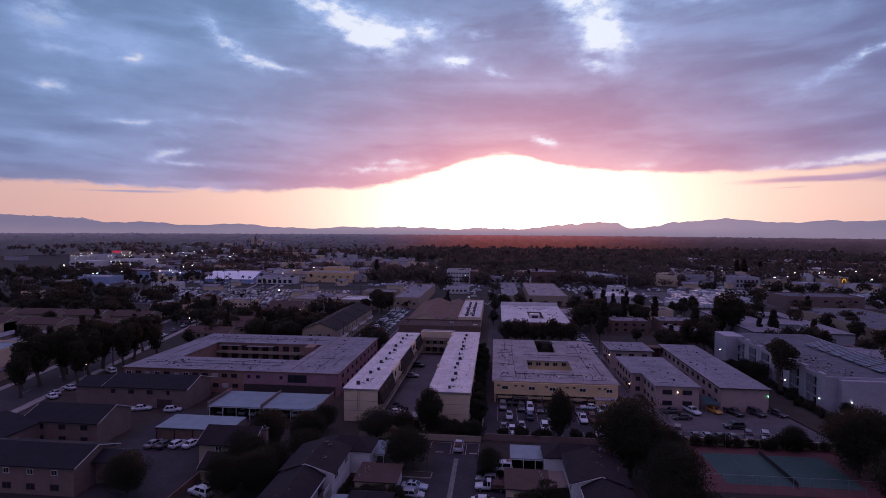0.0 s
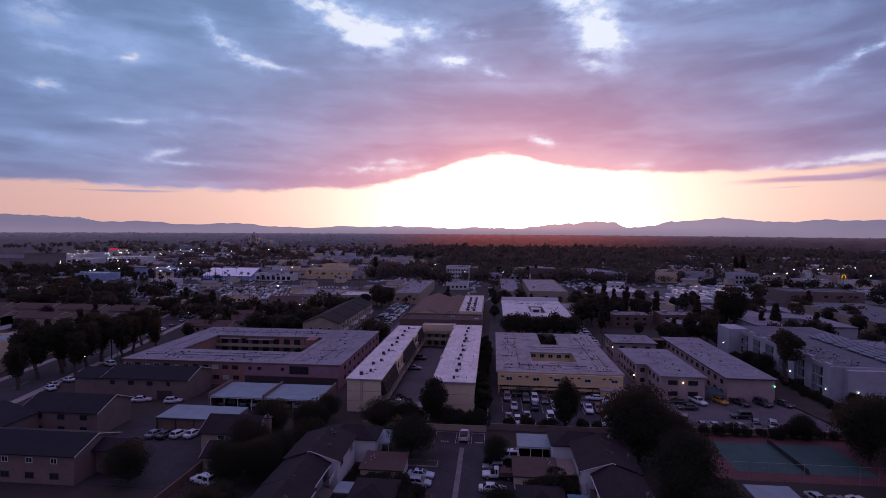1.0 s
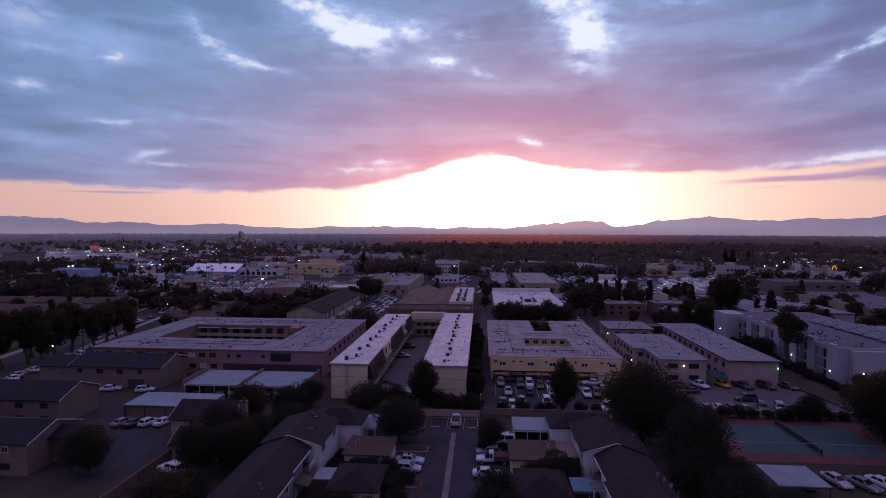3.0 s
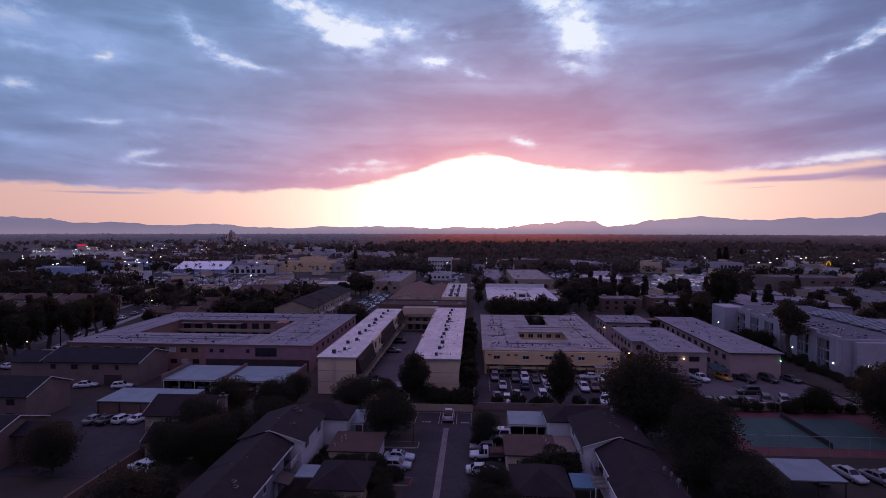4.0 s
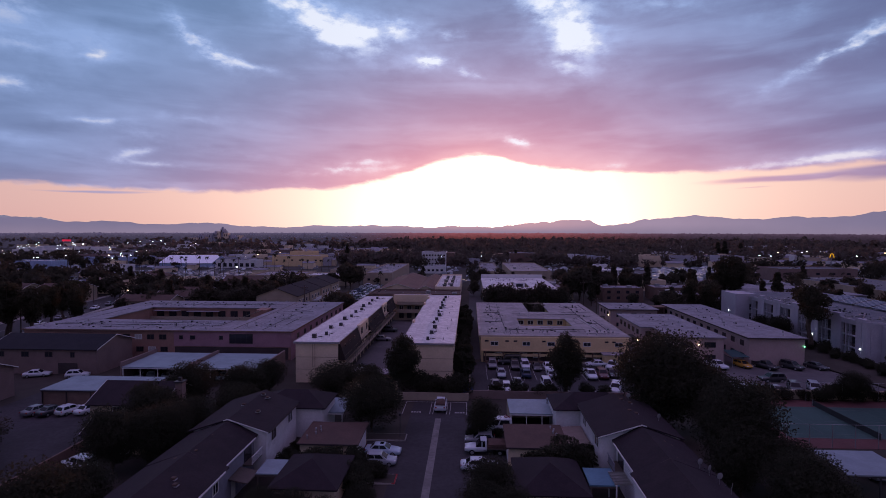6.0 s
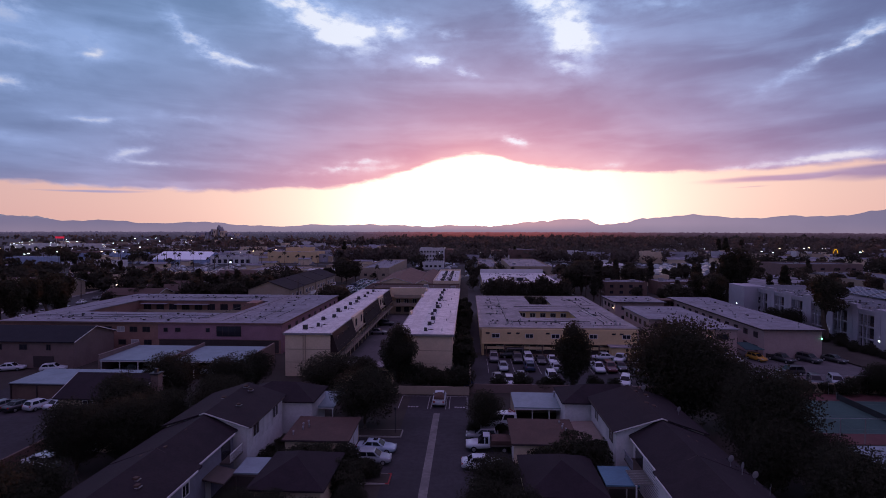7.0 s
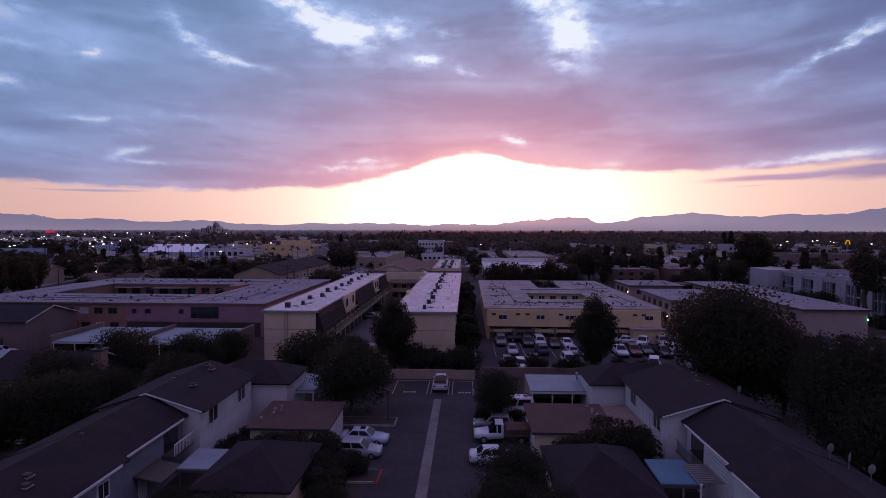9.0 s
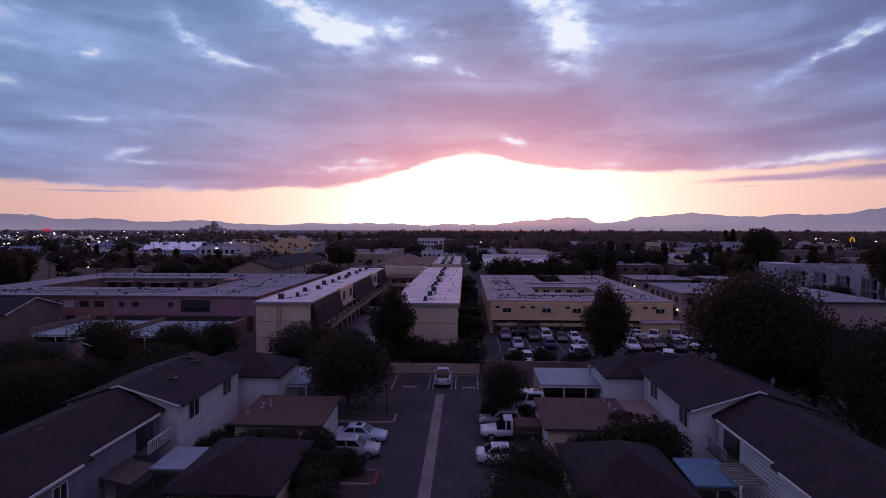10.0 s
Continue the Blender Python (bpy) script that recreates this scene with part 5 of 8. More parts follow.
for u in (2.6, 9.6, 15.0, 22.8, 29.6):
    window(crm, "S", u, CX[2] - 0.92, 4.35, 1.7, 0.95, 1, WHITE_TRIM)
for u in (0.9, 5.4, 7.2, 13.4, 18.8, 20.6, 27.0, 28.6):
    window(crm, "S", u, CX[2] - 0.92, 4.9, 0.8, 0.35, 0, DARK_TRIM_AND_SHADE)
for u in (3.5, 9, 12, 22, 25):
    window(crm, "S", u, CX[2] - 0.06, 1.6, 1.6, 1.1, 1, WHITE_TRIM)
window_row(crm, "S", 166.3, 9.4, 22.2, 5, 4.85, 1.5, 1.2, 1, WHITE_TRIM)
window_row(crm, "S", 166.3, 9.4, 22.2, 5, 1.6, 1.5, 1.2, 1, WHITE_TRIM)
part("court_ledge", Shape().box(9.05, 22.55, 165.3, 166.3, 2.8, 2.95), STUCCO_C, crm)
window_row(crm, "W", CX[0] - 0.02, 146, 194, 9, 4.3, 1.5, 1.1, 1, DARK_TRIM_AND_SHADE)
part("annex", Shape().box(26.0, 32.2, 139.6, 141.7, 0, 2.6), STUCCO_C, crm)
part("annex_roof", Shape().box(25.6, 32.6, 139.2, 141.75, 2.6, 2.8), ROOF_GREY, crm)
for a, b, c, d in ((5.4, 5.55, 146, 192), (5.4, 24.0, 150.0, 150.12), (26.6, 26.75, 149, 190), (9, 26.6, 173.0, 173.12), (1.0, 5.4, 160, 160.1), (1, 5.4, 175, 175.1)):
    part("roof_conduit", Shape().box(a, b, c, d, 6.02, 6.12), DARK_METAL, crm, "dark conduit line on the roof")
part("roof_pipe", Shape().tube([(26.9, 149, 6.2), (25.6, 166, 6.2)], [0.09, 0.09], 6).box(17, 20, 147.0, 147.2, 6.05, 6.35), WHITE_TRIM, crm, "white roof pipe")
tar = Shape()
for a, b, c, d in ((1, 8, 146.4, 146.65), (8, 8.25, 145, 151), (14, 22, 152.3, 152.5), (24, 31, 145.6, 145.85), (29, 29.25, 150, 164), (1, 7, 169.4, 169.65), (3.0, 3.25, 178, 190), (10, 17, 170.2, 170.4), (23, 31, 176.6, 176.85), (30.6, 30.85, 180, 192), (24, 28, 186, 186.25)):
    tar.box(a, b, c, d, 6.02, 6.05)
part("tar_seam", tar, ASPHALT, crm, "black tar seams on the roof")
for i in range(20):
    px_, py_ = rng.uniform(0.5, 31), rng.choice([rng.uniform(144, 153), rng.uniform(168, 176)])
    roof_vent(px_, py_, 6.02, 0.3, 0.1)

# ---- long apartment blocks beside the pale lot ----
D_BLOCKS = []
LONG_BLOCK = "long two-storey pinkish beige apartment block with a grey flat roof"
for lab, X, notch in (("long two-storey pinkish beige apartment block with a stepped front", (38.4, 52.2, 142.4, 174.0), [(38.4, 41.4, 142.4, 154.5)]), (LONG_BLOCK, (57.6, 69.2, 142.4, 194.4), []),
                      ("small two-storey beige apartment block with a grey flat roof", (38.5, 52.0, 183.0, 196.5), [])):
    b = flat_building("apartment_block", lab, "building", *X, 6.0, ROSE_BEIGE, ROOF_PALE, over=0.5, group="apartment blocks by the pale lot", trim=DARK_TRIM_AND_SHADE, courts=notch, edged=not notch)
    D_BLOCKS.append((b, (X[0] + (3.0 if notch else 0), *X[1:])))
    ln = X[3] - X[2]
    for z in (4.5, 1.7):
        if notch:
            window_row(b, "W", X[0] - 0.02, 155.5, X[3] - 1, 5, z, 1.6, 1.2, 1, DARK_TRIM_AND_SHADE)
            window_row(b, "W", 41.38, 143.4, 154.0, 3, z, 1.6, 1.2, 1, DARK_TRIM_AND_SHADE)
            window_row(b, "S", X[2] - 0.02, 41.8, X[1] - 0.4, 2, z, 2.4, 1.2, 1, DARK_TRIM_AND_SHADE)
            window(b, "S", 40.0, 154.48, z, 1.2, 1.2, 1, DARK_TRIM_AND_SHADE)
        else:
            window_row(b, "W", X[0] - 0.02, X[2] + 1, X[3] - 1, int(ln / 4.2), z, 1.7, 1.2, 1, DARK_TRIM_AND_SHADE)
            if X[0] < 56:
                window_row(b, "S", X[2] - 0.02, X[0] + 0.5, X[1] - 0.5, 3, z, 1.7, 1.1, 1, DARK_TRIM_AND_SHADE)
    part("stair_awning", Shape().box(X[0] - 1.2, X[0], X[2] + ln * 0.45, X[2] + ln * 0.6, 2.8, 2.95), DARK_TRIM_AND_SHADE, b)
    for i in range(int(ln / 4)):
        roof_vent(rng.uniform(X[0] + 4, X[1] - 1), X[2] + 2 + i * 4, 6.22, 0.35, 0.12)
walkway = thing("breezeway", "rust-roofed breezeway between two apartment blocks", "walkway")
part("roof", Shape().box(52.1, 57.5, 190.0, 194.0, 5.6, 6.0), REDROOF, walkway)
part("wall", Shape().box(52.1, 57.5, 193.6, 193.9, 0, 5.6), BROWNWALL, walkway)


def wall_lamp(x, y, z, material, face="S"):
    w = thing("wall_lamp", "lit wall lamp on a bracket", "lamp", "wall lamps", at=pose(x, y, z, 0, 0, TURNS[face]))
    part("bracket", Shape().box(-0.06, 0.06, -0.12, 0, -0.05, 0.05), DARK_METAL, w)
    part("bulb", Shape().cyl(0, -0.2, -0.13, 0.13, 0.13, sides=8), material, w, "glowing bulb")


wall_lamp(46.8, 142.36, 4.6, LAMP_WARM)
wall_lamp(69.0, 142.36, 4.4, LAMP_GREEN)
wall_lamp(38.4, 184.0, 4.4, LAMP_WARM, "W")
wall_lamp(38.3, 156.0, 2.6, LAMP_WARM, "W")

# ---- pale grey three-storey apartments ----
EX = (84.0, 112.0, 145.2, 204.0)
gry = thing("apartment_building", "pale grey three-storey stucco apartments with deep vertical fins", "building")
part("wall", Shape().box(EX[0] + 0.9, EX[1], EX[2], EX[3], 0, 8.8), GREYWALL, gry)
part("roof", extrude_plan(EX[0] + 0.9, EX[1], EX[2], EX[3], 8.8, 8.92), ROOF_DARK, gry)
part("parapet", extrude_plan(EX[0] + 0.02, EX[1] + 0.15, EX[2] - 0.15, EX[3] + 0.15, 8.75, 9.2, [(EX[0] + 0.25, EX[1] - 0.15, EX[2] + 0.15, EX[3] - 0.15)]), GREYWALL, gry)
part("end_bay", Shape().box(87.2, 111, 143.6, 145.2, 0, 8.6), GREYWALL, gry)
part("tower", Shape().box(80.2, 86.5, 195.0, 204.5, 0, 9.6), GREYWALL, gry)
part("cornice", Shape().box(84.25, 84.9, 145.2, 195.0, 8.0, 8.74), GREYWALL, gry)
for i in range(6):
    y = 145.3 + i * 8.2
    part("bay", Shape().box(84.05, 84.9, y, y + 3.3, 0, 9.0 + (i % 2) * 0.3), GREYWALL, gry)
    part("fin", Shape().box(84.15, 84.9, y + 3.3, y + 3.55, 0, 8.7), GREYWALL, gry)
    part("fin", Shape().box(84.25, 84.9, y + 5.6, y + 5.85, 0, 8.0), GREYWALL, gry)
    part("fin", Shape().box(84.0, 84.9, y + 1.55, y + 1.75, 0.3, 9.25), GREYWALL, gry)
    part("fin", Shape().box(84.2, 84.9, y + 6.75, y + 6.95, 0, 8.4), GREYWALL, gry)
    part("panel_top", Shape().box(83.95, 84.9, y + 0.2, y + 3.1, 9.0 + (i % 2) * 0.3, 9.7 + (i % 2) * 0.3), GREYWALL, gry)
    # grey wall behind the fins covered in dark colour, for the recess's shade
    part("recess_back", Shape().box(84.86, 84.92, y + 3.55, y + 8.2, 0.1, 8.0), DARK_TRIM_AND_SHADE, gry, "recess back coloured dark for its shade")
    for z in (2.7, 5.4):
        part("balcony_slab", Shape().box(84.35, 84.86, y + 3.55, y + 8.2, z - 0.12, z + 0.12), GREYWALL, gry)
        part("balcony_rail", Shape().box(84.36, 84.42, y + 3.6, y + 8.15, z + 0.95, z + 1.02), DARK_METAL, gry)
    for z in (1.4, 4.2, 6.9):
        window(gry, "W", 84.84, y + 4.6, z, 1.5, 1.7, 0, DARK_TRIM_AND_SHADE)
        window(gry, "W", 84.84, y + 7.0, z, 1.5, 1.7, 0, DARK_TRIM_AND_SHADE)
for z in (2.6, 5.6):
    window(gry, "S", 85.0, 194.98, z, 1.2, 1.8, 0, DARK_TRIM_AND_SHADE)
for i in range(7):
    y = 147 + i * 6.0
    sp = thing("solar_panel", "tilted blue-black solar panel on a flat roof", "solar panel", "roof solar panels", at=pose(103.6, y, 8.92, 0, 0, 0))
    part("panel", Shape().hexa([(-2.6, -2.4, 0.4), (2.6, -2.4, 1.7), (2.6, 2.4, 1.7), (-2.6, 2.4, 0.4), (-2.6, -2.4, 0.52), (2.6, -2.4, 1.82), (2.6, 2.4, 1.82), (-2.6, 2.4, 0.52)]), SOLAR, sp)
    part("strut", Shape().box(2.3, 2.4, -2.2, -2.1, 0, 1.6).box(2.3, 2.4, 2.1, 2.2, 0, 1.6).box(-2.4, -2.3, -2.2, -2.1, 0, 0.5).box(-2.4, -2.3, 2.1, 2.2, 0, 0.5), METAL, sp)
    rails_ = Shape()
    for v in (-2.4, -1.2, 0.0, 1.2, 2.4):
        rails_.hexa([(-2.62, v - 0.05, 0.5), (2.62, v - 0.05, 1.8), (2.62, v + 0.05, 1.8), (-2.62, v + 0.05, 0.5), (-2.62, v - 0.05, 0.56), (2.62, v - 0.05, 1.87), (2.62, v + 0.05, 1.87), (-2.62, v + 0.05, 0.56)])
    part("panel_edge", rails_, WHITE_TRIM, sp)
for i in range(36):
    roof_vent(rng.uniform(85, 95), rng.uniform(147, 190), 8.92, rng.uniform(0.3, 0.7), 0.14, "pale metal roof vent pipe")
wall_lamp(84.0, 146.9, 3.0, LAMP_WHITE, "W")
wall_lamp(84.0, 163.4, 3.2, LAMP_WHITE, "W")
wall_lamp(89.5, 143.55, 3.2, LAMP_WHITE, "S")
wall_lamp(80.15, 199.0, 4.0, LAMP_WHITE, "W")
can = thing("canopy", "small teal canvas canopy on posts between blocks", "canopy")
part("cover", Shape().slab([(53.2, 140.8, 2.3), (57.0, 140.8, 2.3), (56.4, 146.2, 2.7), (53.8, 146.2, 2.7)], 0.08), mat("teal_canvas", (0.028, 0.070, 0.078), 0.8), can)
for x_, y_ in ((53.4, 141.0), (56.8, 141.0), (54.0, 146.0), (56.2, 146.0)):
    part("post", Shape().box(x_ - 0.04, x_ + 0.04, y_ - 0.04, y_ + 0.04, 0, 2.3), METAL, can)

# ---- row houses either side of the drive ----
def balcony(parent, x, y0, y1, z, side):
    """side: +1 projects towards +x."""
    o = x + side * 1.1
    a, b = min(x, o), max(x, o)
    s = Shape().box(a, b, y0, y1, z, z + 0.15)
    part("balcony_floor", s, WOOD, parent)
    colour = SIDING if side > 0 else BLUEGREY
    rail = part("balcony_rail", Shape().box(o - 0.04, o + 0.04, y0, y1, z + 1.0, z + 1.08), colour, parent)
    for i in range(int((y1 - y0) / 0.22)):
        part("baluster", Shape().box(o - 0.02, o + 0.02, y0 + i * 0.22, y0 + i * 0.22 + 0.06, z + 0.15, z + 1.0), colour, rail)


def row_house(label, xe, xr, xb, y0, y1, eave, ridge, wall, side, batten):
    """xe: the eave beside the drive, xr the ridge, xb the back eave."""
    b = thing("row_house", label, "house", "row houses by the drive")
    a, c = min(xe, xb), max(xe, xb)
    part("wall", gable_walls(a, c, y0, y1, eave, ridge, "y", xr), wall, b)
    part("roof", gable_roof(a, c, y0, y1, eave, ridge, "y", 0.4, ridge_at=xr), SHINGLE, b)
    k = (ridge - eave) / abs(xr - xe)
    xo, zo, ya, yb = xe + side * 0.42, eave - 0.42 * k, y0 - 0.47, y0 - 0.41
    rk = Shape()
    for (xa, za), (xc, zc) in (((xo, zo), (xr, ridge)), ((xr, ridge), (xr - side * 0.55, ridge - 0.55 * k))):
        p0, p1 = ((xa, za), (xc, zc)) if xa < xc else ((xc, zc), (xa, za))
        rk.hexa([(p0[0], ya, p0[1] - 0.10), (p1[0], ya, p1[1] - 0.10), (p1[0], yb, p1[1] - 0.10), (p0[0], yb, p0[1] - 0.10), (p0[0], ya, p0[1] + 0.03), (p1[0], ya, p1[1] + 0.03), (p1[0], yb, p1[1] + 0.03), (p0[0], yb, p0[1] + 0.03)])
    part("rake_board", rk, WHITE_TRIM if batten else DARK_TRIM_AND_SHADE, b)
    part("gutter", Shape().box(xo - 0.05, xo + 0.05, y0, y1 - 0.3, zo - 0.2, zo - 0.04), DARK_TRIM_AND_SHADE, b)
    if not batten:
        part("white_gutter", Shape().box(xo - 0.07, xo + 0.07, y0 + 0.3, y1 - 0.5, zo - 0.19, zo - 0.03), WHITE_TRIM, b, "white gutter length")
    if batten:
        strip = Shape().box(-0.03, 0.03, 0, 0.05, 2.6, eave - 0.2).mesh("batten")
        for i in range(int((y1 - y0) / 0.4)):
            part("batten", strip, SIDING, b, at=pose(xe, y0 + 0.2 + i * 0.4, 0))
    return b


# west row
r1 = row_house("two-storey row house with brown shingle roof and white board siding", -27.1, -31.6, -36.0, 86.5, 97.4, 5.3, 6.7, SIDING, 1, True)
r2 = row_house("two-storey row house with brown shingle roof and grey siding", -28.5, -31.6, -35.8, 77.7, 86.2, 5.0, 6.52, BLUEGREY, 1, False)
r3 = row_house("two-storey row house with brown shingle roof and grey siding", -28.0, -31.6, -35.8, 58.0, 77.4, 4.95, 6.5, BLUEGREY, 1, False)
for y in (88.8, 94.8):
    window(r1, "E", -27.07, y, 4.05, 1.8, 1.5, 1)
window(r3, "E", -27.97, 75.5, 3.6, 1.2, 1.2, 1)
balcony(r2, -28.5, 83.0, 86.0, 2.5, 1)
part("door", Shape().box(-28.55, -28.45, 83.4, 85.4, 2.66, 4.6), GLASS, r2, "dark sliding glass door")
part("porch_roof", Shape().slab([(-28.5, 79.4, 2.7), (-26.4, 79.4, 2.3), (-26.4, 82.4, 2.3), (-28.5, 82.4, 2.7)], 0.15), WOOD, r2)
part("ground_door", Shape().box(-28.5, -28.44, 80, 81, 0.1, 2.1), WHITE_TRIM, r2, "white door")
balcony(r3, -28.0, 66.5, 70.0, 2.5, 1)
part("door", Shape().box(-28.05, -27.95, 67.0, 69.4, 2.66, 4.5), GLASS, r3, "dark sliding glass door")
# east row
q1 = row_house("two-storey row house with brown shingle roof and white board siding", 12.5, 17.1, 21.6, 87.2, 98.6, 5.3, 6.75, SIDING, -1, True)
q2 = row_house("two-storey row house with brown shingle roof and pale siding", 14.2, 17.1, 21.4, 78.6, 86.9, 5.0, 6.55, WHITEWALL, -1, False)
q3 = row_house("two-storey row house with brown shingle roof and pale siding", 13.8, 17.1, 21.4, 58.0, 78.3, 4.95, 6.53, WHITEWALL, -1, False)
for y in (89.0, 95.6):
    window(q1, "W", 12.47, y, 4.0, 1.8, 1.5, 1)
balcony(q2, 14.2, 83.4, 86.4, 2.5, -1)
part("door", Shape().box(14.15, 14.25, 83.8, 86.0, 2.66, 4.6), GLASS, q2, "dark sliding glass door")
sid = Shape()
for i in range(16):
    sid.box(14.17, 14.22, 78.7, 83.2, 0.4 + i * 0.27, 0.43 + i * 0.27)
part("siding_board", sid, BLUEGREY, q2)
balcony(q3, 13.8, 68.5, 71.5, 2.5, -1)


def hip_roof(x0, x1, y0, y1, eave, ridge, over=0.4):
    a, b, c, d = x0 - over, x1 + over, y0 - over, y1 + over
    s = Shape()
    w, l = b - a, d - c
    if l >= w:
        m = (a + b) / 2
        p, q = (m, c + w / 2, ridge), (m, d - w / 2, ridge)
        s.face((a, c, eave), (b, c, eave), p).face((b, c, eave), (b, d, eave), q, p).face((b, d, eave), (a, d, eave), q).face((a, d, eave), (a, c, eave), p, q)
    else:
        m = (c + d) / 2
        p, q = (a + l / 2, m, ridge), (b - l / 2, m, ridge)
        s.face((a, c, eave), (b, c, eave), q, p).face((b, c, eave), (b, d, eave), q).face((b, d, eave), (a, d, eave), p, q).face((a, d, eave), (a, c, eave), p)
    s.face((a, d, eave), (b, d, eave), (b, c, eave), (a, c, eave))
    s.box(a, b, c, d, eave - 0.16, eave - 0.01)
    return s


def hip_house(label, x0, x1, y0, y1, eave, ridge, wall, roof, category="house", name="hipped_house", group=""):
    b = thing(name, label, category, group)
    part("wall", Shape().box(x0, x1, y0, y1, 0, eave - 0.15), wall, b)
    part("roof", hip_roof(x0, x1, y0, y1, eave, ridge), roof, b)
    return b


hip_house("low wing with a brown hipped shingle roof", -33.0, -23.4, 97.9, 104.2, 4.3, 5.9, SIDING, SHINGLE)
hip_house("low wing with a brown hipped shingle roof", 9.2, 20.0, 98.9, 105.2, 4.4, 5.9, SIDING, SHINGLE)
hip_house("low garage with a dark hipped shingle roof", -23.4, -16.8, 78.4, 86.2, 2.5, 4.2, STUCCO, SHINGLE, "garage", "hipped_garage")
hip_house("low garage with a dark hipped shingle roof", 2.4, 9.2, 78.4, 86.6, 2.5, 4.3, STUCCO, SHINGLE, "garage", "hipped_garage")


def flat_garage(label, x0, x1, y0, y1, h, wall, roof):
    b = thing("garage", label, "garage", "garages by the drive")
    part("wall", Shape().box(x0, x1, y0, y1, 0, h), wall, b)
    part("roof", Shape().slab([(x0 - 0.3, y0 - 0.3, h + 0.02), (x1 + 0.3, y0 - 0.3, h + 0.02), (x1 + 0.3, y1 + 0.3, h + 0.30), (x0 - 0.3, y1 + 0.3, h + 0.30)], 0.18), roof, b)
    part("fascia", Shape().box(x0 - 0.32, x1 + 0.32, y0 - 0.36, y0 - 0.31, h - 0.16, h + 0.05), DARK_TRIM_AND_SHADE, b)
    for i in range(2):
        u = y0 + 0.5 + i * (y1 - y0 - 0.6) / 2
        part("garage_door", Shape().box(x1 if x1 < 0 else x0 - 0.04, x1 + 0.04 if x1 < 0 else x0, u, u + 2.6, 0, 2.1), WHITEWALL, b, "pale garage door")
    return b


flat_garage("low cream garage with a tan gravel roof", -24.2, -17.0, 90.0, 96.4, 2.45, STUCCO, TANROOF)
flat_garage("low cream garage with a tan gravel roof", 2.0, 9.2, 90.2, 97.0, 2.45, STUCCO, TANROOF)


def carport(label, x0, x1, y0, y1, h, roof, posts=4, wall=None, trim=None):
    trim = trim or WHITE_TRIM
    c = thing("carport", label, "carport")
    part("roof", Shape().slab([(x0, y0, h), (x1, y0, h), (x1, y1, h + 0.18), (x0, y1, h + 0.18)], 0.14), roof, c)
    part("front_beam", Shape().box(x0, x1, y0 + 0.02, y0 + 0.16, h - 0.34, h - 0.14), trim, c)
    for i in range(posts):
        x = x0 + 0.2 + (x1 - x0 - 0.4) * i / max(posts - 1, 1)
        part("post", Shape().box(x - 0.07, x + 0.07, y0 + 0.05, y0 + 0.19, 0, h - 0.3), trim, c)
    if wall:
        part("back_wall", Shape().box(x0, x1, y1 - 0.25, y1 - 0.05, 0, h), wall, c)
        part("side_wall", Shape().box(x0, x0 + 0.15, y0 + 0.2, y1 - 0.25, 0, h - 0.1), wall, c)
        part("side_wall", Shape().box(x1 - 0.15, x1, y0 + 0.2, y1 - 0.25, 0, h - 0.1), wall, c)
    return c


carport("small carport with a flat white sheet roof", -25.0, -21.2, 100.6, 106.9, 2.7, ROOF_METAL, 2)
carport("carport with a flat white sheet roof on posts", 3.0, 10.1, 101.7, 107.8, 2.7, ROOF_METAL, 4, TANWALL)
carport("patio awning with a blue sheet roof", 9.8, 12.9, 80.6, 84.3, 2.5, ROOF_BLUE, 2, None, WOOD)
carport("white patio awning beside a row house", -26.4, -23.8, 81.5, 84.8, 2.4, ROOF_METAL, 2, None, WOOD)
long_port = carport("long carport with a pale sheet roof over parked cars", -69.2, -41.6, 122.3, 133.8, 3.1, ROOF_METAL, 9, BEIGE)
cw = carport("long shed with a pale sheet roof and a dark front", -73.0, -56.2, 107.6, 115.4, 3.1, ROOF_METAL, 5, BEIGE, DARK_TRIM_AND_SHADE)
# brown sheet across the open front, added for the shade below the roof
part("front_wall", Shape().box(-72.8, -58.0, 107.85, 108.0, 0, 2.95), BROWNWALL, cw, "front sheet coloured dark for the shade under the roof")
carport("carport with a pale sheet roof beside the tennis court", 38.0, 45.0, 83.6, 89.8, 2.9, ROOF_METAL, 3, None, DARK_METAL)
for sh_ in (Shape().box(-41.9, -41.55, 122.3, 134.0, 0, 4.0), Shape().box(-56.0, -55.7, 122.2, 134.0, 2.6, 3.9), Shape().box(-69.5, -69.2, 122.3, 134, 0, 4.0)):
    part("parapet", sh_, BEIGE, long_port)

# ---- beige houses across the yard ----
h = gable_house("house", "two-storey beige stucco house with a dark gabled roof", "house", -100.5, -78.0, 127.6, 139.0, 5.3, 7.2, "x", BEIGE, SHINGLE_BLUE)
part("lower_wing_wall", Shape().box(-109, -100.4, 128.5, 138, 0, 4.7), BEIGE, h)
part("lower_wing_roof", gable_roof(-109, -100.6, 128.5, 138, 4.9, 6.3, "x"), SHINGLE_BLUE, h)
for u, w in ((-98, 1.2), (-93, 1.6), (-88, 1.6), (-83, 0.9)):
    window(h, "S", u, 127.58, 4.0, w, 1.1, 1, DARK_TRIM_AND_SHADE)
part("doorway", Shape().box(-86, -82, 127.5, 127.6, 0.1, 2.3), DARK_TRIM_AND_SHADE, h, "dark garage doorway")
h = gable_house("house", "two-storey beige stucco house with a dark gabled roof", "house", -100.0, -83.0, 103.4, 113.8, 5.2, 7.3, "x", BEIGE, SHINGLE_BLUE)
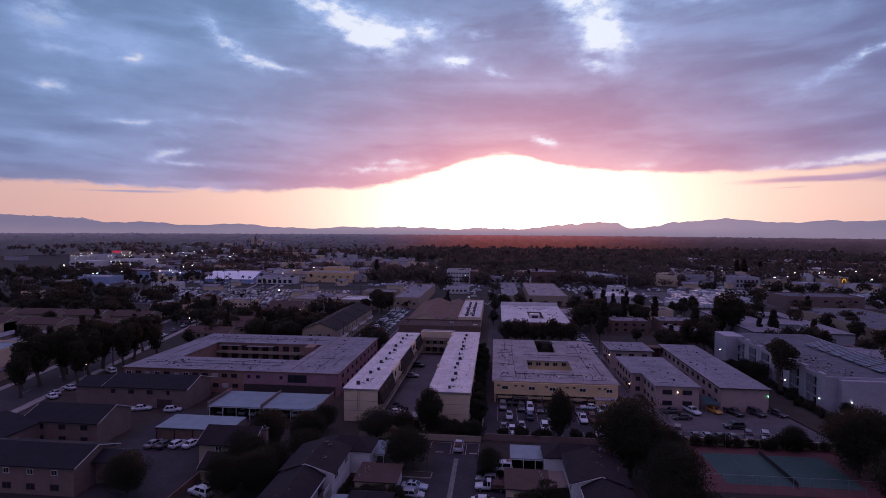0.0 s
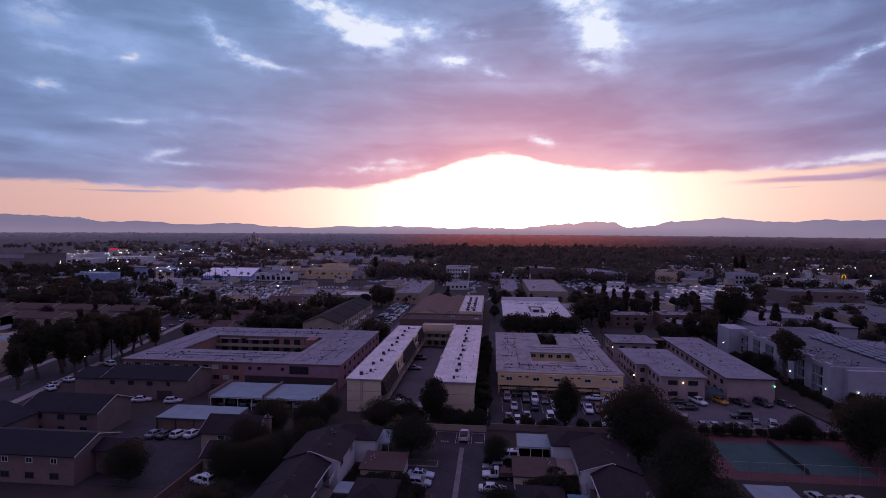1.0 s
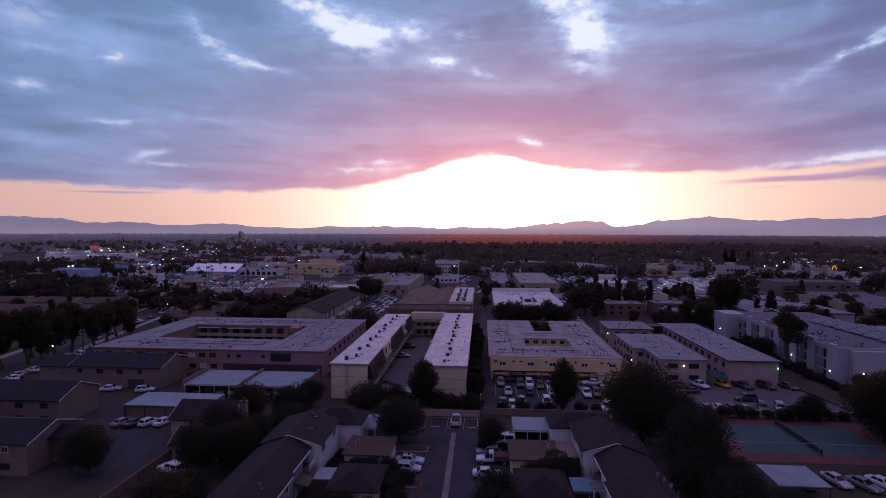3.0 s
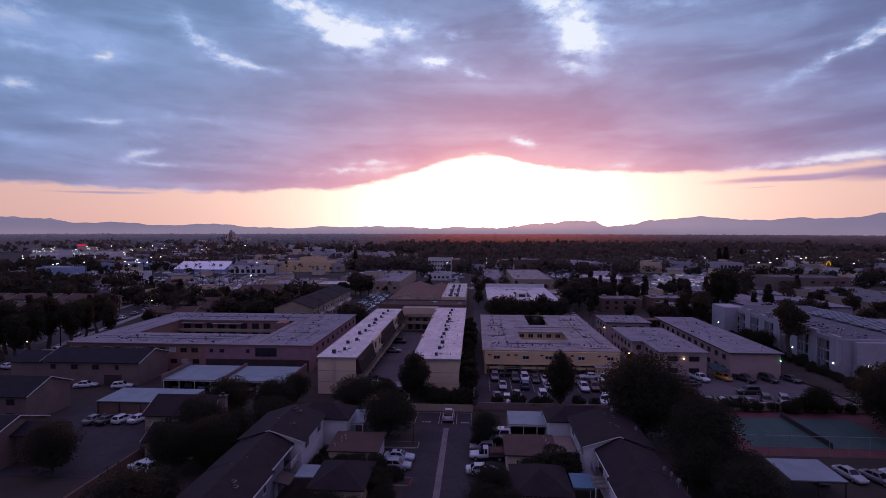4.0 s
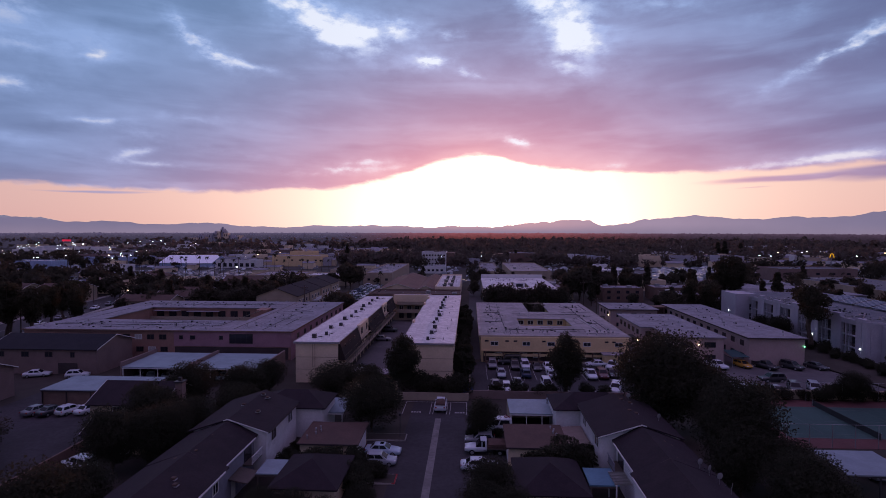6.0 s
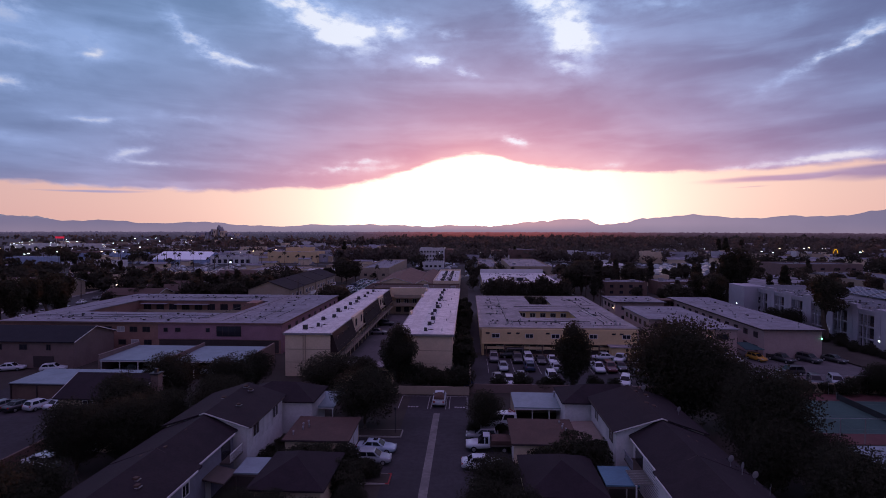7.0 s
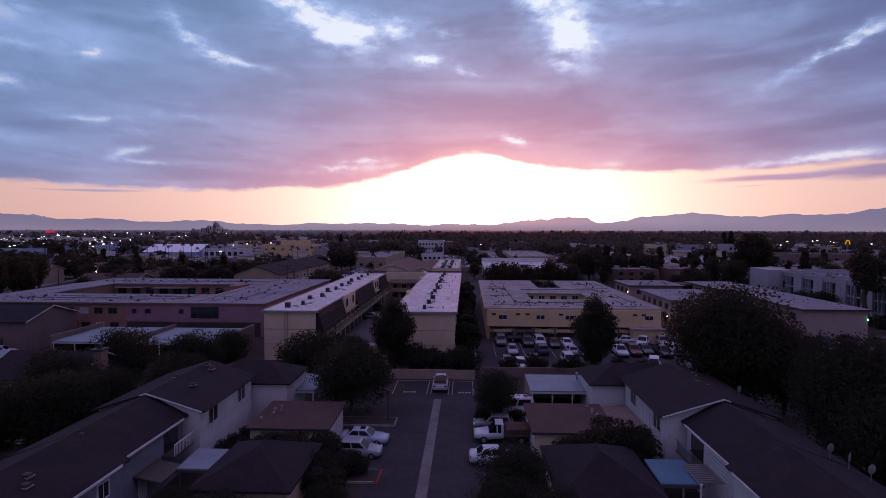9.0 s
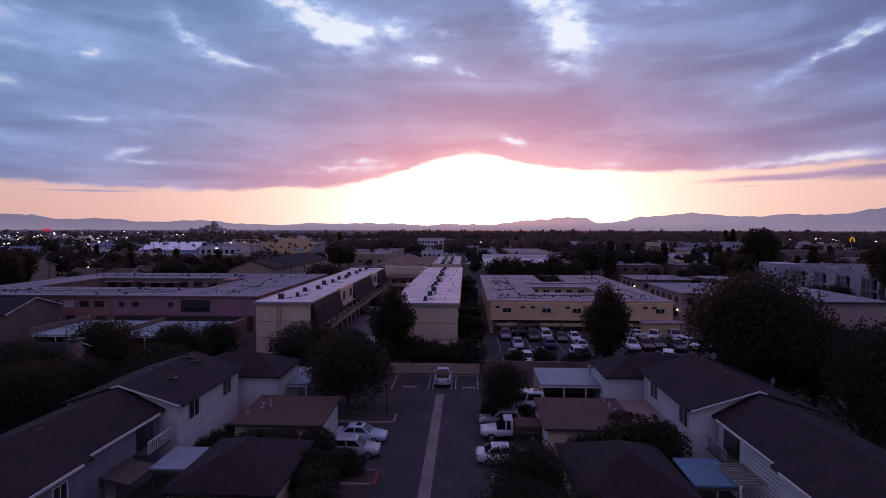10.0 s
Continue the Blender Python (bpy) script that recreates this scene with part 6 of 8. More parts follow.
for u in (-96, -91, -86):
    window(h, "S", u, 103.38, 3.9, 1.6, 1.1, 1, DARK_TRIM_AND_SHADE)
    window(h, "S", u, 103.38, 1.4, 1.6, 1.1, 1, DARK_TRIM_AND_SHADE)
part("side_wing_wall", Shape().box(-112, -96, 90, 103.4, 0, 4.9), BEIGE, h)
part("side_wing_roof", gable_roof(-112, -96, 88, 103, 5.0, 7.0, "y"), SHINGLE_BLUE, h)
h = gable_house("house", "two-storey beige stucco house with white rake boards", "house", -92.0, -71.4, 83.6, 94.0, 5.2, 7.0, "x", BEIGE, SHINGLE_BLUE)
for u in (-88.5, -84, -79.5, -75):
    window(h, "S", u, 83.58, 4.0, 1.2, 1.0, 1, WHITE_TRIM)
    window(h, "S", u, 83.58, 1.4, 1.6, 1.1, 1, DARK_TRIM_AND_SHADE)
part("porch_wall", Shape().box(-71.4, -67.0, 88.5, 92.5, 0, 4.4), BEIGE, h)
part("porch_roof", gable_roof(-71.4, -67.0, 87.8, 93.0, 4.6, 5.6, "x"), SHINGLE_BLUE, h)
h = gable_house("house", "brown-roofed house behind the dark trees", "house", -57.0, -46.6, 97.4, 106.0, 4.6, 6.6, "x", TANWALL, SHINGLE)
window(h, "S", -53.0, 97.38, 3.6, 1.4, 1.0, 1)
h2 = gable_house("house", "low brown-roofed house with a pale garage door", "house", -53.0, -45.4, 91.0, 97.0, 2.9, 4.5, "x", TANWALL, SHINGLE)
part("garage_door", Shape().box(-51.8, -47.0, 90.9, 91.0, 0, 2.2), WHITEWALL, h2, "pale garage door")

pt = thing("patio_roof", "low tan patio roof against a row house", "patio roof")
part("deck", Shape().slab([(9.5, 91.2, 2.45), (12.3, 91.2, 2.6), (12.3, 97.4, 2.6), (9.5, 97.4, 2.45)], 0.15), mat("tan_patio_deck", (0.22, 0.17, 0.145), 0.9), pt)
for y_ in (91.4, 94.2, 97.2):
    part("post", Shape().box(9.55, 9.67, y_ - 0.06, y_ + 0.06, 0, 2.35), WOOD, pt)
pg = thing("pergola", "pale slatted pergola beside a row house", "pergola")
for i in range(9):
    part("slat", Shape().box(12.3, 14.1, 80.2 + i * 0.35, 80.28 + i * 0.35, 2.75, 2.87), CONCRETE, pg)
part("beam", Shape().box(12.4, 12.52, 80.0, 83.4, 2.62, 2.75), SIDING, pg)
part("post", Shape().box(12.4, 12.52, 80.1, 80.22, 0, 2.62), SIDING, pg)
part("post", Shape().box(12.4, 12.52, 83.1, 83.22, 0, 2.62), SIDING, pg)


# ---- trees ----
TREES.update({
    "broad": (build_tree("broadleaf_tree", "broad dark green tree with a dense rounded crown", 8.5, 4.6, 1.6, 20000, 0.135, LEAF_A, lobes=60), False),
    "oval": (build_tree("broadleaf_tree", "tall oval dark green tree", 12.0, 3.1, 0.9, 17000, 0.15, LEAF_A, "tall", lobes=70), False),
    "big": (build_tree("broadleaf_tree", "large spreading dark green tree", 13.5, 6.2, 2.2, 38000, 0.168, LEAF_A, lobes=84), False),
    "olive": (build_tree("broadleaf_tree", "loose olive-green tree with gaps in its crown", 9.0, 4.2, 1.8, 17000, 0.135, LEAF_B, lobes=40), False),
    "gum": (build_tree("eucalyptus_tree", "tall ragged eucalyptus with drooping foliage", 17.0, 4.0, 4.2, 5200, 0.30, LEAF_B, "tall", lobes=34, lean=1.0), False),
    "gum_thin": (build_tree("eucalyptus_tree", "slender eucalyptus with a bare pale trunk and a high ragged crown", 15.0, 3.8, 5.6, 5200, 0.24, LEAF_B, "round", lobes=15, lean=1.4), False),
    "pine": (build_tree("conifer_tree", "dark narrow pyramid-shaped conifer", 12.0, 3.0, 1.5, 6000, 0.30, LEAF_C, "cone", lobes=36), False),
    "cypress": (build_tree("cypress_tree", "slim dark upright cypress tree", 9.0, 1.1, 0.5, 2200, 0.26, LEAF_C, "tall", lobes=20), False),
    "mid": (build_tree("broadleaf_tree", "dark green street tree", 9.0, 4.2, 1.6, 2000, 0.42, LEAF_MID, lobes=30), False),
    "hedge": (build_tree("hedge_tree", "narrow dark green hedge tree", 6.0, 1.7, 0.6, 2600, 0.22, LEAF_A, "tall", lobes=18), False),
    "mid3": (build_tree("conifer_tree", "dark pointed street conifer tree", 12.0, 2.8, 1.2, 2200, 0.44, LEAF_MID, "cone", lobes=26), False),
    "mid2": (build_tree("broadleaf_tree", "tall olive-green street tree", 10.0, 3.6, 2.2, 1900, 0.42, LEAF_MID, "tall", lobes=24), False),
    "shrub": (build_tree("shrub", "dense rounded dark green shrub", 2.6, 2.0, 0.2, 3600, 0.115, LEAF_A, lobes=18), False),
    "shrub2": (build_tree("shrub", "loose spreading olive-green shrub", 2.4, 1.7, 0.2, 3000, 0.115, LEAF_B, lobes=16), False),
    "palm": (palm("tall slender fan palm tree", 14.0), False),
})
for k, x, y, s, q in (
        ("broad", -17.0, 100.6, 0.9, 1.12), ("broad", -1.0, 98.8, 0.64, 0.9), ("olive", -25.6, 114.0, 0.76, 1.5), ("olive", -20.4, 117.6, 0.62, 1.1),
        ("oval", -14.6, 117.6, 1.0, 1.0), ("oval", 14.0, 118.2, 1.04, 1.0), ("big", 25.2, 102.4, 1.1, 1.02), ("big", 29.2, 89.0, 0.88, 0.95), ("big", 31.5, 103.0, 0.72, 1.0),
        ("broad", 27.0, 84.0, 0.9, 1.0), ("broad", 32.5, 84.0, 0.72, 1.0), ("broad", 29.5, 76.5, 0.9, 1.0), ("big", 68.4, 107.0, 1.0, 1.0), ("broad", 62.5, 118.0, 0.6, 1.0), ("big", 73.0, 110.0, 0.85, 1.0),
        ("broad", 66.0, 92.0, 1.2, 1.0),
        ("big", -46.4, 95.0, 0.62, 1.1), ("broad", -39.4, 108.8, 0.85, 1.0), ("broad", -46.6, 106.0, 0.95, 1.0), ("big", -41.0, 88.0, 0.60, 1.0), ("broad", -62.8, 85.0, 0.85, 1.0), ("broad", -38.5, 117.0, 0.7, 1.0),
        ("broad", -41.0, 74.0, 0.75, 1.0), ("broad", -40.5, 68.0, 1.0, 1.0), ("big", -45.6, 85.6, 0.60, 1.0), ("broad", -58.0, 62.0, 0.8, 1.0), ("olive", -37.4, 101.0, 0.75, 1.15), ("broad", -40.4, 93.6, 0.78, 1.0)):
    plant(k, x, y, s, squash=q)
for k, x, y, s in (("shrub", -15.4, 84.4, 1.0), ("shrub", -16.4, 86.6, 1.0), ("shrub2", -14.2, 86.0, 0.9), ("shrub2", -15.2, 82.0, 1.1), ("shrub", -13.4, 85.8, 0.7), ("shrub2", -19.4, 87.6, 1.25), ("shrub2", -21.6, 87.6, 1.2), ("shrub", -17.4, 87.8, 1.05), ("shrub", -23.4, 88.2, 0.8),
                   ("shrub2", 7.8, 88.2, 1.5), ("shrub", 10.4, 88.2, 1.5), ("shrub2", 11.0, 90.8, 1.2), ("shrub2", 5.2, 88.4, 1.1), ("shrub2", 9.0, 92.6, 1.3),
                   ("shrub", -2.2, 98.6, 0.62), ("shrub", 1.2, 99.6, 0.5), ("shrub", -25.6, 90.6, 0.6), ("shrub2", -25.5, 93.2, 0.6), ("shrub", -25.4, 87.8, 0.7),
                   ("shrub", -12.0, 117.4, 1.5), ("shrub2", -9.2, 117.5, 1.6), ("shrub2", -6.4, 117.6, 1.5), ("shrub", -4.4, 117.9, 1.5), ("shrub", -18.0, 117.4, 1.1), ("shrub2", -21.5, 114.4, 0.9), ("shrub", 2.0, 118.6, 0.9), ("shrub", 6.0, 118.2, 1.05), ("shrub", 9.0, 117.9, 0.85), ("shrub", 11.0, 118.2, 0.9),
                   ("shrub", 18.0, 118.4, 0.9), ("shrub", 20.5, 118.0, 0.8)):
    plant(k, x, y, s)
for x, y, s in ((-0.6, 81.6, 0.52), (1.4, 75.8, 0.46), (-1.6, 77.4, 0.45)):
    plant("broad", x, y, s, squash=1.25)
for x, y, s in ((-20.5, 75.6, 0.40), (-17.0, 74.6, 0.38), (-23.4, 75.2, 0.42), (-14.2, 79.0, 0.30)):
    plant("broad", x, y, s, squash=1.2)
for i in range(13):
    plant("shrub" if i % 3 else "shrub2", 37.5 + i * 2.9, 119.0 - (i % 2) * 0.4, rng.uniform(0.7, 1.05), group="bushes behind the tennis court")
for i in range(15):
    plant("hedge", -4.3 + rng.uniform(-0.4, 0.5), 125 + i * 4.5, rng.uniform(0.85, 1.3), group="narrow trees in the side passage", squash=1.15)
for i in range(30):
    plant("shrub", 79.6 + rng.uniform(-1.6, 1.4), 122 + i * 2.3, rng.uniform(0.6, 1.0), z=0.6, group="bushes on the bank")
plant("gum_thin", 79.6, 157.0, 1.18, group="eucalyptus trees", squash=1.08)
plant("broad", 80.5, 172.0, 0.72)
plant("broad", 79.5, 179.0, 0.62)
plant("broad", 87.5, 141.5, 0.42)
for x, y, s in ((-127.6, 131, 0.80), (-134, 138, 0.9), (-131, 141, 1.0), (-134, 154, 1.0), (-122.5, 145, 0.85), (-133, 168, 0.95), (-128.6, 147, 1.0), (-124.6, 152, 0.95), (-127.2, 161, 1.0), (-121.5, 163, 0.9), (-126, 174, 0.85), (-131, 186, 0.85), (-135, 198, 0.8), (-119.0, 176, 0.8), (112, 158, 1.35), (119, 164, 1.4), (121, 155, 1.3), (116, 150, 1.1),
                (74, 214, 0.8), (79, 210, 0.75)):
    plant("gum", x, y, s, group="eucalyptus trees")
for x, y, s in ((4.5, 219, 1.05), (8.0, 218, 1.12), (11.5, 220, 1.08), (15.5, 217, 1.0), (19, 220, 0.95), (23, 218, 1.2), (26.5, 220, 0.95), (30.5, 219, 1.05), (15, 192, 0.75), (18.5, 190, 0.75), (16.5, 184, 0.7), (13.5, 187, 0.6), (-1.0, 262, 0.8), (-0.5, 300, 0.9)):
    plant("mid", x, y, s, squash=0.8)
for x, y, s in ((-62, 285, 1.4), (-66, 292, 1.5), (-60, 296, 1.3)):
    plant("mid2", x, y, s, squash=0.9)
plant("palm", -43.2, 262, 0.75)
for x, y, s in ((38, 246, 1.45), (43, 250, 1.5), (48, 243, 1.35), (46, 262, 1.6), (57, 262, 1.2), (50, 272, 1.5), (58, 268, 1.3), (70, 262, 1.25), (88, 246, 1.2), (64, 276, 1.2), (70, 280, 1.1), (80, 278, 1.2), (60, 306, 1.2), (68, 318, 0.9), (76, 320, 1.0), (83, 318, 1.1),
                (44, 232, 0.9), (86, 228, 1.1), (90, 236, 1.2), (94, 244, 1.15), (66, 222, 0.7), (58, 226, 0.7)):
    plant("mid2" if int(x) % 4 else "mid3", x, y, s)
for x, y, s in ((102, 243, 1.28), (99, 246, 1.1), (105, 246, 1.05)):
    plant("gum", x, y, s, group="eucalyptus trees")
for x, y, s in ((112, 217, 1.1), (118, 213, 1.2), (124, 216, 1.0), (107, 219, 0.9)):
    plant("mid", x, y, s)

# mid-distance trees among the blocks: x range, y range, how many
for x0, x1, y0, y1, c in ((-106, -76, 204, 240, 34), (-122, -100, 196, 262, 14), (-200, -148, 120, 260, 38), (-250, -150, 255, 285, 14), (62, 96, 202, 222, 8), (112, 190, 215, 330, 16), (-60, -44, 196, 206, 6), (-40, 60, 300, 330, 10),
                          (105, 150, 160, 210, 8), (-330, -210, 180, 330, 26), (40, 64, 290, 330, 6), (95, 118, 262, 335, 14), (-88, -62, 268, 300, 6), (190, 330, 200, 320, 20)):
    for i in range(c):
        plant(["mid", "mid2", "mid", "mid3"][int(rng.integers(0, 4))], rng.uniform(x0, x1), rng.uniform(y0, y1), rng.uniform(0.65, 1.1), group="trees among the blocks")
for i in range(26):
    plant("palm", -250 + i * 6.4 + rng.uniform(-2, 2), 372 + rng.uniform(-6, 8), rng.uniform(0.6, 0.95), group="row of palms along the avenue")
for i in range(18):
    plant("palm", -246 + i * 1.6 + rng.uniform(-1, 1), 337 + rng.uniform(-3, 6), rng.uniform(0.7, 0.95), group="row of palms along the avenue")
for i in range(12):
    plant("palm", rng.uniform(-350, -318), rng.uniform(414, 424), rng.uniform(0.7, 1.0), group="palms by the car showroom")
for i in range(22):
    plant("palm", rng.uniform(-370, -215), rng.uniform(410, 440), rng.uniform(0.6, 1.0), group="palms by the car showroom")
for i in range(10):
    plant("palm", -152 + rng.uniform(-2, 2), 215 + i * 14, rng.uniform(0.6, 0.8), group="row of palms along the street")
for i in range(9):
    plant("cypress", -124 + i * 1.0, 222 + i * 5, rng.uniform(0.6, 0.9), group="slim cypresses")
for x, y, s in ((-118, 520, 1.5), (240, 560, 1.7), (250, 566, 1.8), (262, 560, 1.6), (36, 480, 1.2), (118, 240, 1.2)):
    plant("pine", x, y, s)


# far woods: clumps of foliage in one sheet
def woods(name, label, areas, leaves, size, leaf):
    vs, fs, k = [], [], 0
    for x0, x1, y0, y1, count, h in areas:
        for i in range(count):
            x, y = rng.uniform(x0, x1), rng.uniform(y0, y1)
            t = h * rng.uniform(0.55, 1.25)
            r = t * rng.uniform(0.32, 0.6)
            lobes = 5
            off = rng.normal(size=(leaves, 3))
            off /= np.linalg.norm(off, axis=1, keepdims=True)
            lob = rng.normal(size=(lobes, 3)) * np.array([r * 0.4, r * 0.4, t * 0.16])
            c = lob[rng.integers(0, lobes, leaves)] + off * np.array([r * 0.6, r * 0.6, t * 0.27]) * rng.uniform(0.7, 1.05, (leaves, 1))
            c = c * rng.uniform(0.9, 1.1) + np.array([x, y, t * 0.58])
            v, f = leaf_quads(c, size * t / 10)
            vs.append(v), fs.append(f + k)
            k += len(v)
    me = bpy.data.meshes.new(name)
    me.from_pydata(np.concatenate(vs).tolist(), [], np.concatenate(fs).tolist())
    solid(name, me, leaf, label, "woods", kind="stuff")


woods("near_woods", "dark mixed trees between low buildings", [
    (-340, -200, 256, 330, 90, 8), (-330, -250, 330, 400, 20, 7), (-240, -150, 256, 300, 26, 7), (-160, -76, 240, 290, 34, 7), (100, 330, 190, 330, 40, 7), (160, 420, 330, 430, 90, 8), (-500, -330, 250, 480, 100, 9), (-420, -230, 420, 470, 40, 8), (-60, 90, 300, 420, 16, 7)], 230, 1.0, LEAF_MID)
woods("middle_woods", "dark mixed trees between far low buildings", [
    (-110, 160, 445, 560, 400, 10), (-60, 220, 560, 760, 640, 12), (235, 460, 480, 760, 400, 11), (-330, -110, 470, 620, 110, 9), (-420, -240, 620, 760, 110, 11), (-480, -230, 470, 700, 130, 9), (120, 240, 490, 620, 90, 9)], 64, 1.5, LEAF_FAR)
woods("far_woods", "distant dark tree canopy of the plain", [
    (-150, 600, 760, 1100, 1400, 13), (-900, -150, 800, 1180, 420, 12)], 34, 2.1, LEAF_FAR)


# ---- more buildings, towards the horizon ----
def low_block(label, x0, x1, y0, y1, hgt, wall, roof, group="", rows=(), parapet=0.7, category="building"):
    b = thing("low_building", label, category, group)
    part("wall", Shape().box(x0, x1, y0, y1, 0, hgt), wall, b)
    part("roof", Shape().box(x0 + 0.25, x1 - 0.25, y0 + 0.25, y1 - 0.25, hgt, hgt + 0.12), roof, b)
    part("parapet", extrude_plan(x0, x1, y0, y1, hgt, hgt + parapet, [(x0 + 0.25, x1 - 0.25, y0 + 0.25, y1 - 0.25)]), wall, b)
    for z, n_, w, hh in rows:
        window_row(b, "S", y0 - 0.02, x0 + 0.6, x1 - 0.6, n_, z, w, hh, 1, DARK_TRIM_AND_SHADE)
    k = max(2, int((x1 - x0) * (y1 - y0) / 260))
    for i in range(min(k, 3) if y0 < 300 else (1 if y0 < 620 else 0)):
        ux, uy = rng.uniform(x0 + 2, x1 - 2), rng.uniform(y0 + 2, y1 - 2)
        part("rooftop_unit", Shape().box(ux - 0.9, ux + 0.9, uy - 0.8, uy + 0.8, hgt + 0.1, hgt + 1.2), METAL, b)
    if y0 < 345:
        roof_clutter(b, x0, x1, y0, y1, hgt + 0.12, int(min(40, 8 + (x1 - x0) * (y1 - y0) / 40)))
    return b


def plain_block(label, x0, x1, y0, y1, hgt, wall, roof, group, parapet):
    b = thing("long_carport", label, "carport", group)
    part("roof", Shape().box(x0, x1, y0, y1, hgt - 0.15, hgt + parapet), roof, b)
    part("wall", Shape().box(x1 - 0.3, x1 - 0.1, y0 + 0.2, y1 - 0.2, 0, hgt - 0.15), wall, b)
    return b


def roof_clutter(parent, x0, x1, y0, y1, z, count):
    """Small hoods, kerbs and pipe stubs over a flat roof, too small to tell apart."""
    light, black = Shape(), Shape()
    for i in range(count):
        x, y, w_, d_ = rng.uniform(x0 + 1, x1 - 2), rng.uniform(y0 + 1, y1 - 2), rng.uniform(0.12, 0.5), rng.uniform(0.12, 0.5)
        (light if i % 3 == 0 else black).box(x, x + w_, y, y + d_, z - 0.05, z + rng.uniform(0.08, 0.4))
    for i in range(count // 2):
        x, y, ln = rng.uniform(x0 + 0.5, x1 - 3.5), rng.uniform(y0 + 0.5, y1 - 3.5), rng.uniform(1.5, 3)
        if i % 2:
            black.box(x, x + ln, y, y + 0.16, z - 0.05, z + 0.06)
        else:
            black.box(x, x + 0.16, y, y + ln, z - 0.05, z + 0.06)
    tagged(part("roof_clutter", black, DARK_METAL, parent, "small dark roof fittings"), kind="stuff")
    tagged(part("roof_clutter", light, METAL, parent, "small pale roof fittings"), kind="stuff")


for b, X in D_BLOCKS:
    roof_clutter(b, *X, 6.2, 14)
roof_clutter(blk, -104, -60, 142.5, 154, 6.5, 40)
roof_clutter(blk, -57, -44, 144, 189, 6.5, 34)
roof_clutter(blk, -104, -60, 178, 189.5, 6.5, 40)
roof_clutter(crm, 0.5, 32, 143.5, 153.5, 6.02, 34)
roof_clutter(crm, 0.5, 8.0, 155, 195, 6.02, 22)
roof_clutter(crm, 23.2, 32, 155, 195, 6.02, 26)
roof_clutter(gry, 85, 96, 146, 194, 8.92, 60)
b = low_block("long low warehouse with a pale roof", -60.0, -44.5, 307, 388, 6.0, TANWALL, ROOF_PALE, rows=((3.0, 3, 1.4, 1.2),))
o = low_block("white three-storey office with rows of square windows", -42.0, -22.0, 455, 475, 11.4, WHITEWALL, ROOF_PALE, rows=((9.2, 8, 1.4, 1.4), (5.8, 8, 1.4, 1.4), (2.4, 8, 1.4, 1.4)))
part("stair_tower", Shape().box(-22.0, -15.5, 456, 478, 0, 11.0), BROWNWALL, o)
low_block("low white annex in front of the office", -36, -20, 386, 402, 4.4, WHITEWALL, ROOF_PALE, rows=((2.2, 5, 1.6, 1.4),))
t = thing("townhouse_block", "brown gabled townhouse block with balconies", "building")
for i in range(4):
    y = 202 + i * 15
    part("wall", gable_walls(-75.5, -61.5, y, y + 13.5, 7.0, 9.6, "y"), TANWALL, t)
    part("roof", gable_roof(-75.5, -61.5, y, y + 13.5, 7.0, 9.6, "y", 0.5), SHINGLE, t)
    for z in (1.6, 4.6):
        window_row(t, "E", -61.48, y + 1, y + 12.5, 3, z, 1.8, 1.4, 1, WHITE_TRIM)
        window_row(t, "S", y - 0.02, -74, -63, 3, z, 1.4, 1.2, 1, WHITE_TRIM)
    part("balcony", Shape().box(-61.5, -60.1, y + 3, y + 10, 3.0, 3.2).box(-60.2, -60.1, y + 3, y + 10, 3.2, 4.1), WHITEWALL, t)
b = low_block("low brown building with a long parapet", -42.0, -6.5, 228, 244, 4.2, BROWNWALL, TANROOF)
h = gable_house("hall", "low hall with a clay-brown pitched roof", "building", -41, -25, 246, 305, 4.6, 7.0, "y", STUCCO, REDROOF)
h = low_block("low building with a white flat roof and dark vents", -17.5, -7.0, 246, 308, 5.2, STUCCO, ROOF_WHITE)
for i in range(7):
    part("roof_turbine", Shape().box(-14.4, -13.2, 252 + i * 7, 254.5 + i * 7, 5.3, 6.2).box(-11.4, -10.2, 252 + i * 7, 254.5 + i * 7, 5.3, 6.2), DARK_METAL, h)
h = gable_house("hall", "low hall with a clay-brown pitched roof", "building", -25, -17.6, 246, 308, 4.6, 6.2, "y", STUCCO, REDROOF)
w = flat_building("courtyard_building", "low building with a white roof and a small white tower", "building", 3.0, 32.4, 237, 289, 5.6, TANWALL, ROOF_WHITE, courts=[(15, 22.5, 247, 268)])
low_block("low grey annex beside the white-roofed building", 33.0, 41.0, 252, 288, 4.6, TANWALL, ROOF_GREY)
roof_clutter(w, 4, 31.5, 270, 287, 5.85, 30)
roof_clutter(w, 23.5, 31.5, 239, 268, 5.85, 12)
part("parapet", Shape().box(2.7, 32.7, 288.4, 289.2, 5.83, 7.6), WHITEWALL, w)
part("tower", Shape().box(15.6, 20.0, 247.4, 251.0, 0, 7.6), WHITEWALL, w)
part("tower_window", Shape().box(16.4, 19.2, 247.32, 247.42, 5.9, 7.1), GLASS, w)
low_block("long low shed with a ribbed pale roof", 3.6, 14.5, 334, 420, 5.0, TANWALL, ROOF_PALE)
low_block("long low shed with a brown roof", 20.5, 44.0, 333, 415, 5.4, TANWALL, ROOF_GREY)
low_block("brown workshop with tall walls and a pale roof", 30.0, 53.0, 468, 505, 10.0, BROWNWALL, ROOF_PALE)
low_block("white storefront with an arched doorway", 12.0, 30.0, 459, 472, 5.6, WHITEWALL, ROOF_PALE, rows=((2.8, 4, 2.2, 2.0),))
low_block("plain white storefront with wide windows", -5.0, 8.0, 460, 474, 5.4, GREYWALL, ROOF_PALE, rows=((2.6, 3, 2.0, 2.0),))
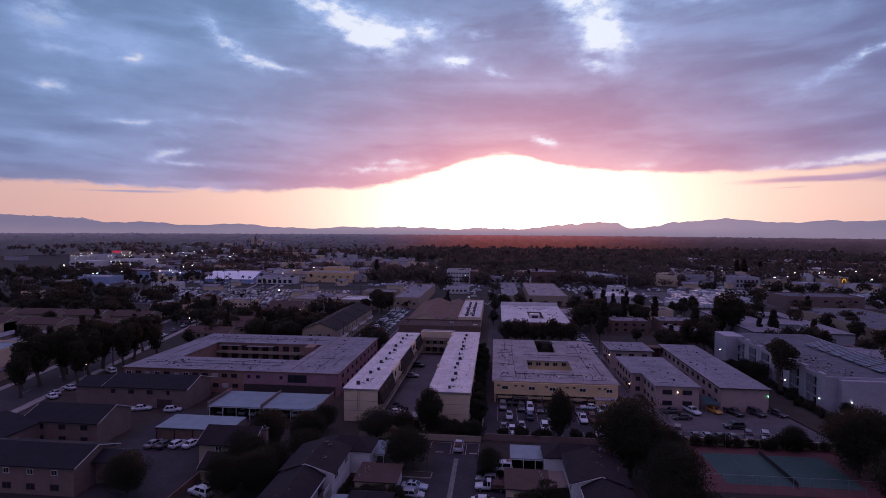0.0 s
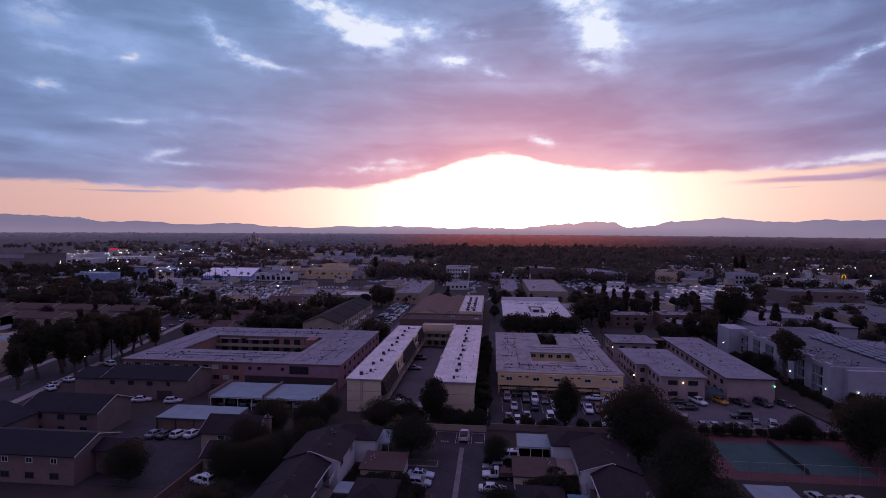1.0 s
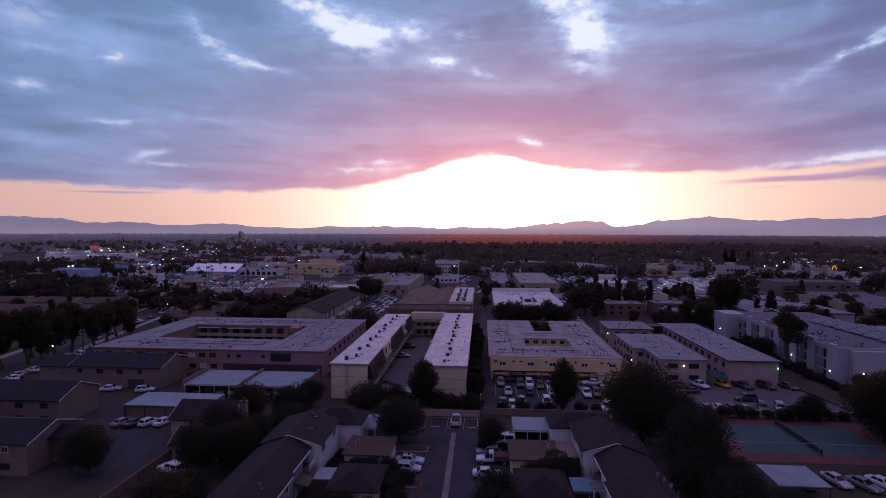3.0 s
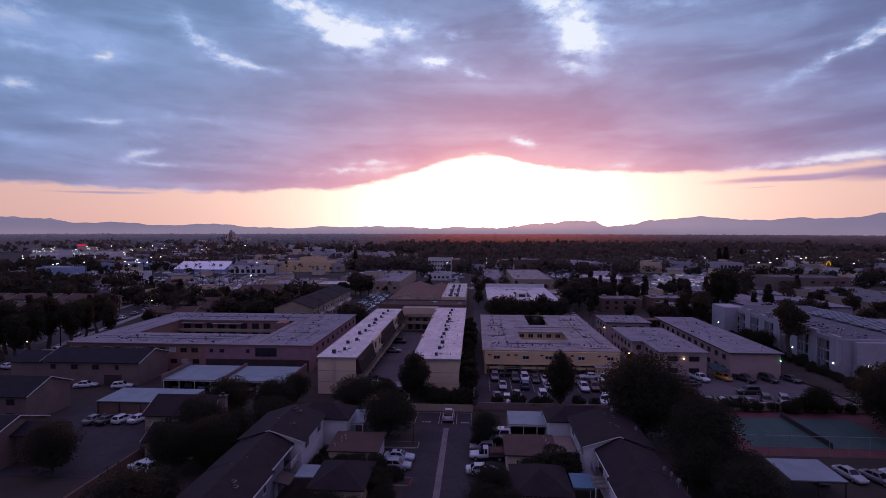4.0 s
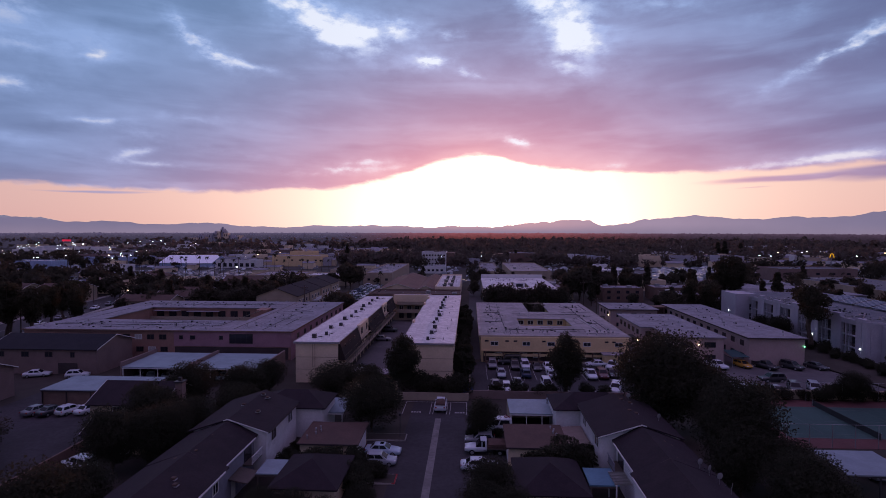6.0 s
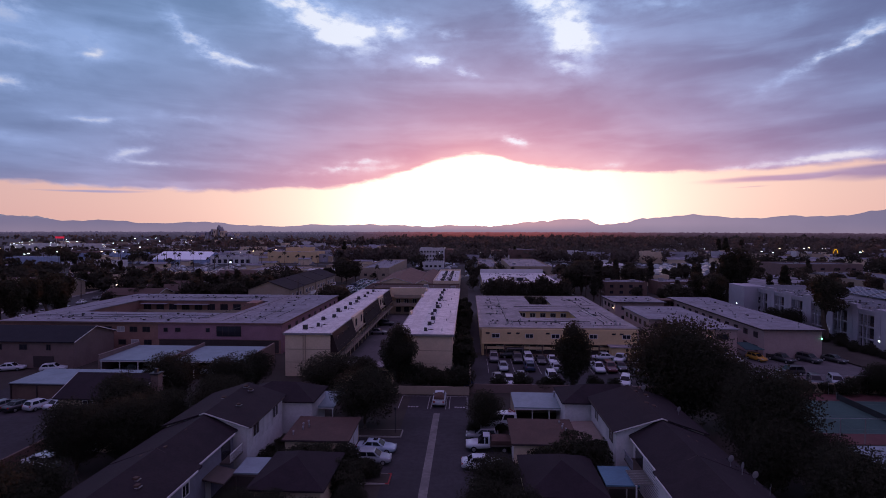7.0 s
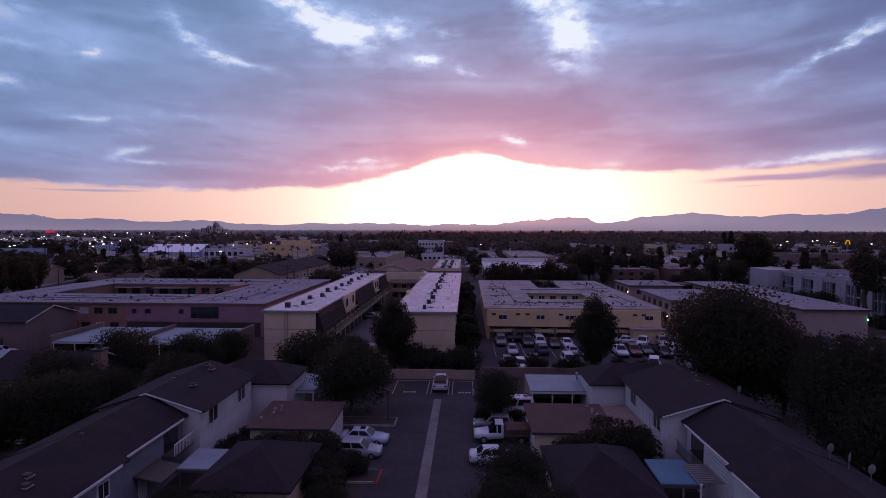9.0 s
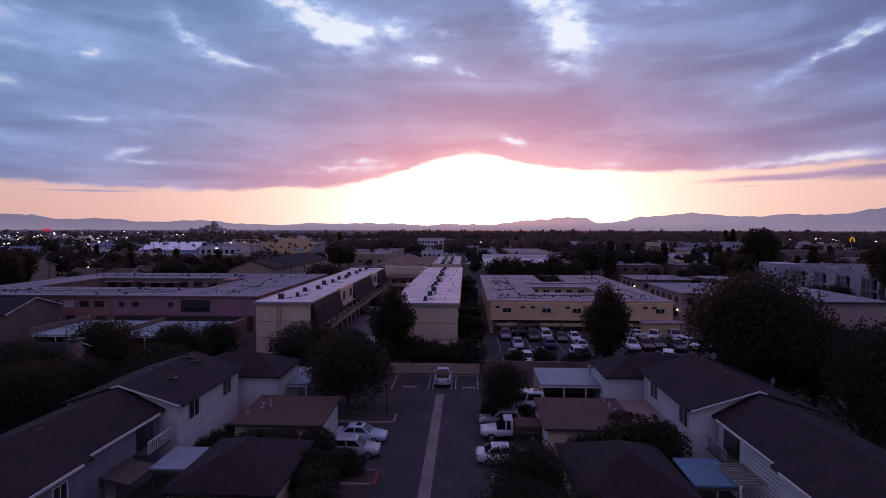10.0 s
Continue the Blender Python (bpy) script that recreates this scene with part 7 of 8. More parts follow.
low_block("long white two-storey motel block", 69.0, 91.0, 484, 498, 8.4, WHITEWALL, ROOF_PALE, rows=((5.8, 6, 1.5, 1.6), (2.4, 6, 1.5, 1.6)))
low_block("white two-storey commercial building with a blue-grey roof", 92.0, 111.0, 463, 492, 8.0, GREYWALL, ROOF_METAL, rows=((5.5, 5, 1.6, 1.4), (2.4, 5, 1.6, 1.4)))
low_block("low white flat-roofed shop", 84.0, 95.0, 404, 414, 4.6, WHITEWALL, ROOF_WHITE, rows=((2.4, 3, 1.8, 1.6),))
low_block("pale flat-roofed school block", 72.0, 92.0, 287, 300, 4.6, STUCCO, ROOF_PALE)
low_block("school hall with a white flat roof", 65.0, 87.0, 329, 356, 6.4, WHITEWALL, ROOF_WHITE)
low_block("low brown apartment row with a pale roof", 52.0, 68.5, 247, 258, 5.4, BROWNWALL, ROOF_PALE, rows=((4.0, 4, 1.4, 1.2), (1.6, 4, 1.4, 1.2)), group="brown apartment row", parapet=0.3)
low_block("low brown apartment row with a pale roof", 71.0, 84.0, 225, 238, 5.4, BROWNWALL, ROOF_PALE, rows=((4.0, 4, 1.4, 1.2), (1.6, 4, 1.4, 1.2)), group="brown apartment row", parapet=0.3)
low_block("low brown apartment row with a pale roof", 74.0, 92.0, 250, 262, 5.4, BROWNWALL, ROOF_PALE, rows=((4.0, 4, 1.4, 1.2), (1.6, 4, 1.4, 1.2)), group="brown apartment row", parapet=0.3)
pk = low_block("pinkish apartment block with a pale roof", 117.5, 136, 163, 197, 6.4, BEIGE, ROOF_PALE, parapet=0.3)
window_row(pk, "W", 117.48, 164, 196, 8, 4.6, 1.5, 1.1, 1, DARK_TRIM_AND_SHADE)
flat_building("courtyard_building", "pale low apartments with two open courts", "building", 104, 142, 226, 284, 5.6, GREYWALL, ROOF_PALE, courts=[(117, 132, 234, 247), (121, 136, 261, 271)], trim=DARK_TRIM_AND_SHADE)
low_block("pale low apartments with a flat roof", 156, 190, 236, 300, 6.0, TANWALL, ROOF_DARK, parapet=0.4)
low_block("long grey block-walled store with small windows", 176, 220, 342, 366, 6.8, BEIGE, ROOF_DARK, rows=((4.6, 5, 2.2, 1.2),))
low_block("grey office with tall windows", 193, 212, 453, 470, 9.0, GREYWALL, ROOF_PALE, rows=((6.4, 6, 1.6, 2.2), (2.8, 6, 1.6, 2.2)))
low_block("brown shop with a lit front", 166, 184, 490, 506, 6.4, BROWNWALL, ROOF_PALE, rows=((3.0, 5, 2.0, 1.8),))
for a_, b_, c_, d_, e_ in ((250, 292, 765, 800, 8.5), (296, 330, 772, 800, 7.5), (366, 398, 732, 770, 9.0), (402, 434, 740, 770, 8.0), (326, 384, 598, 624, 7.5), (246, 282, 610, 640, 7.0)):
    low_block("long pale warehouse beyond the vehicle lots", a_, b_, c_, d_, e_, WHITEWALL, ROOF_WHITE, group="pale warehouses")
# white walls under blue light, the light put into the base colour
BLUE_LIT_WALL = mat("blue_lit_white_wall", (0.34, 0.43, 0.62), 0.8)
gable_house("marquee_hall", "long hall under a bright white pitched roof", "hall", -247, -205, 431, 462, 3.6, 9.0, "x", BLUE_LIT_WALL, mat("white_roof_membrane", (0.86, 0.88, 0.92), 0.6, (0.78, 0.80, 0.84), 0.1, 0.4, 1.0, 0.1))
low_block("blue-lit white car showroom with a flat roof", -321, -272, 448, 470, 6.5, BLUE_LIT_WALL, ROOF_WHITE, rows=((2.8, 8, 3.4, 2.4),))
low_block("blue-lit white car showroom with a flat roof", -358, -316, 407, 424, 5.4, BLUE_LIT_WALL, ROOF_WHITE)
low_block("lit white car showroom of two storeys", -466, -436, 540, 562, 9.0, WHITEWALL, ROOF_WHITE, rows=((6.6, 5, 4.0, 2.0), (2.8, 5, 4.0, 2.4)))
low_block("lit white car showroom of two storeys", -424, -384, 548, 572, 11.0, WHITEWALL, ROOF_WHITE, rows=((8.2, 7, 4.0, 2.0), (4.0, 7, 4.0, 2.4)))
low_block("long low store with a pale front", -262, -222, 448, 464, 6.0, GREYWALL, ROOF_PALE)
low_block("row of garages with white piers", -200, -168, 428, 442, 5.4, WHITEWALL, ROOF_PALE, rows=((2.4, 7, 2.6, 2.8),))
low_block("ochre building with few windows", -164, -124, 450, 474, 8.0, STUCCO_C, ROOF_GREY, rows=((5.0, 6, 1.6, 1.2),))
low_block("ochre building with few windows", -158, -138, 476, 494, 10.5, STUCCO_C, ROOF_GREY)
low_block("pale two-storey apartment house with white galleries", -179, -162, 260, 273, 6.0, STUCCO, TANROOF, rows=((4.2, 5, 1.4, 1.1), (1.6, 5, 1.4, 1.1)), parapet=0.2)
low_block("low pale office strip beside the car lot", -156, -141, 297, 306, 3.6, STUCCO, ROOF_PALE, rows=((2.0, 5, 1.4, 1.0),))
gable_house("house", "tall tan gabled house beside the car lot", "house", -176, -161, 287, 300, 5.4, 8.0, "y", TANWALL, TANROOF)
low_block("low tan store beside the avenue", -120, -92, 300, 330, 5.0, TANWALL, ROOF_GREY, rows=((2.4, 5, 1.6, 1.2),))
low_block("low white workshop beside the lot", -91, -67, 300, 322, 5.0, TANWALL, ROOF_WHITE)
low_block("low white workshop beside the lot", -88, -66, 345, 362, 4.6, TANWALL, ROOF_PALE)
low_block("long mobile home park office", -232, -208, 190, 214, 4.5, STUCCO, ROOF_PALE)
low_block("pale apartment block with lit windows", -182, -150.5, 136, 160, 8.0, STUCCO, ROOF_METAL, rows=((5.6, 7, 1.5, 1.2), (2.6, 7, 1.5, 1.2)))
for r_ in range(4):
    for i in range(5):
        yy = 128 + i * 22
        cp = plain_block("long pale carport roof in a row", -3.0, 3.0, -9.5, 9.5, 3.0, TANWALL, ROOF_PALE, group="rows of pale carports", parapet=0.15)
        cp.matrix_basis = pose(-119.5 - (yy - 117) * 0.2 - 25 - r_ * 12, yy, 0, 0, 0, 11.3)
for i in range(7):
    hh = gable_house("house", "tan apartment house with a low hipped roof", "house", -122 + (i % 2) * 5, -104 + (i % 2) * 5, 198 + i * 13, 207 + i * 13, 5.4, 7.0, "x", TANWALL, TANROOF, group="tan apartment houses along the street")
    window_row(hh, "S", 198 + i * 13 - 0.02, -121 + (i % 2) * 5, -105 + (i % 2) * 5, 5, 4.0, 1.4, 1.1, 1, DARK_TRIM_AND_SHADE)
for i in range(8):
    hh = gable_house("house", "tan apartment house with a low pitched roof", "house", -250 + (i % 4) * 24, -232 + (i % 4) * 24, 206 + (i // 4) * 24, 217 + (i // 4) * 24, 5.4, 7.2, "x", TANWALL, TANROOF, group="tan apartment houses off the street")

def house_field(name, label, areas, wall, roof):
    a, b_ = Shape(), Shape()
    for x0, x1, y0, y1, count, size in areas:
        for i in range(count):
            x, y = rng.uniform(x0, x1), rng.uniform(y0, y1)
            w_, d_, q = size * rng.uniform(0.8, 1.6), size * rng.uniform(0.6, 1.0), rng.uniform(3.2, 6.0)
            a.box(x, x + w_, y, y + d_, 0, q)
            m_ = y + d_ / 2
            r_ = q + d_ * 0.18
            b_.face((x - 0.5, y - 0.5, q), (x + w_ + 0.5, y - 0.5, q), (x + w_ + 0.5, m_, r_), (x - 0.5, m_, r_))
            b_.face((x + w_ + 0.5, y + d_ + 0.5, q), (x - 0.5, y + d_ + 0.5, q), (x - 0.5, m_, r_), (x + w_ + 0.5, m_, r_))
    ob = solid(name, a, wall, label, "houses", kind="stuff")
    tagged(part("roofs", b_, roof, ob), kind="stuff")


house_field("distant_houses", "distant pale houses scattered among the trees", [(-60, 300, 560, 1000, 60, 12), (-900, -250, 1000, 2000, 150, 22), (250, 900, 1000, 1300, 24, 20), (-2200, -500, 2000, 3200, 90, 34)], WHITEWALL, ROOF_PALE)
house_field("distant_houses", "distant small pale buildings between the lots", [(-420, -110, 440, 760, 150, 9), (140, 560, 430, 760, 190, 9), (-300, -60, 300, 440, 12, 8)], STUCCO, ROOF_PALE)
house_field("distant_houses", "distant tan houses scattered among the trees", [(-120, 420, 500, 1000, 90, 12), (-900, -250, 1000, 1800, 110, 20)], TANWALL, REDROOF)

# tall mill-like cluster far off
m = thing("industrial_tower", "cluster of tall pale silos and square towers", "building")
for i, (x0, w_, hgt) in enumerate(((-402, 26, 15), (-376, 9, 20), (-367, 9, 21), (-358, 12, 17), (-346, 10, 24), (-336, 13, 26), (-323, 9, 29), (-316, 8, 35), (-309, 6, 31), (-303, 12, 26), (-291, 9, 22), (-282, 16, 17), (-268, 10, 20), (-258, 18, 14))):
    y0, x0, w_, hgt = 1095 + (i * 5) % 9, -585 + (x0 + 402) * 0.76, w_ * 0.76, hgt * 0.93
    part("tower", Shape().box(x0, x0 + w_ - 0.4, y0, y0 + 14, 0, hgt), GREYWALL if i % 3 else STUCCO, m)
    if i % 2:
        part("penthouse", Shape().box(x0 + w_ * 0.25, x0 + w_ * 0.6, y0 + 2, y0 + 8, hgt, hgt + 3.2), GREYWALL, m)
    for q in range(int(w_ / 4)):
        part("dark_opening", Shape().box(x0 + 1.2 + q * 4, x0 + 3.0 + q * 4, y0 - 0.08, y0 + 0.1, hgt - 7.5, hgt - 3.0), DARK_TRIM_AND_SHADE, m)
low_block("large white hall on the way to the towers", -361, -341, 658, 674, 11.0, WHITEWALL, ROOF_WHITE)

# scattered low commercial roofs of the plain
walls_ = [STUCCO, GREYWALL, TANWALL, WHITEWALL, BEIGE]
roofs_ = [ROOF_PALE, ROOF_WHITE, ROOF_GREY, ROOF_METAL]
for x0, x1, y0, y1, c in ((-420, -130, 440, 640, 46), (-700, -250, 650, 1100, 60), (-1300, -300, 1100, 1900, 28), (130, 420, 440, 640, 46), (300, 800, 640, 1000, 46), (-150, 120, 470, 700, 16), (-420, -250, 290, 430, 7), (270, 420, 220, 420, 16), (60, 330, 440, 560, 14), (0, 700, 1100, 1900, 12)):
    for i in range(c):
        f = max(0.62, (y0 + 100) / 900)
        x, y, w_, d_ = rng.uniform(x0, x1), rng.uniform(y0, y1), rng.uniform(14, 42) * f, rng.uniform(10, 26) * f
        low_block("distant low flat-roofed commercial building", x, x + w_, y, y + d_, rng.uniform(4.5, 8.5), walls_[int(rng.integers(0, 5))], roofs_[int(rng.integers(0, 4))], group="distant low buildings",
                  rows=((2.6, int(w_ / 7), 3.0, 1.6),) if y < 430 else ())


# ---- lamps, poles, signs ----
def street_lamp(x, y, hgt, material, arm=1.6, size=0.28):
    l = thing("street_lamp", "tall lit street lamp on a thin pole", "street lamp", "street lamps", at=pose(x, y, 0))
    part("pole", Shape().cyl(0, 0, 0, hgt, 0.10, 0.06, 6), METAL, l)
    part("arm", Shape().tube([(0, 0, hgt - 0.1), (arm, 0, hgt + 0.25)], [0.05, 0.04], 5), METAL, l)
    part("lamp_head", Shape().box(arm - size, arm + size, -size, size, hgt - 0.1, hgt + 0.3), material, l, "glowing lamp head")


for i in range(56):
    far_ = rng.uniform(400, 720)
    street_lamp(-far_ * rng.uniform(0.60, 0.88), far_, rng.uniform(7, 12), LAMP_WHITE if i % 5 else LAMP_WARM, 1.2, rng.uniform(0.16, 0.36))
for i in range(14):
    street_lamp(rng.uniform(-520, -300), rng.uniform(600, 720), rng.uniform(12, 16), LAMP_WHITE, 1.2, 0.42)
for x, y in ((-142, 150), (-147, 175), (-152, 200), (-123, 148), (-127, 168), (-140, 230), (-138, 128), (-100, 262)):
    street_lamp(x, y, 5.0, LAMP_WARM, 0.8, 0.11)
for i in range(16):
    street_lamp(rng.uniform(200, 400), rng.uniform(430, 560), rng.uniform(8, 12), LAMP_WHITE if i % 3 else LAMP_WARM, 1.2, rng.uniform(0.3, 0.5))
for i in range(12):
    street_lamp(rng.uniform(-190, 60), rng.uniform(420, 560), rng.uniform(7, 10), LAMP_WARM if i % 2 else LAMP_WHITE, 1.2, 0.28)
street_lamp(-132, 310, 9, LAMP_WHITE, 1.4, 0.4)


def utility_pole(x, y, hgt=11):
    p = thing("utility_pole", "dark wooden utility pole with a crossarm", "utility pole", "utility poles", at=pose(x, y, 0))
    part("pole", Shape().cyl(0, 0, 0, hgt, 0.17, 0.11, 7), POLE_WOOD, p)
    part("crossarm", Shape().box(-1.2, 1.2, -0.06, 0.06, hgt - 0.9, hgt - 0.75), POLE_WOOD, p)
    for sx in (-1.0, -0.4, 0.4, 1.0):
        part("insulator", Shape().cyl(sx, 0, hgt - 0.75, hgt - 0.5, 0.05, sides=6), METAL, p)


for x, y, q in ((-126.5, 120, 12), (-126.8, 165, 12), (-127, 215, 12), (-127, 265, 12), (38.8, 222, 11), (38.6, 250, 11), (38.4, 285, 11), (-60.8, 208, 10), (2.4, 332, 11), (36.0, 190, 9)):
    utility_pole(x, y, q)
s = thing("roadside_sign", "glowing red sign board on posts far off", "sign")
part("board", Shape().box(-461, -451, 600, 600.6, 16.5, 18.6), SIGN_RED, s, "glowing red board")
part("post", Shape().box(-460, -459.4, 600.1, 600.5, 0, 16.5).box(-452, -451.4, 600.1, 600.5, 0, 16.5), METAL, s)
s = thing("roadside_sign", "yellow glowing arch shape on a tall pole", "sign")
arch = Shape()
arch.tube([(1.3 * math.cos(a), 0, 2.6 * math.sin(a)) for a in [math.pi * i / 10 for i in range(11)]], [0.22] * 11, 6)
part("arch", arch, SIGN_YELLOW, s, "glowing yellow arch")
part("backing", Shape().box(-2.1, 2.1, 0.3, 0.5, -0.6, 3.2), BROWNWALL, s)
part("post", Shape().box(-0.15, 0.15, 0.3, 0.6, -12.5, -0.6), METAL, s)
s.matrix_basis = pose(241, 396, 11.5)

# ---- parked cars ----
for kind, col, x, y, turn in (("sedan", "pale blue", -14.1, 92.9, -92), ("hatchback", "silver", -14.0, 89.9, -90), ("sedan", "white", -1.6, 89.1, -88), ("hatchback", "grey", -1.4, 97.2, 88)):
    car(kind, col, x, y, turn, "beside the drive")
end_truck = car("pickup", "white", -7.55, 111.4, 0, "nosed to the wall at the drive's end")
part("load", Shape().loft([[(-.78, -2.5, 1.06), (.78, -2.5, 1.06), (.78, -.8, 1.06), (-.78, -.8, 1.06)], [(-.72, -2.4, 1.55), (.76, -2.45, 1.45), (.7, -.85, 1.7), (-.74, -.85, 1.6)], [(-.3, -2.0, 1.75), (.35, -2.1, 1.8), (.4, -1.1, 1.95), (-.35, -1.0, 1.85)]]), LOAD, end_truck, "dark brown load heaped in the bed")
car("van", "white", 0.9, 101.6, 92, "behind a small tree by the carport")


def stake_truck(x, y, turn):
    t_ = thing("flatbed_truck", "white flatbed truck with a rust-brown stake bed and load", "truck", at=pose(x, y, 0.012, 0, 0, turn))
    part("body", Shape().loft([ring(w, zb, zt, yy) for yy, w, zb, zt in ((-.2, .92, .5, 1.15), (.9, .95, .42, 1.15), (1.5, .94, .42, 1.12), (2.3, .88, .46, 1.0), (2.55, .74, .5, .86))]), PAINTS["white"], t_, soft=True)
    part("cab_glass", Shape().hexa([(-.86, -.15, 1.1), (.86, -.15, 1.1), (.86, 1.15, 1.1), (-.86, 1.15, 1.1), (-.68, -.1, 1.85), (.68, -.1, 1.85), (.68, .45, 1.85), (-.68, .45, 1.85)]), CAR_GLASS, t_)
    part("cab", Shape().box(-.88, .88, -.3, -.08, .6, 1.88).box(-.72, .72, -.25, .5, 1.83, 1.93).box(-.9, -.8, .25, .38, 1.1, 1.8).box(.8, .9, .25, .38, 1.1, 1.8), PAINTS["white"], t_)
    part("flatbed", Shape().box(-1.1, 1.1, -3.1, -.35, .85, 1.0), WOOD, t_)
    st = Shape()
    for i in range(5):
        for sx in (-1.08, 1.02):
            st.box(sx, sx + .06, -3.05 + i * .64, -2.97 + i * .64, 1.0, 1.6)
    st.box(-1.1, -1.04, -3.1, -.4, 1.2, 1.3).box(-1.1, -1.04, -3.1, -.4, 1.42, 1.52).box(1.04, 1.1, -3.1, -.4, 1.2, 1.3).box(1.04, 1.1, -3.1, -.4, 1.42, 1.52)
    part("stake_side", st, LOAD, t_)
    part("load", Shape().loft([[(-1, -3, 1.0), (1, -3, 1.0), (1, -.45, 1.0), (-1, -.45, 1.0)], [(-.9, -2.8, 1.5), (.8, -2.9, 1.55), (.9, -.6, 1.6), (-.9, -.5, 1.45)], [(-.3, -2.2, 1.72), (.4, -2.3, 1.75), (.4, -1.2, 1.8), (-.4, -1, 1.7)]]), LOAD, t_, "rust-brown load")
    for sx in (-1, 1):
        for yy in (1.6, -2.0):
            xx = sx * .84
            ty = part("wheel", Shape().tube([(xx - .12, yy, .38), (xx + .12, yy, .38)], [.38, .38], 16), RUBBER, t_)
            part("rim", Shape().tube([(xx + sx * .11, yy, .38), (xx + sx * .135, yy, .38)], [.23, .2], 12), RIM, ty)
        part("headlight", Shape().box(sx * .66 - .14, sx * .66 + .14, 2.36, 2.56, .78, .94), HEAD, t_)


stake_truck(-0.9, 94.0, 90)
G = "cars in the asphalt lot"
for kind, col, x, y, turn in (
        ("suv", "grey", 2.0, 138.0, 180), ("sedan", "silver", 3.5, 131.4, 180), ("suv", "black", 6.7, 137.4, 180), ("suv", "white", 8.9, 137.5, 180), ("suv", "blue", 8.4, 131.4, 0), ("sedan", "black", 11.3, 136.9, 180),
        ("sedan", "white", 13.6, 136.9, 180), ("sedan", "silver", 13.4, 131.3, 0), ("pickup", "white", 21.2, 131.0, 180), ("suv", "red", 23.5, 131.3, 180), ("sedan", "black", 25.8, 132.6, 180), ("sedan", "white", 24.3, 140.0, 90),
        ("pickup", "white", 27.4, 138.4, 150), ("suv", "silver", 30.9, 138.8, 180), ("pickup", "black", 28.2, 130.8, 180), ("suv", "white", 30.6, 132.0, 200), ("hatchback", "white", 3.9, 121.4, 180), ("suv", "white", 11.5, 124.0, 180),
        ("sedan", "silver", 6.2, 124.6, 180), ("suv", "white", 23.6, 121.9, 160), ("sedan", "black", 20.8, 136.8, 180), ("sedan", "grey", 2.0, 124.0, 0), ("sedan", "red", 33.0, 131.2, 180), ("sedan", "grey", 18.4, 137.0, 180), ("van", "black", 5.9, 141.0, 90)):
    car(kind, col, x, y, turn, "in the asphalt lot", G)
G = "cars in the pale lot"
for kind, col, x, y, turn in (
        ("sedan", "black", 45.6, 135.2, 95), ("sedan", "black", 44.6, 139.6, 90), ("pickup", "white", 49.8, 140.2, 200), ("hatchback", "yellow", 55.6, 141.2, 200), ("pickup", "black", 60.0, 140.4, 205), ("suv", "black", 65.4, 140.4, 205), ("sedan", "black", 70.6, 140.8, 205),
        ("suv", "black", 55.8, 130.3, 92), ("sedan", "red", 38.7, 126.4, 160), ("suv", "red", 41.4, 125.4, 160), ("sedan", "grey", 44.4, 122.6, 180), ("sedan", "silver", 47.0, 122.6, 180), ("suv", "black", 56.3, 124.0, 160), ("suv", "silver", 59.8, 124.0, 160), ("sedan", "red", 62.6, 123.6, 160),
        ("sedan", "black", 49.6, 122.6, 180), ("sedan", "grey", 52.4, 122.6, 180)):
    car(kind, col, x, y, turn, "in the pale lot", G)
for kind, col, x, y, turn in (("sedan", "white", 84.6, 134.6, 60), ("suv", "white", -121.5, 157.2, 60), ("sedan", "white", -120.5, 139.6, 70), ("sedan", "white", -119.0, 131.8, 60), ("sedan", "silver", -120.5, 134.6, 60), ("sedan", "white", -88.8, 125.6, -70), ("hatchback", "white", -80.5, 125.6, -70),
                              ("suv", "white", -50.4, 86.6, 70), ("hatchback", "white", -66.4, 105.6, -15), ("sedan", "black", -69.0, 105.2, -15), ("sedan", "grey", -71.4, 105.2, -15), ("sedan", "white", -63.6, 106.2, -15),
                              ("sedan", "grey", 53.4, 90.0, 200), ("sedan", "white", 56.4, 90.4, 200), ("sedan", "silver", 50.2, 91.0, 190), ("sedan", "grey", 45.0, 90.2, 180), ("suv", "red", -75.0, 99.0, 30)):
    car(kind, col, x, y, turn, "in a yard")
for i in range(10):
    car(["sedan", "suv", "hatchback"][i % 3], ["grey", "black", "silver", "white"][i % 4], -67.5 + i * 2.75, 126.5, 0, "under the long carport", "cars under the long carport", far=True)
car("sedan", "white", -24.6, 130.4, -80, "in the wing court", "cars in the wing court", far=True)
for i in range(2):
    car(["sedan", "suv"][i % 2], ["grey", "black", "grey"][i % 3], -26.0, 164 + i * 12.5, -90, "in the wing court", "cars in the wing court", far=True)


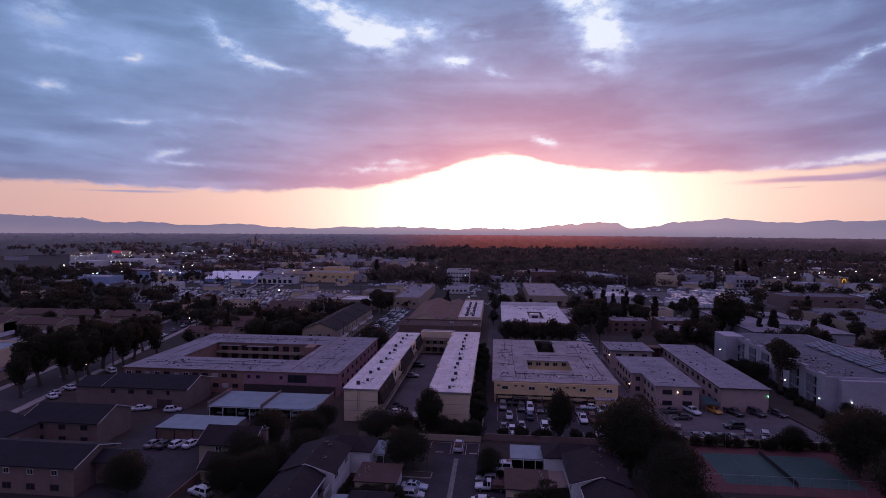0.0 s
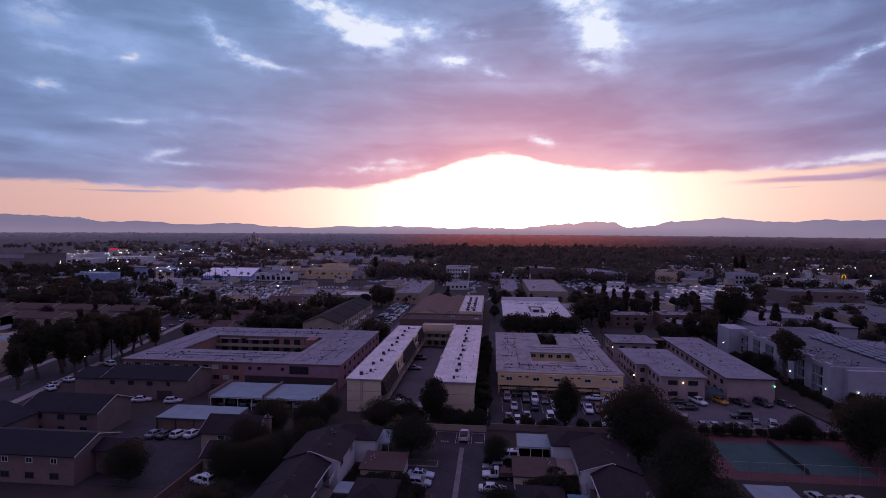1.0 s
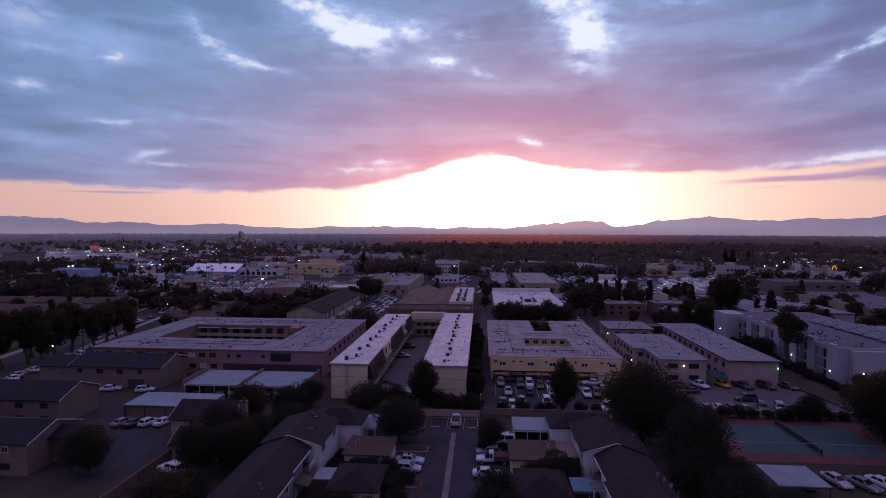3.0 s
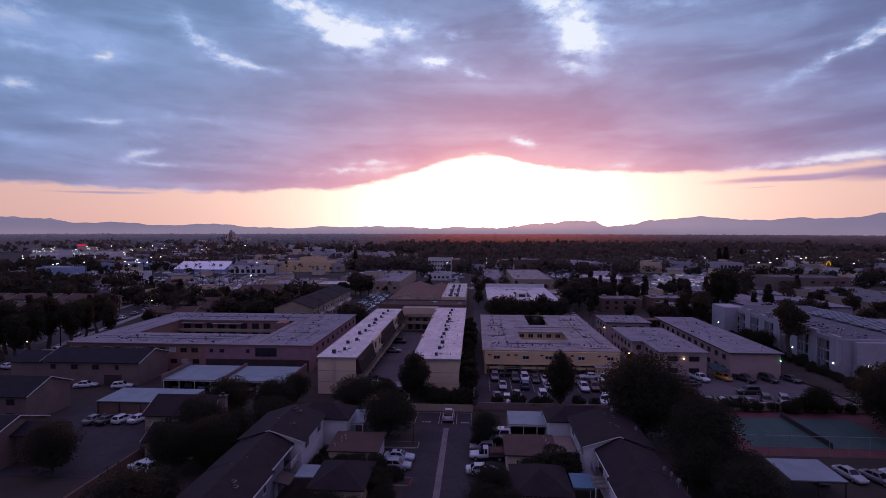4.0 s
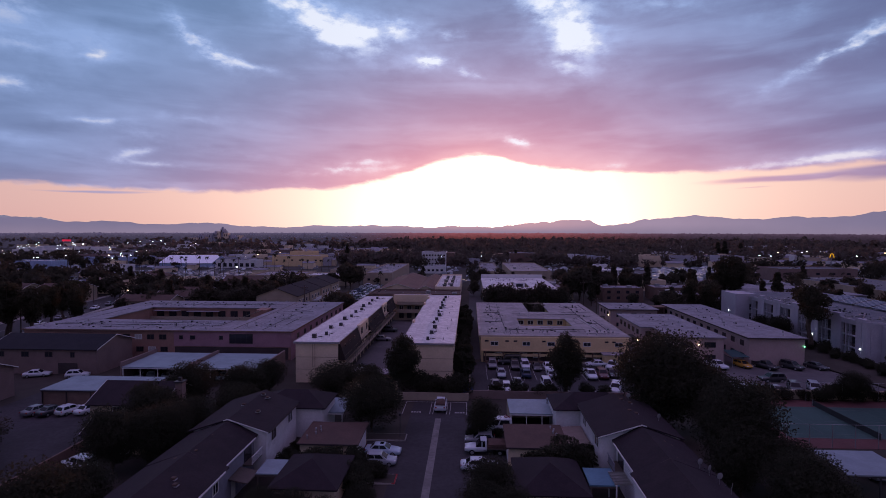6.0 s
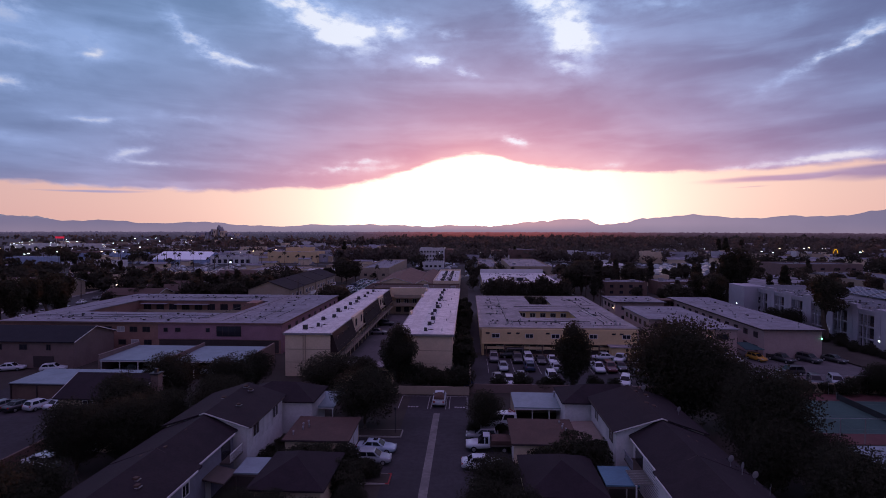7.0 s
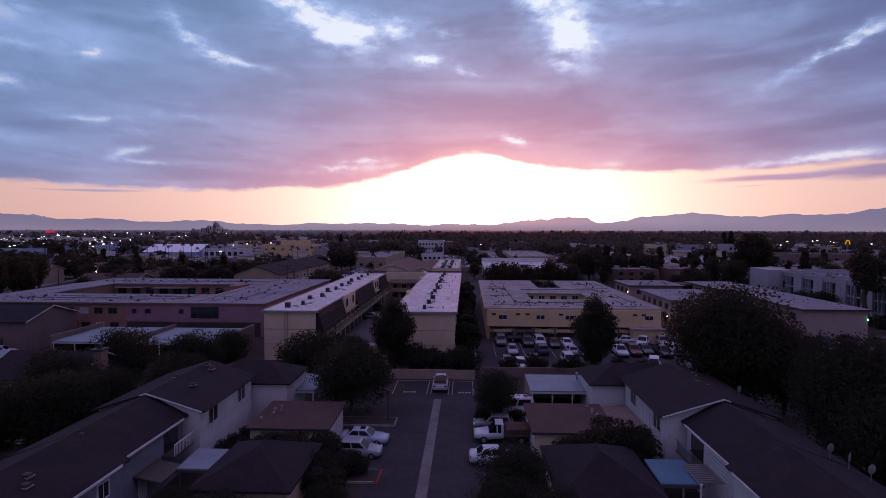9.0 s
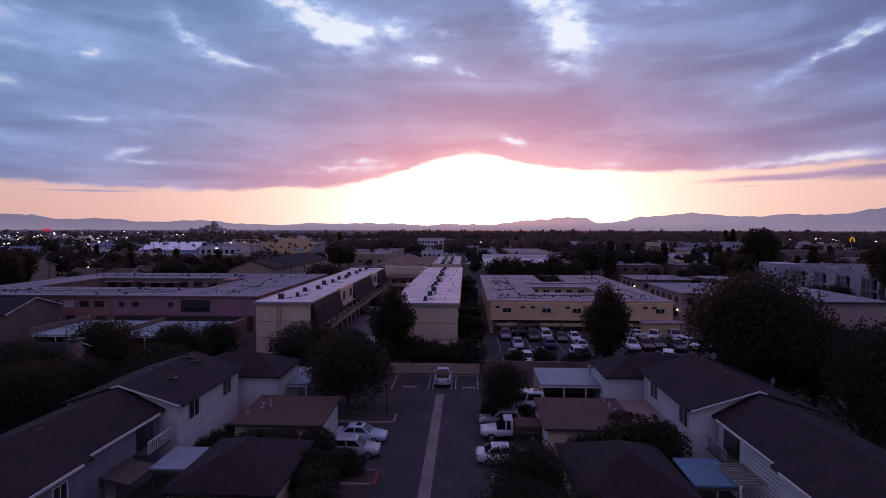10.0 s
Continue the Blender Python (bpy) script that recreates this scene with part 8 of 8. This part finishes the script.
def motorbike(x, y, turn):
    b_ = thing("motorbike", "dark parked motorbike in the wing court", "motorbike", "motorbikes in the wing court", at=pose(x, y, 0.012, 0, 0, turn))
    for yy in (-0.68, 0.72):
        part("wheel", Shape().tube([(-0.06, yy, 0.31), (0.06, yy, 0.31)], [0.31, 0.31], 12), RUBBER, b_)
    part("tank", Shape().loft([[(-.1, -.15, .6), (.1, -.15, .6), (.1, -.15, .8), (-.1, -.15, .8)], [(-.17, .2, .6), (.17, .2, .6), (.14, .2, .95), (-.14, .2, .95)], [(-.1, .45, .65), (.1, .45, .65), (.08, .45, .88), (-.08, .45, .88)]]), PAINTS["black"], b_)
    part("seat", Shape().hexa([(-.14, -.85, .66), (.14, -.85, .66), (.12, -.15, .62), (-.12, -.15, .62), (-.12, -.85, .80), (.12, -.85, .80), (.11, -.15, .76), (-.11, -.15, .76)]), RUBBER, b_)
    part("engine", Shape().box(-.16, .16, -.2, .28, .25, .6), DARK_METAL, b_)
    part("fork", Shape().tube([(-.08, .72, .31), (-.08, .45, .95)], [.03, .03], 5).tube([(.08, .72, .31), (.08, .45, .95)], [.03, .03], 5), METAL, b_)
    part("handlebar", Shape().tube([(-.36, .35, 1.02), (0, .45, 1.0), (.36, .35, 1.02)], [.02, .02, .02], 5), DARK_METAL, b_)


for x, y, q in ((-25.4, 133.2, 60), (-24.4, 135.0, 70), (-25.6, 136.6, 75), (-22.9, 133.6, 80)):
    motorbike(x, y, q)
G = "cars along the lot road"
for i in range(44):
    car(["sedan", "suv", "hatchback", "sedan", "pickup"][i % 5], ["silver", "white", "black", "grey", "white", "blue"][int(rng.integers(0, 6))], -56.4 if i % 2 else -50.2, 211 + (i // 2) * 4.3, 75 if i % 2 else -105, "along the lot road", G, far=True)
G = "cars along the alley"
for i in range(12):
    car(["sedan", "suv"][i % 2], ["silver", "white", "grey"][i % 3], 36.0, 205 + i * 3.0, 75, "along the narrow lane", G, far=True)
for i in range(8):
    car("sedan", ["white", "grey", "silver"][i % 3], -134.0 - i * 2.2, 180 + i * 11, 11, "along the tree-lined street", "cars along the street", far=True)


def car_field(name, label, x0, x1, y0, y1, step_x, step_y, mats, big=1.0):
    """Rows of far parked vehicles, one mesh for each colour."""
    shapes = [Shape() for _ in mats]
    y = y0
    while y < y1:
        x = x0
        while x < x1:
            if rng.random() < 0.86:
                s_ = shapes[int(rng.integers(0, len(mats)))]
                yy, l_, h_ = y + rng.uniform(-0.4, 0.4), 4.4 * big * rng.uniform(0.9, 1.15), 0.85 * big
                a, b_ = x - 0.9 * big, x + 0.9 * big
                s_.hexa([(a, yy, .25), (b_, yy, .25), (b_, yy + l_, .25), (a, yy + l_, .25), (a + .06, yy + .1, h_), (b_ - .06, yy + .1, h_), (b_ - .06, yy + l_ - .1, h_), (a + .06, yy + l_ - .1, h_)])
                s_.hexa([(a + .1, yy + .5, h_), (b_ - .1, yy + .5, h_), (b_ - .1, yy + l_ * .75, h_), (a + .1, yy + l_ * .75, h_), (a + .28, yy + 1.0, h_ * 1.65), (b_ - .28, yy + 1.0, h_ * 1.65), (b_ - .28, yy + l_ * .6, h_ * 1.65), (a + .28, yy + l_ * .6, h_ * 1.65)])
            x += step_x
        y += step_y
    for s_, m_ in zip(shapes, mats):
        solid(name, s_, m_, label, "cars", kind="stuff")


P = PAINTS
car_field("rows_of_cars", "long rows of parked cars in a far lot", -246, -104, 308, 388, 2.7, 8.0, [P["silver"], P["white"], P["grey"], P["black"], P["black"], P["blue"]])
def caravan_field(name, label, rows, mats):
    """Rows of far motorhomes: a tall box body with a cab and a roof unit. rows: x from, x to, y, slope."""
    shapes = [Shape() for _ in mats]
    for x0, x1, y, slope in rows:
        x = x0
        while x < x1:
            s_ = shapes[int(rng.integers(0, len(mats)))]
            l_, h_, yy = rng.uniform(5.5, 9.0), rng.uniform(2.3, 3.3), y + (x - x0) * slope + rng.uniform(-0.8, 0.8)
            s_.hexa([(x, yy, .4), (x + 2.3, yy, .4), (x + 2.3, yy + l_, .4), (x, yy + l_, .4), (x + .05, yy + .1, h_), (x + 2.25, yy + .1, h_), (x + 2.25, yy + l_ - .1, h_), (x + .05, yy + l_ - .1, h_)])
            s_.box(x + .15, x + 2.1, yy - 1.3, yy, .4, 1.5).box(x + .8, x + 1.5, yy + l_ * .4, yy + l_ * .55, h_, h_ + .3)
            x += rng.choice([2.9, 3.2, 3.6, 7.5], p=[.4, .3, .2, .1])
    for s_, m_ in zip(shapes, mats):
        solid(name, s_, m_, label, "motorhomes", kind="stuff")


caravan_field("rows_of_caravans", "rows of white motorhomes in a far lot", [(104, 128, 334, .05), (112, 150, 346, .06), (112, 165, 358, .05), (118, 172, 368, .05), (122, 178, 379, .04), (150, 205, 391, .04), (126, 186, 402, .03), (150, 214, 413, .03)], [P["white"], WHITEWALL, P["silver"], P["white"]])
car_field("rows_of_cars", "rows of parked cars in a far lot", 200, 330, 372, 424, 2.8, 8.0, [P["silver"], P["white"], P["grey"]])
car_field("rows_of_cars", "parked cars along a far street", 56, 104, 398, 428, 3.0, 8.0, [P["silver"], P["white"], P["black"]])
car_field("rows_of_cars", "parked cars along a far street", -84, -62, 400, 470, 3.2, 9.0, [P["silver"], P["white"], P["red"]])
car_field("rows_of_cars", "parked cars in a distant lot", -340, -215, 425, 520, 3.0, 12.0, [P["silver"], P["white"], P["blue"]])

def car_scatter(name, label, areas, mats):
    shapes = [Shape() for _ in mats]
    for x0, x1, y0, y1, count in areas:
        for i in range(count):
            s_ = shapes[int(rng.integers(0, len(mats)))]
            x, y, l_, w_ = rng.uniform(x0, x1), rng.uniform(y0, y1), rng.uniform(4.2, 5.2), 1.8
            if rng.random() < 0.5:
                l_, w_ = w_, l_
            s_.hexa([(x, y, .25), (x + w_, y, .25), (x + w_, y + l_, .25), (x, y + l_, .25), (x + .1, y + .1, .9), (x + w_ - .1, y + .1, .9), (x + w_ - .1, y + l_ - .1, .9), (x + .1, y + l_ - .1, .9)])
            s_.hexa([(x + .25 * w_, y + .2 * l_, .9), (x + .85 * w_, y + .2 * l_, .9), (x + .85 * w_, y + .8 * l_, .9), (x + .25 * w_, y + .8 * l_, .9), (x + .3 * w_, y + .3 * l_, 1.5), (x + .75 * w_, y + .3 * l_, 1.5), (x + .75 * w_, y + .7 * l_, 1.5), (x + .3 * w_, y + .7 * l_, 1.5)])
    for s_, m_ in zip(shapes, mats):
        solid(name, s_, m_, label, "cars", kind="stuff")


car_scatter("scattered_cars", "far cars standing about the streets and lots", [(-420, -120, 380, 700, 420), (120, 430, 425, 640, 380), (-110, 130, 425, 440, 50), (-60, 120, 440, 560, 60), (60, 110, 340, 425, 60), (-45, 3, 310, 410, 30)], [P["white"], P["silver"], P["grey"]])

# ---- roof details near the drive ----
for x, y, z in ((-31.0, 95.6, 6.75), (-30.2, 95.0, 6.5), (-32.0, 91.6, 6.6), (-29.6, 90.2, 6.25), (-31.6, 82.0, 6.25), (-32.0, 80.6, 6.1), (-31.3, 78.0, 6.2), (-32.4, 76.4, 6.0), (-30.4, 72.4, 5.95), (-29.8, 71.6, 5.75),
                (17.4, 96.6, 6.55), (18.4, 96.0, 6.3), (17.2, 92.0, 6.6), (17.9, 91.6, 6.4), (18.6, 84.0, 5.8), (19.1, 83.4, 5.6), (18.2, 79.6, 5.9), (18.9, 79.0, 5.65), (16.4, 73.0, 5.9), (17.1, 72.4, 6.05)):
    box_vent(x, y, z)
for x, y, z, tt in ((20.6, 91.4, 5.4, 30), (20.2, 78.6, 5.3, 20), (20.6, 77.4, 5.2, 40), (20.9, 75.9, 5.1, 15), (21.2, 74.2, 5.0, 60), (18.8, 98.0, 5.9, 10)):
    dish(x, y, z, tt)
for x, y in ((-22.8, 94.6), (-23.2, 93.8), (-22.4, 93.4), (-22.9, 92.6), (-23.6, 91.2), (8.0, 96.0), (8.3, 95.2), (8.1, 94.4), (8.4, 93.6)):
    roof_vent(x, y, 2.55, 0.35, 0.09, "small white roof vent pipe")
roof_vent(-23.6, 104.8, 2.75, 0.9, 0.12)
roof_vent(9.0, 106.0, 2.75, 0.8, 0.12)
ch = thing("chimney", "square pale stucco chimney stack above the trees", "chimney")
part("stack", Shape().box(-44.4, -43.4, 97.3, 98.3, 0, 7.6), BEIGE, ch)
part("cap", Shape().box(-44.55, -43.25, 97.15, 98.45, 7.6, 7.8), DARK_METAL, ch)
part("flue", Shape().box(-44.1, -43.7, 97.6, 98.0, 7.8, 8.3), DARK_METAL, ch)
ft = thing("fence", "wire tennis court fence on thin steel posts", "fence")
for i in range(13):
    part("post", Shape().cyl(37 + i * 3.0, 98.2, 0, 3.2, 0.05, sides=6), METAL, ft)
    part("post", Shape().cyl(37 + i * 3.0, 118.6, 0, 3.2, 0.05, sides=6), METAL, ft)
part("top_rail", Shape().box(37, 73, 98.17, 98.23, 3.15, 3.2).box(37, 73, 118.57, 118.63, 3.15, 3.2), METAL, ft)
nt = thing("tennis_net", "dark sagging tennis net between two posts", "tennis net")
part("net", Shape().box(54.37, 54.43, 101.0, 115.8, 0.12, 1.0), mat("faded_net", (0.035, 0.04, 0.042), 0.9), nt)
part("post", Shape().cyl(54.4, 100.9, 0, 1.1, 0.06, sides=6), METAL, nt)
part("post", Shape().cyl(54.4, 115.9, 0, 1.1, 0.06, sides=6), METAL, nt)
tp = thing("tarp_pile", "crumpled blue tarp over a low pile", "tarp")
part("tarp", Shape().loft([[(2.0 * math.cos(a) * r * (1 + 0.12 * math.sin(5 * a)), 1.1 * math.sin(a) * r * (1 + 0.1 * math.cos(4 * a)), z + 0.12 * math.sin(7 * a) * (1 - r)) for a in [2 * math.pi * i / 18 for i in range(18)]] for r, z in ((1.0, 0.0), (0.9, 0.6), (0.6, 0.95), (0.2, 1.05))]), mat("blue_tarp", (0.05, 0.10, 0.34), 0.6, None, 1.5, 0.6), tp)
tp.matrix_basis = pose(-4.2, 121.0, 0, 0, 0, 12)
lp = thing("lamp_post", "short dark lamp post beside the drive", "lamp post")
part("post", Shape().cyl(0, 0, 0, 3.0, 0.06, 0.05, 8), DARK_METAL, lp)
part("head", Shape().cyl(0, 0, 3.0, 3.35, 0.12, 0.2, 8).cyl(0, 0, 3.35, 3.42, 0.24, 0.1, 8), DARK_METAL, lp)
lp.matrix_basis = pose(-12.6, 98.4, 0.16)
fl = thing("flag", "small red and white striped flag on a slanted pole", "flag")
part("pole", Shape().tube([(2.95, 101.7, 1.4), (2.3, 101.4, 2.7)], [0.02, 0.02], 6), METAL, fl)
for i in range(7):
    part("stripe", Shape().hexa([(2.25 - 0.05 * i, 101.38, 2.5 - 0.13 * i), (3.05 - 0.05 * i, 101.42, 2.1 - 0.13 * i), (3.05 - 0.05 * i, 101.44, 2.1 - 0.13 * i), (2.25 - 0.05 * i, 101.40, 2.5 - 0.13 * i),
                                 (2.30 - 0.05 * i, 101.38, 2.62 - 0.13 * i), (3.10 - 0.05 * i, 101.42, 2.22 - 0.13 * i), (3.10 - 0.05 * i, 101.44, 2.22 - 0.13 * i), (2.30 - 0.05 * i, 101.40, 2.62 - 0.13 * i)]), WHITE_TRIM if i % 2 else RED_PAINT, fl)
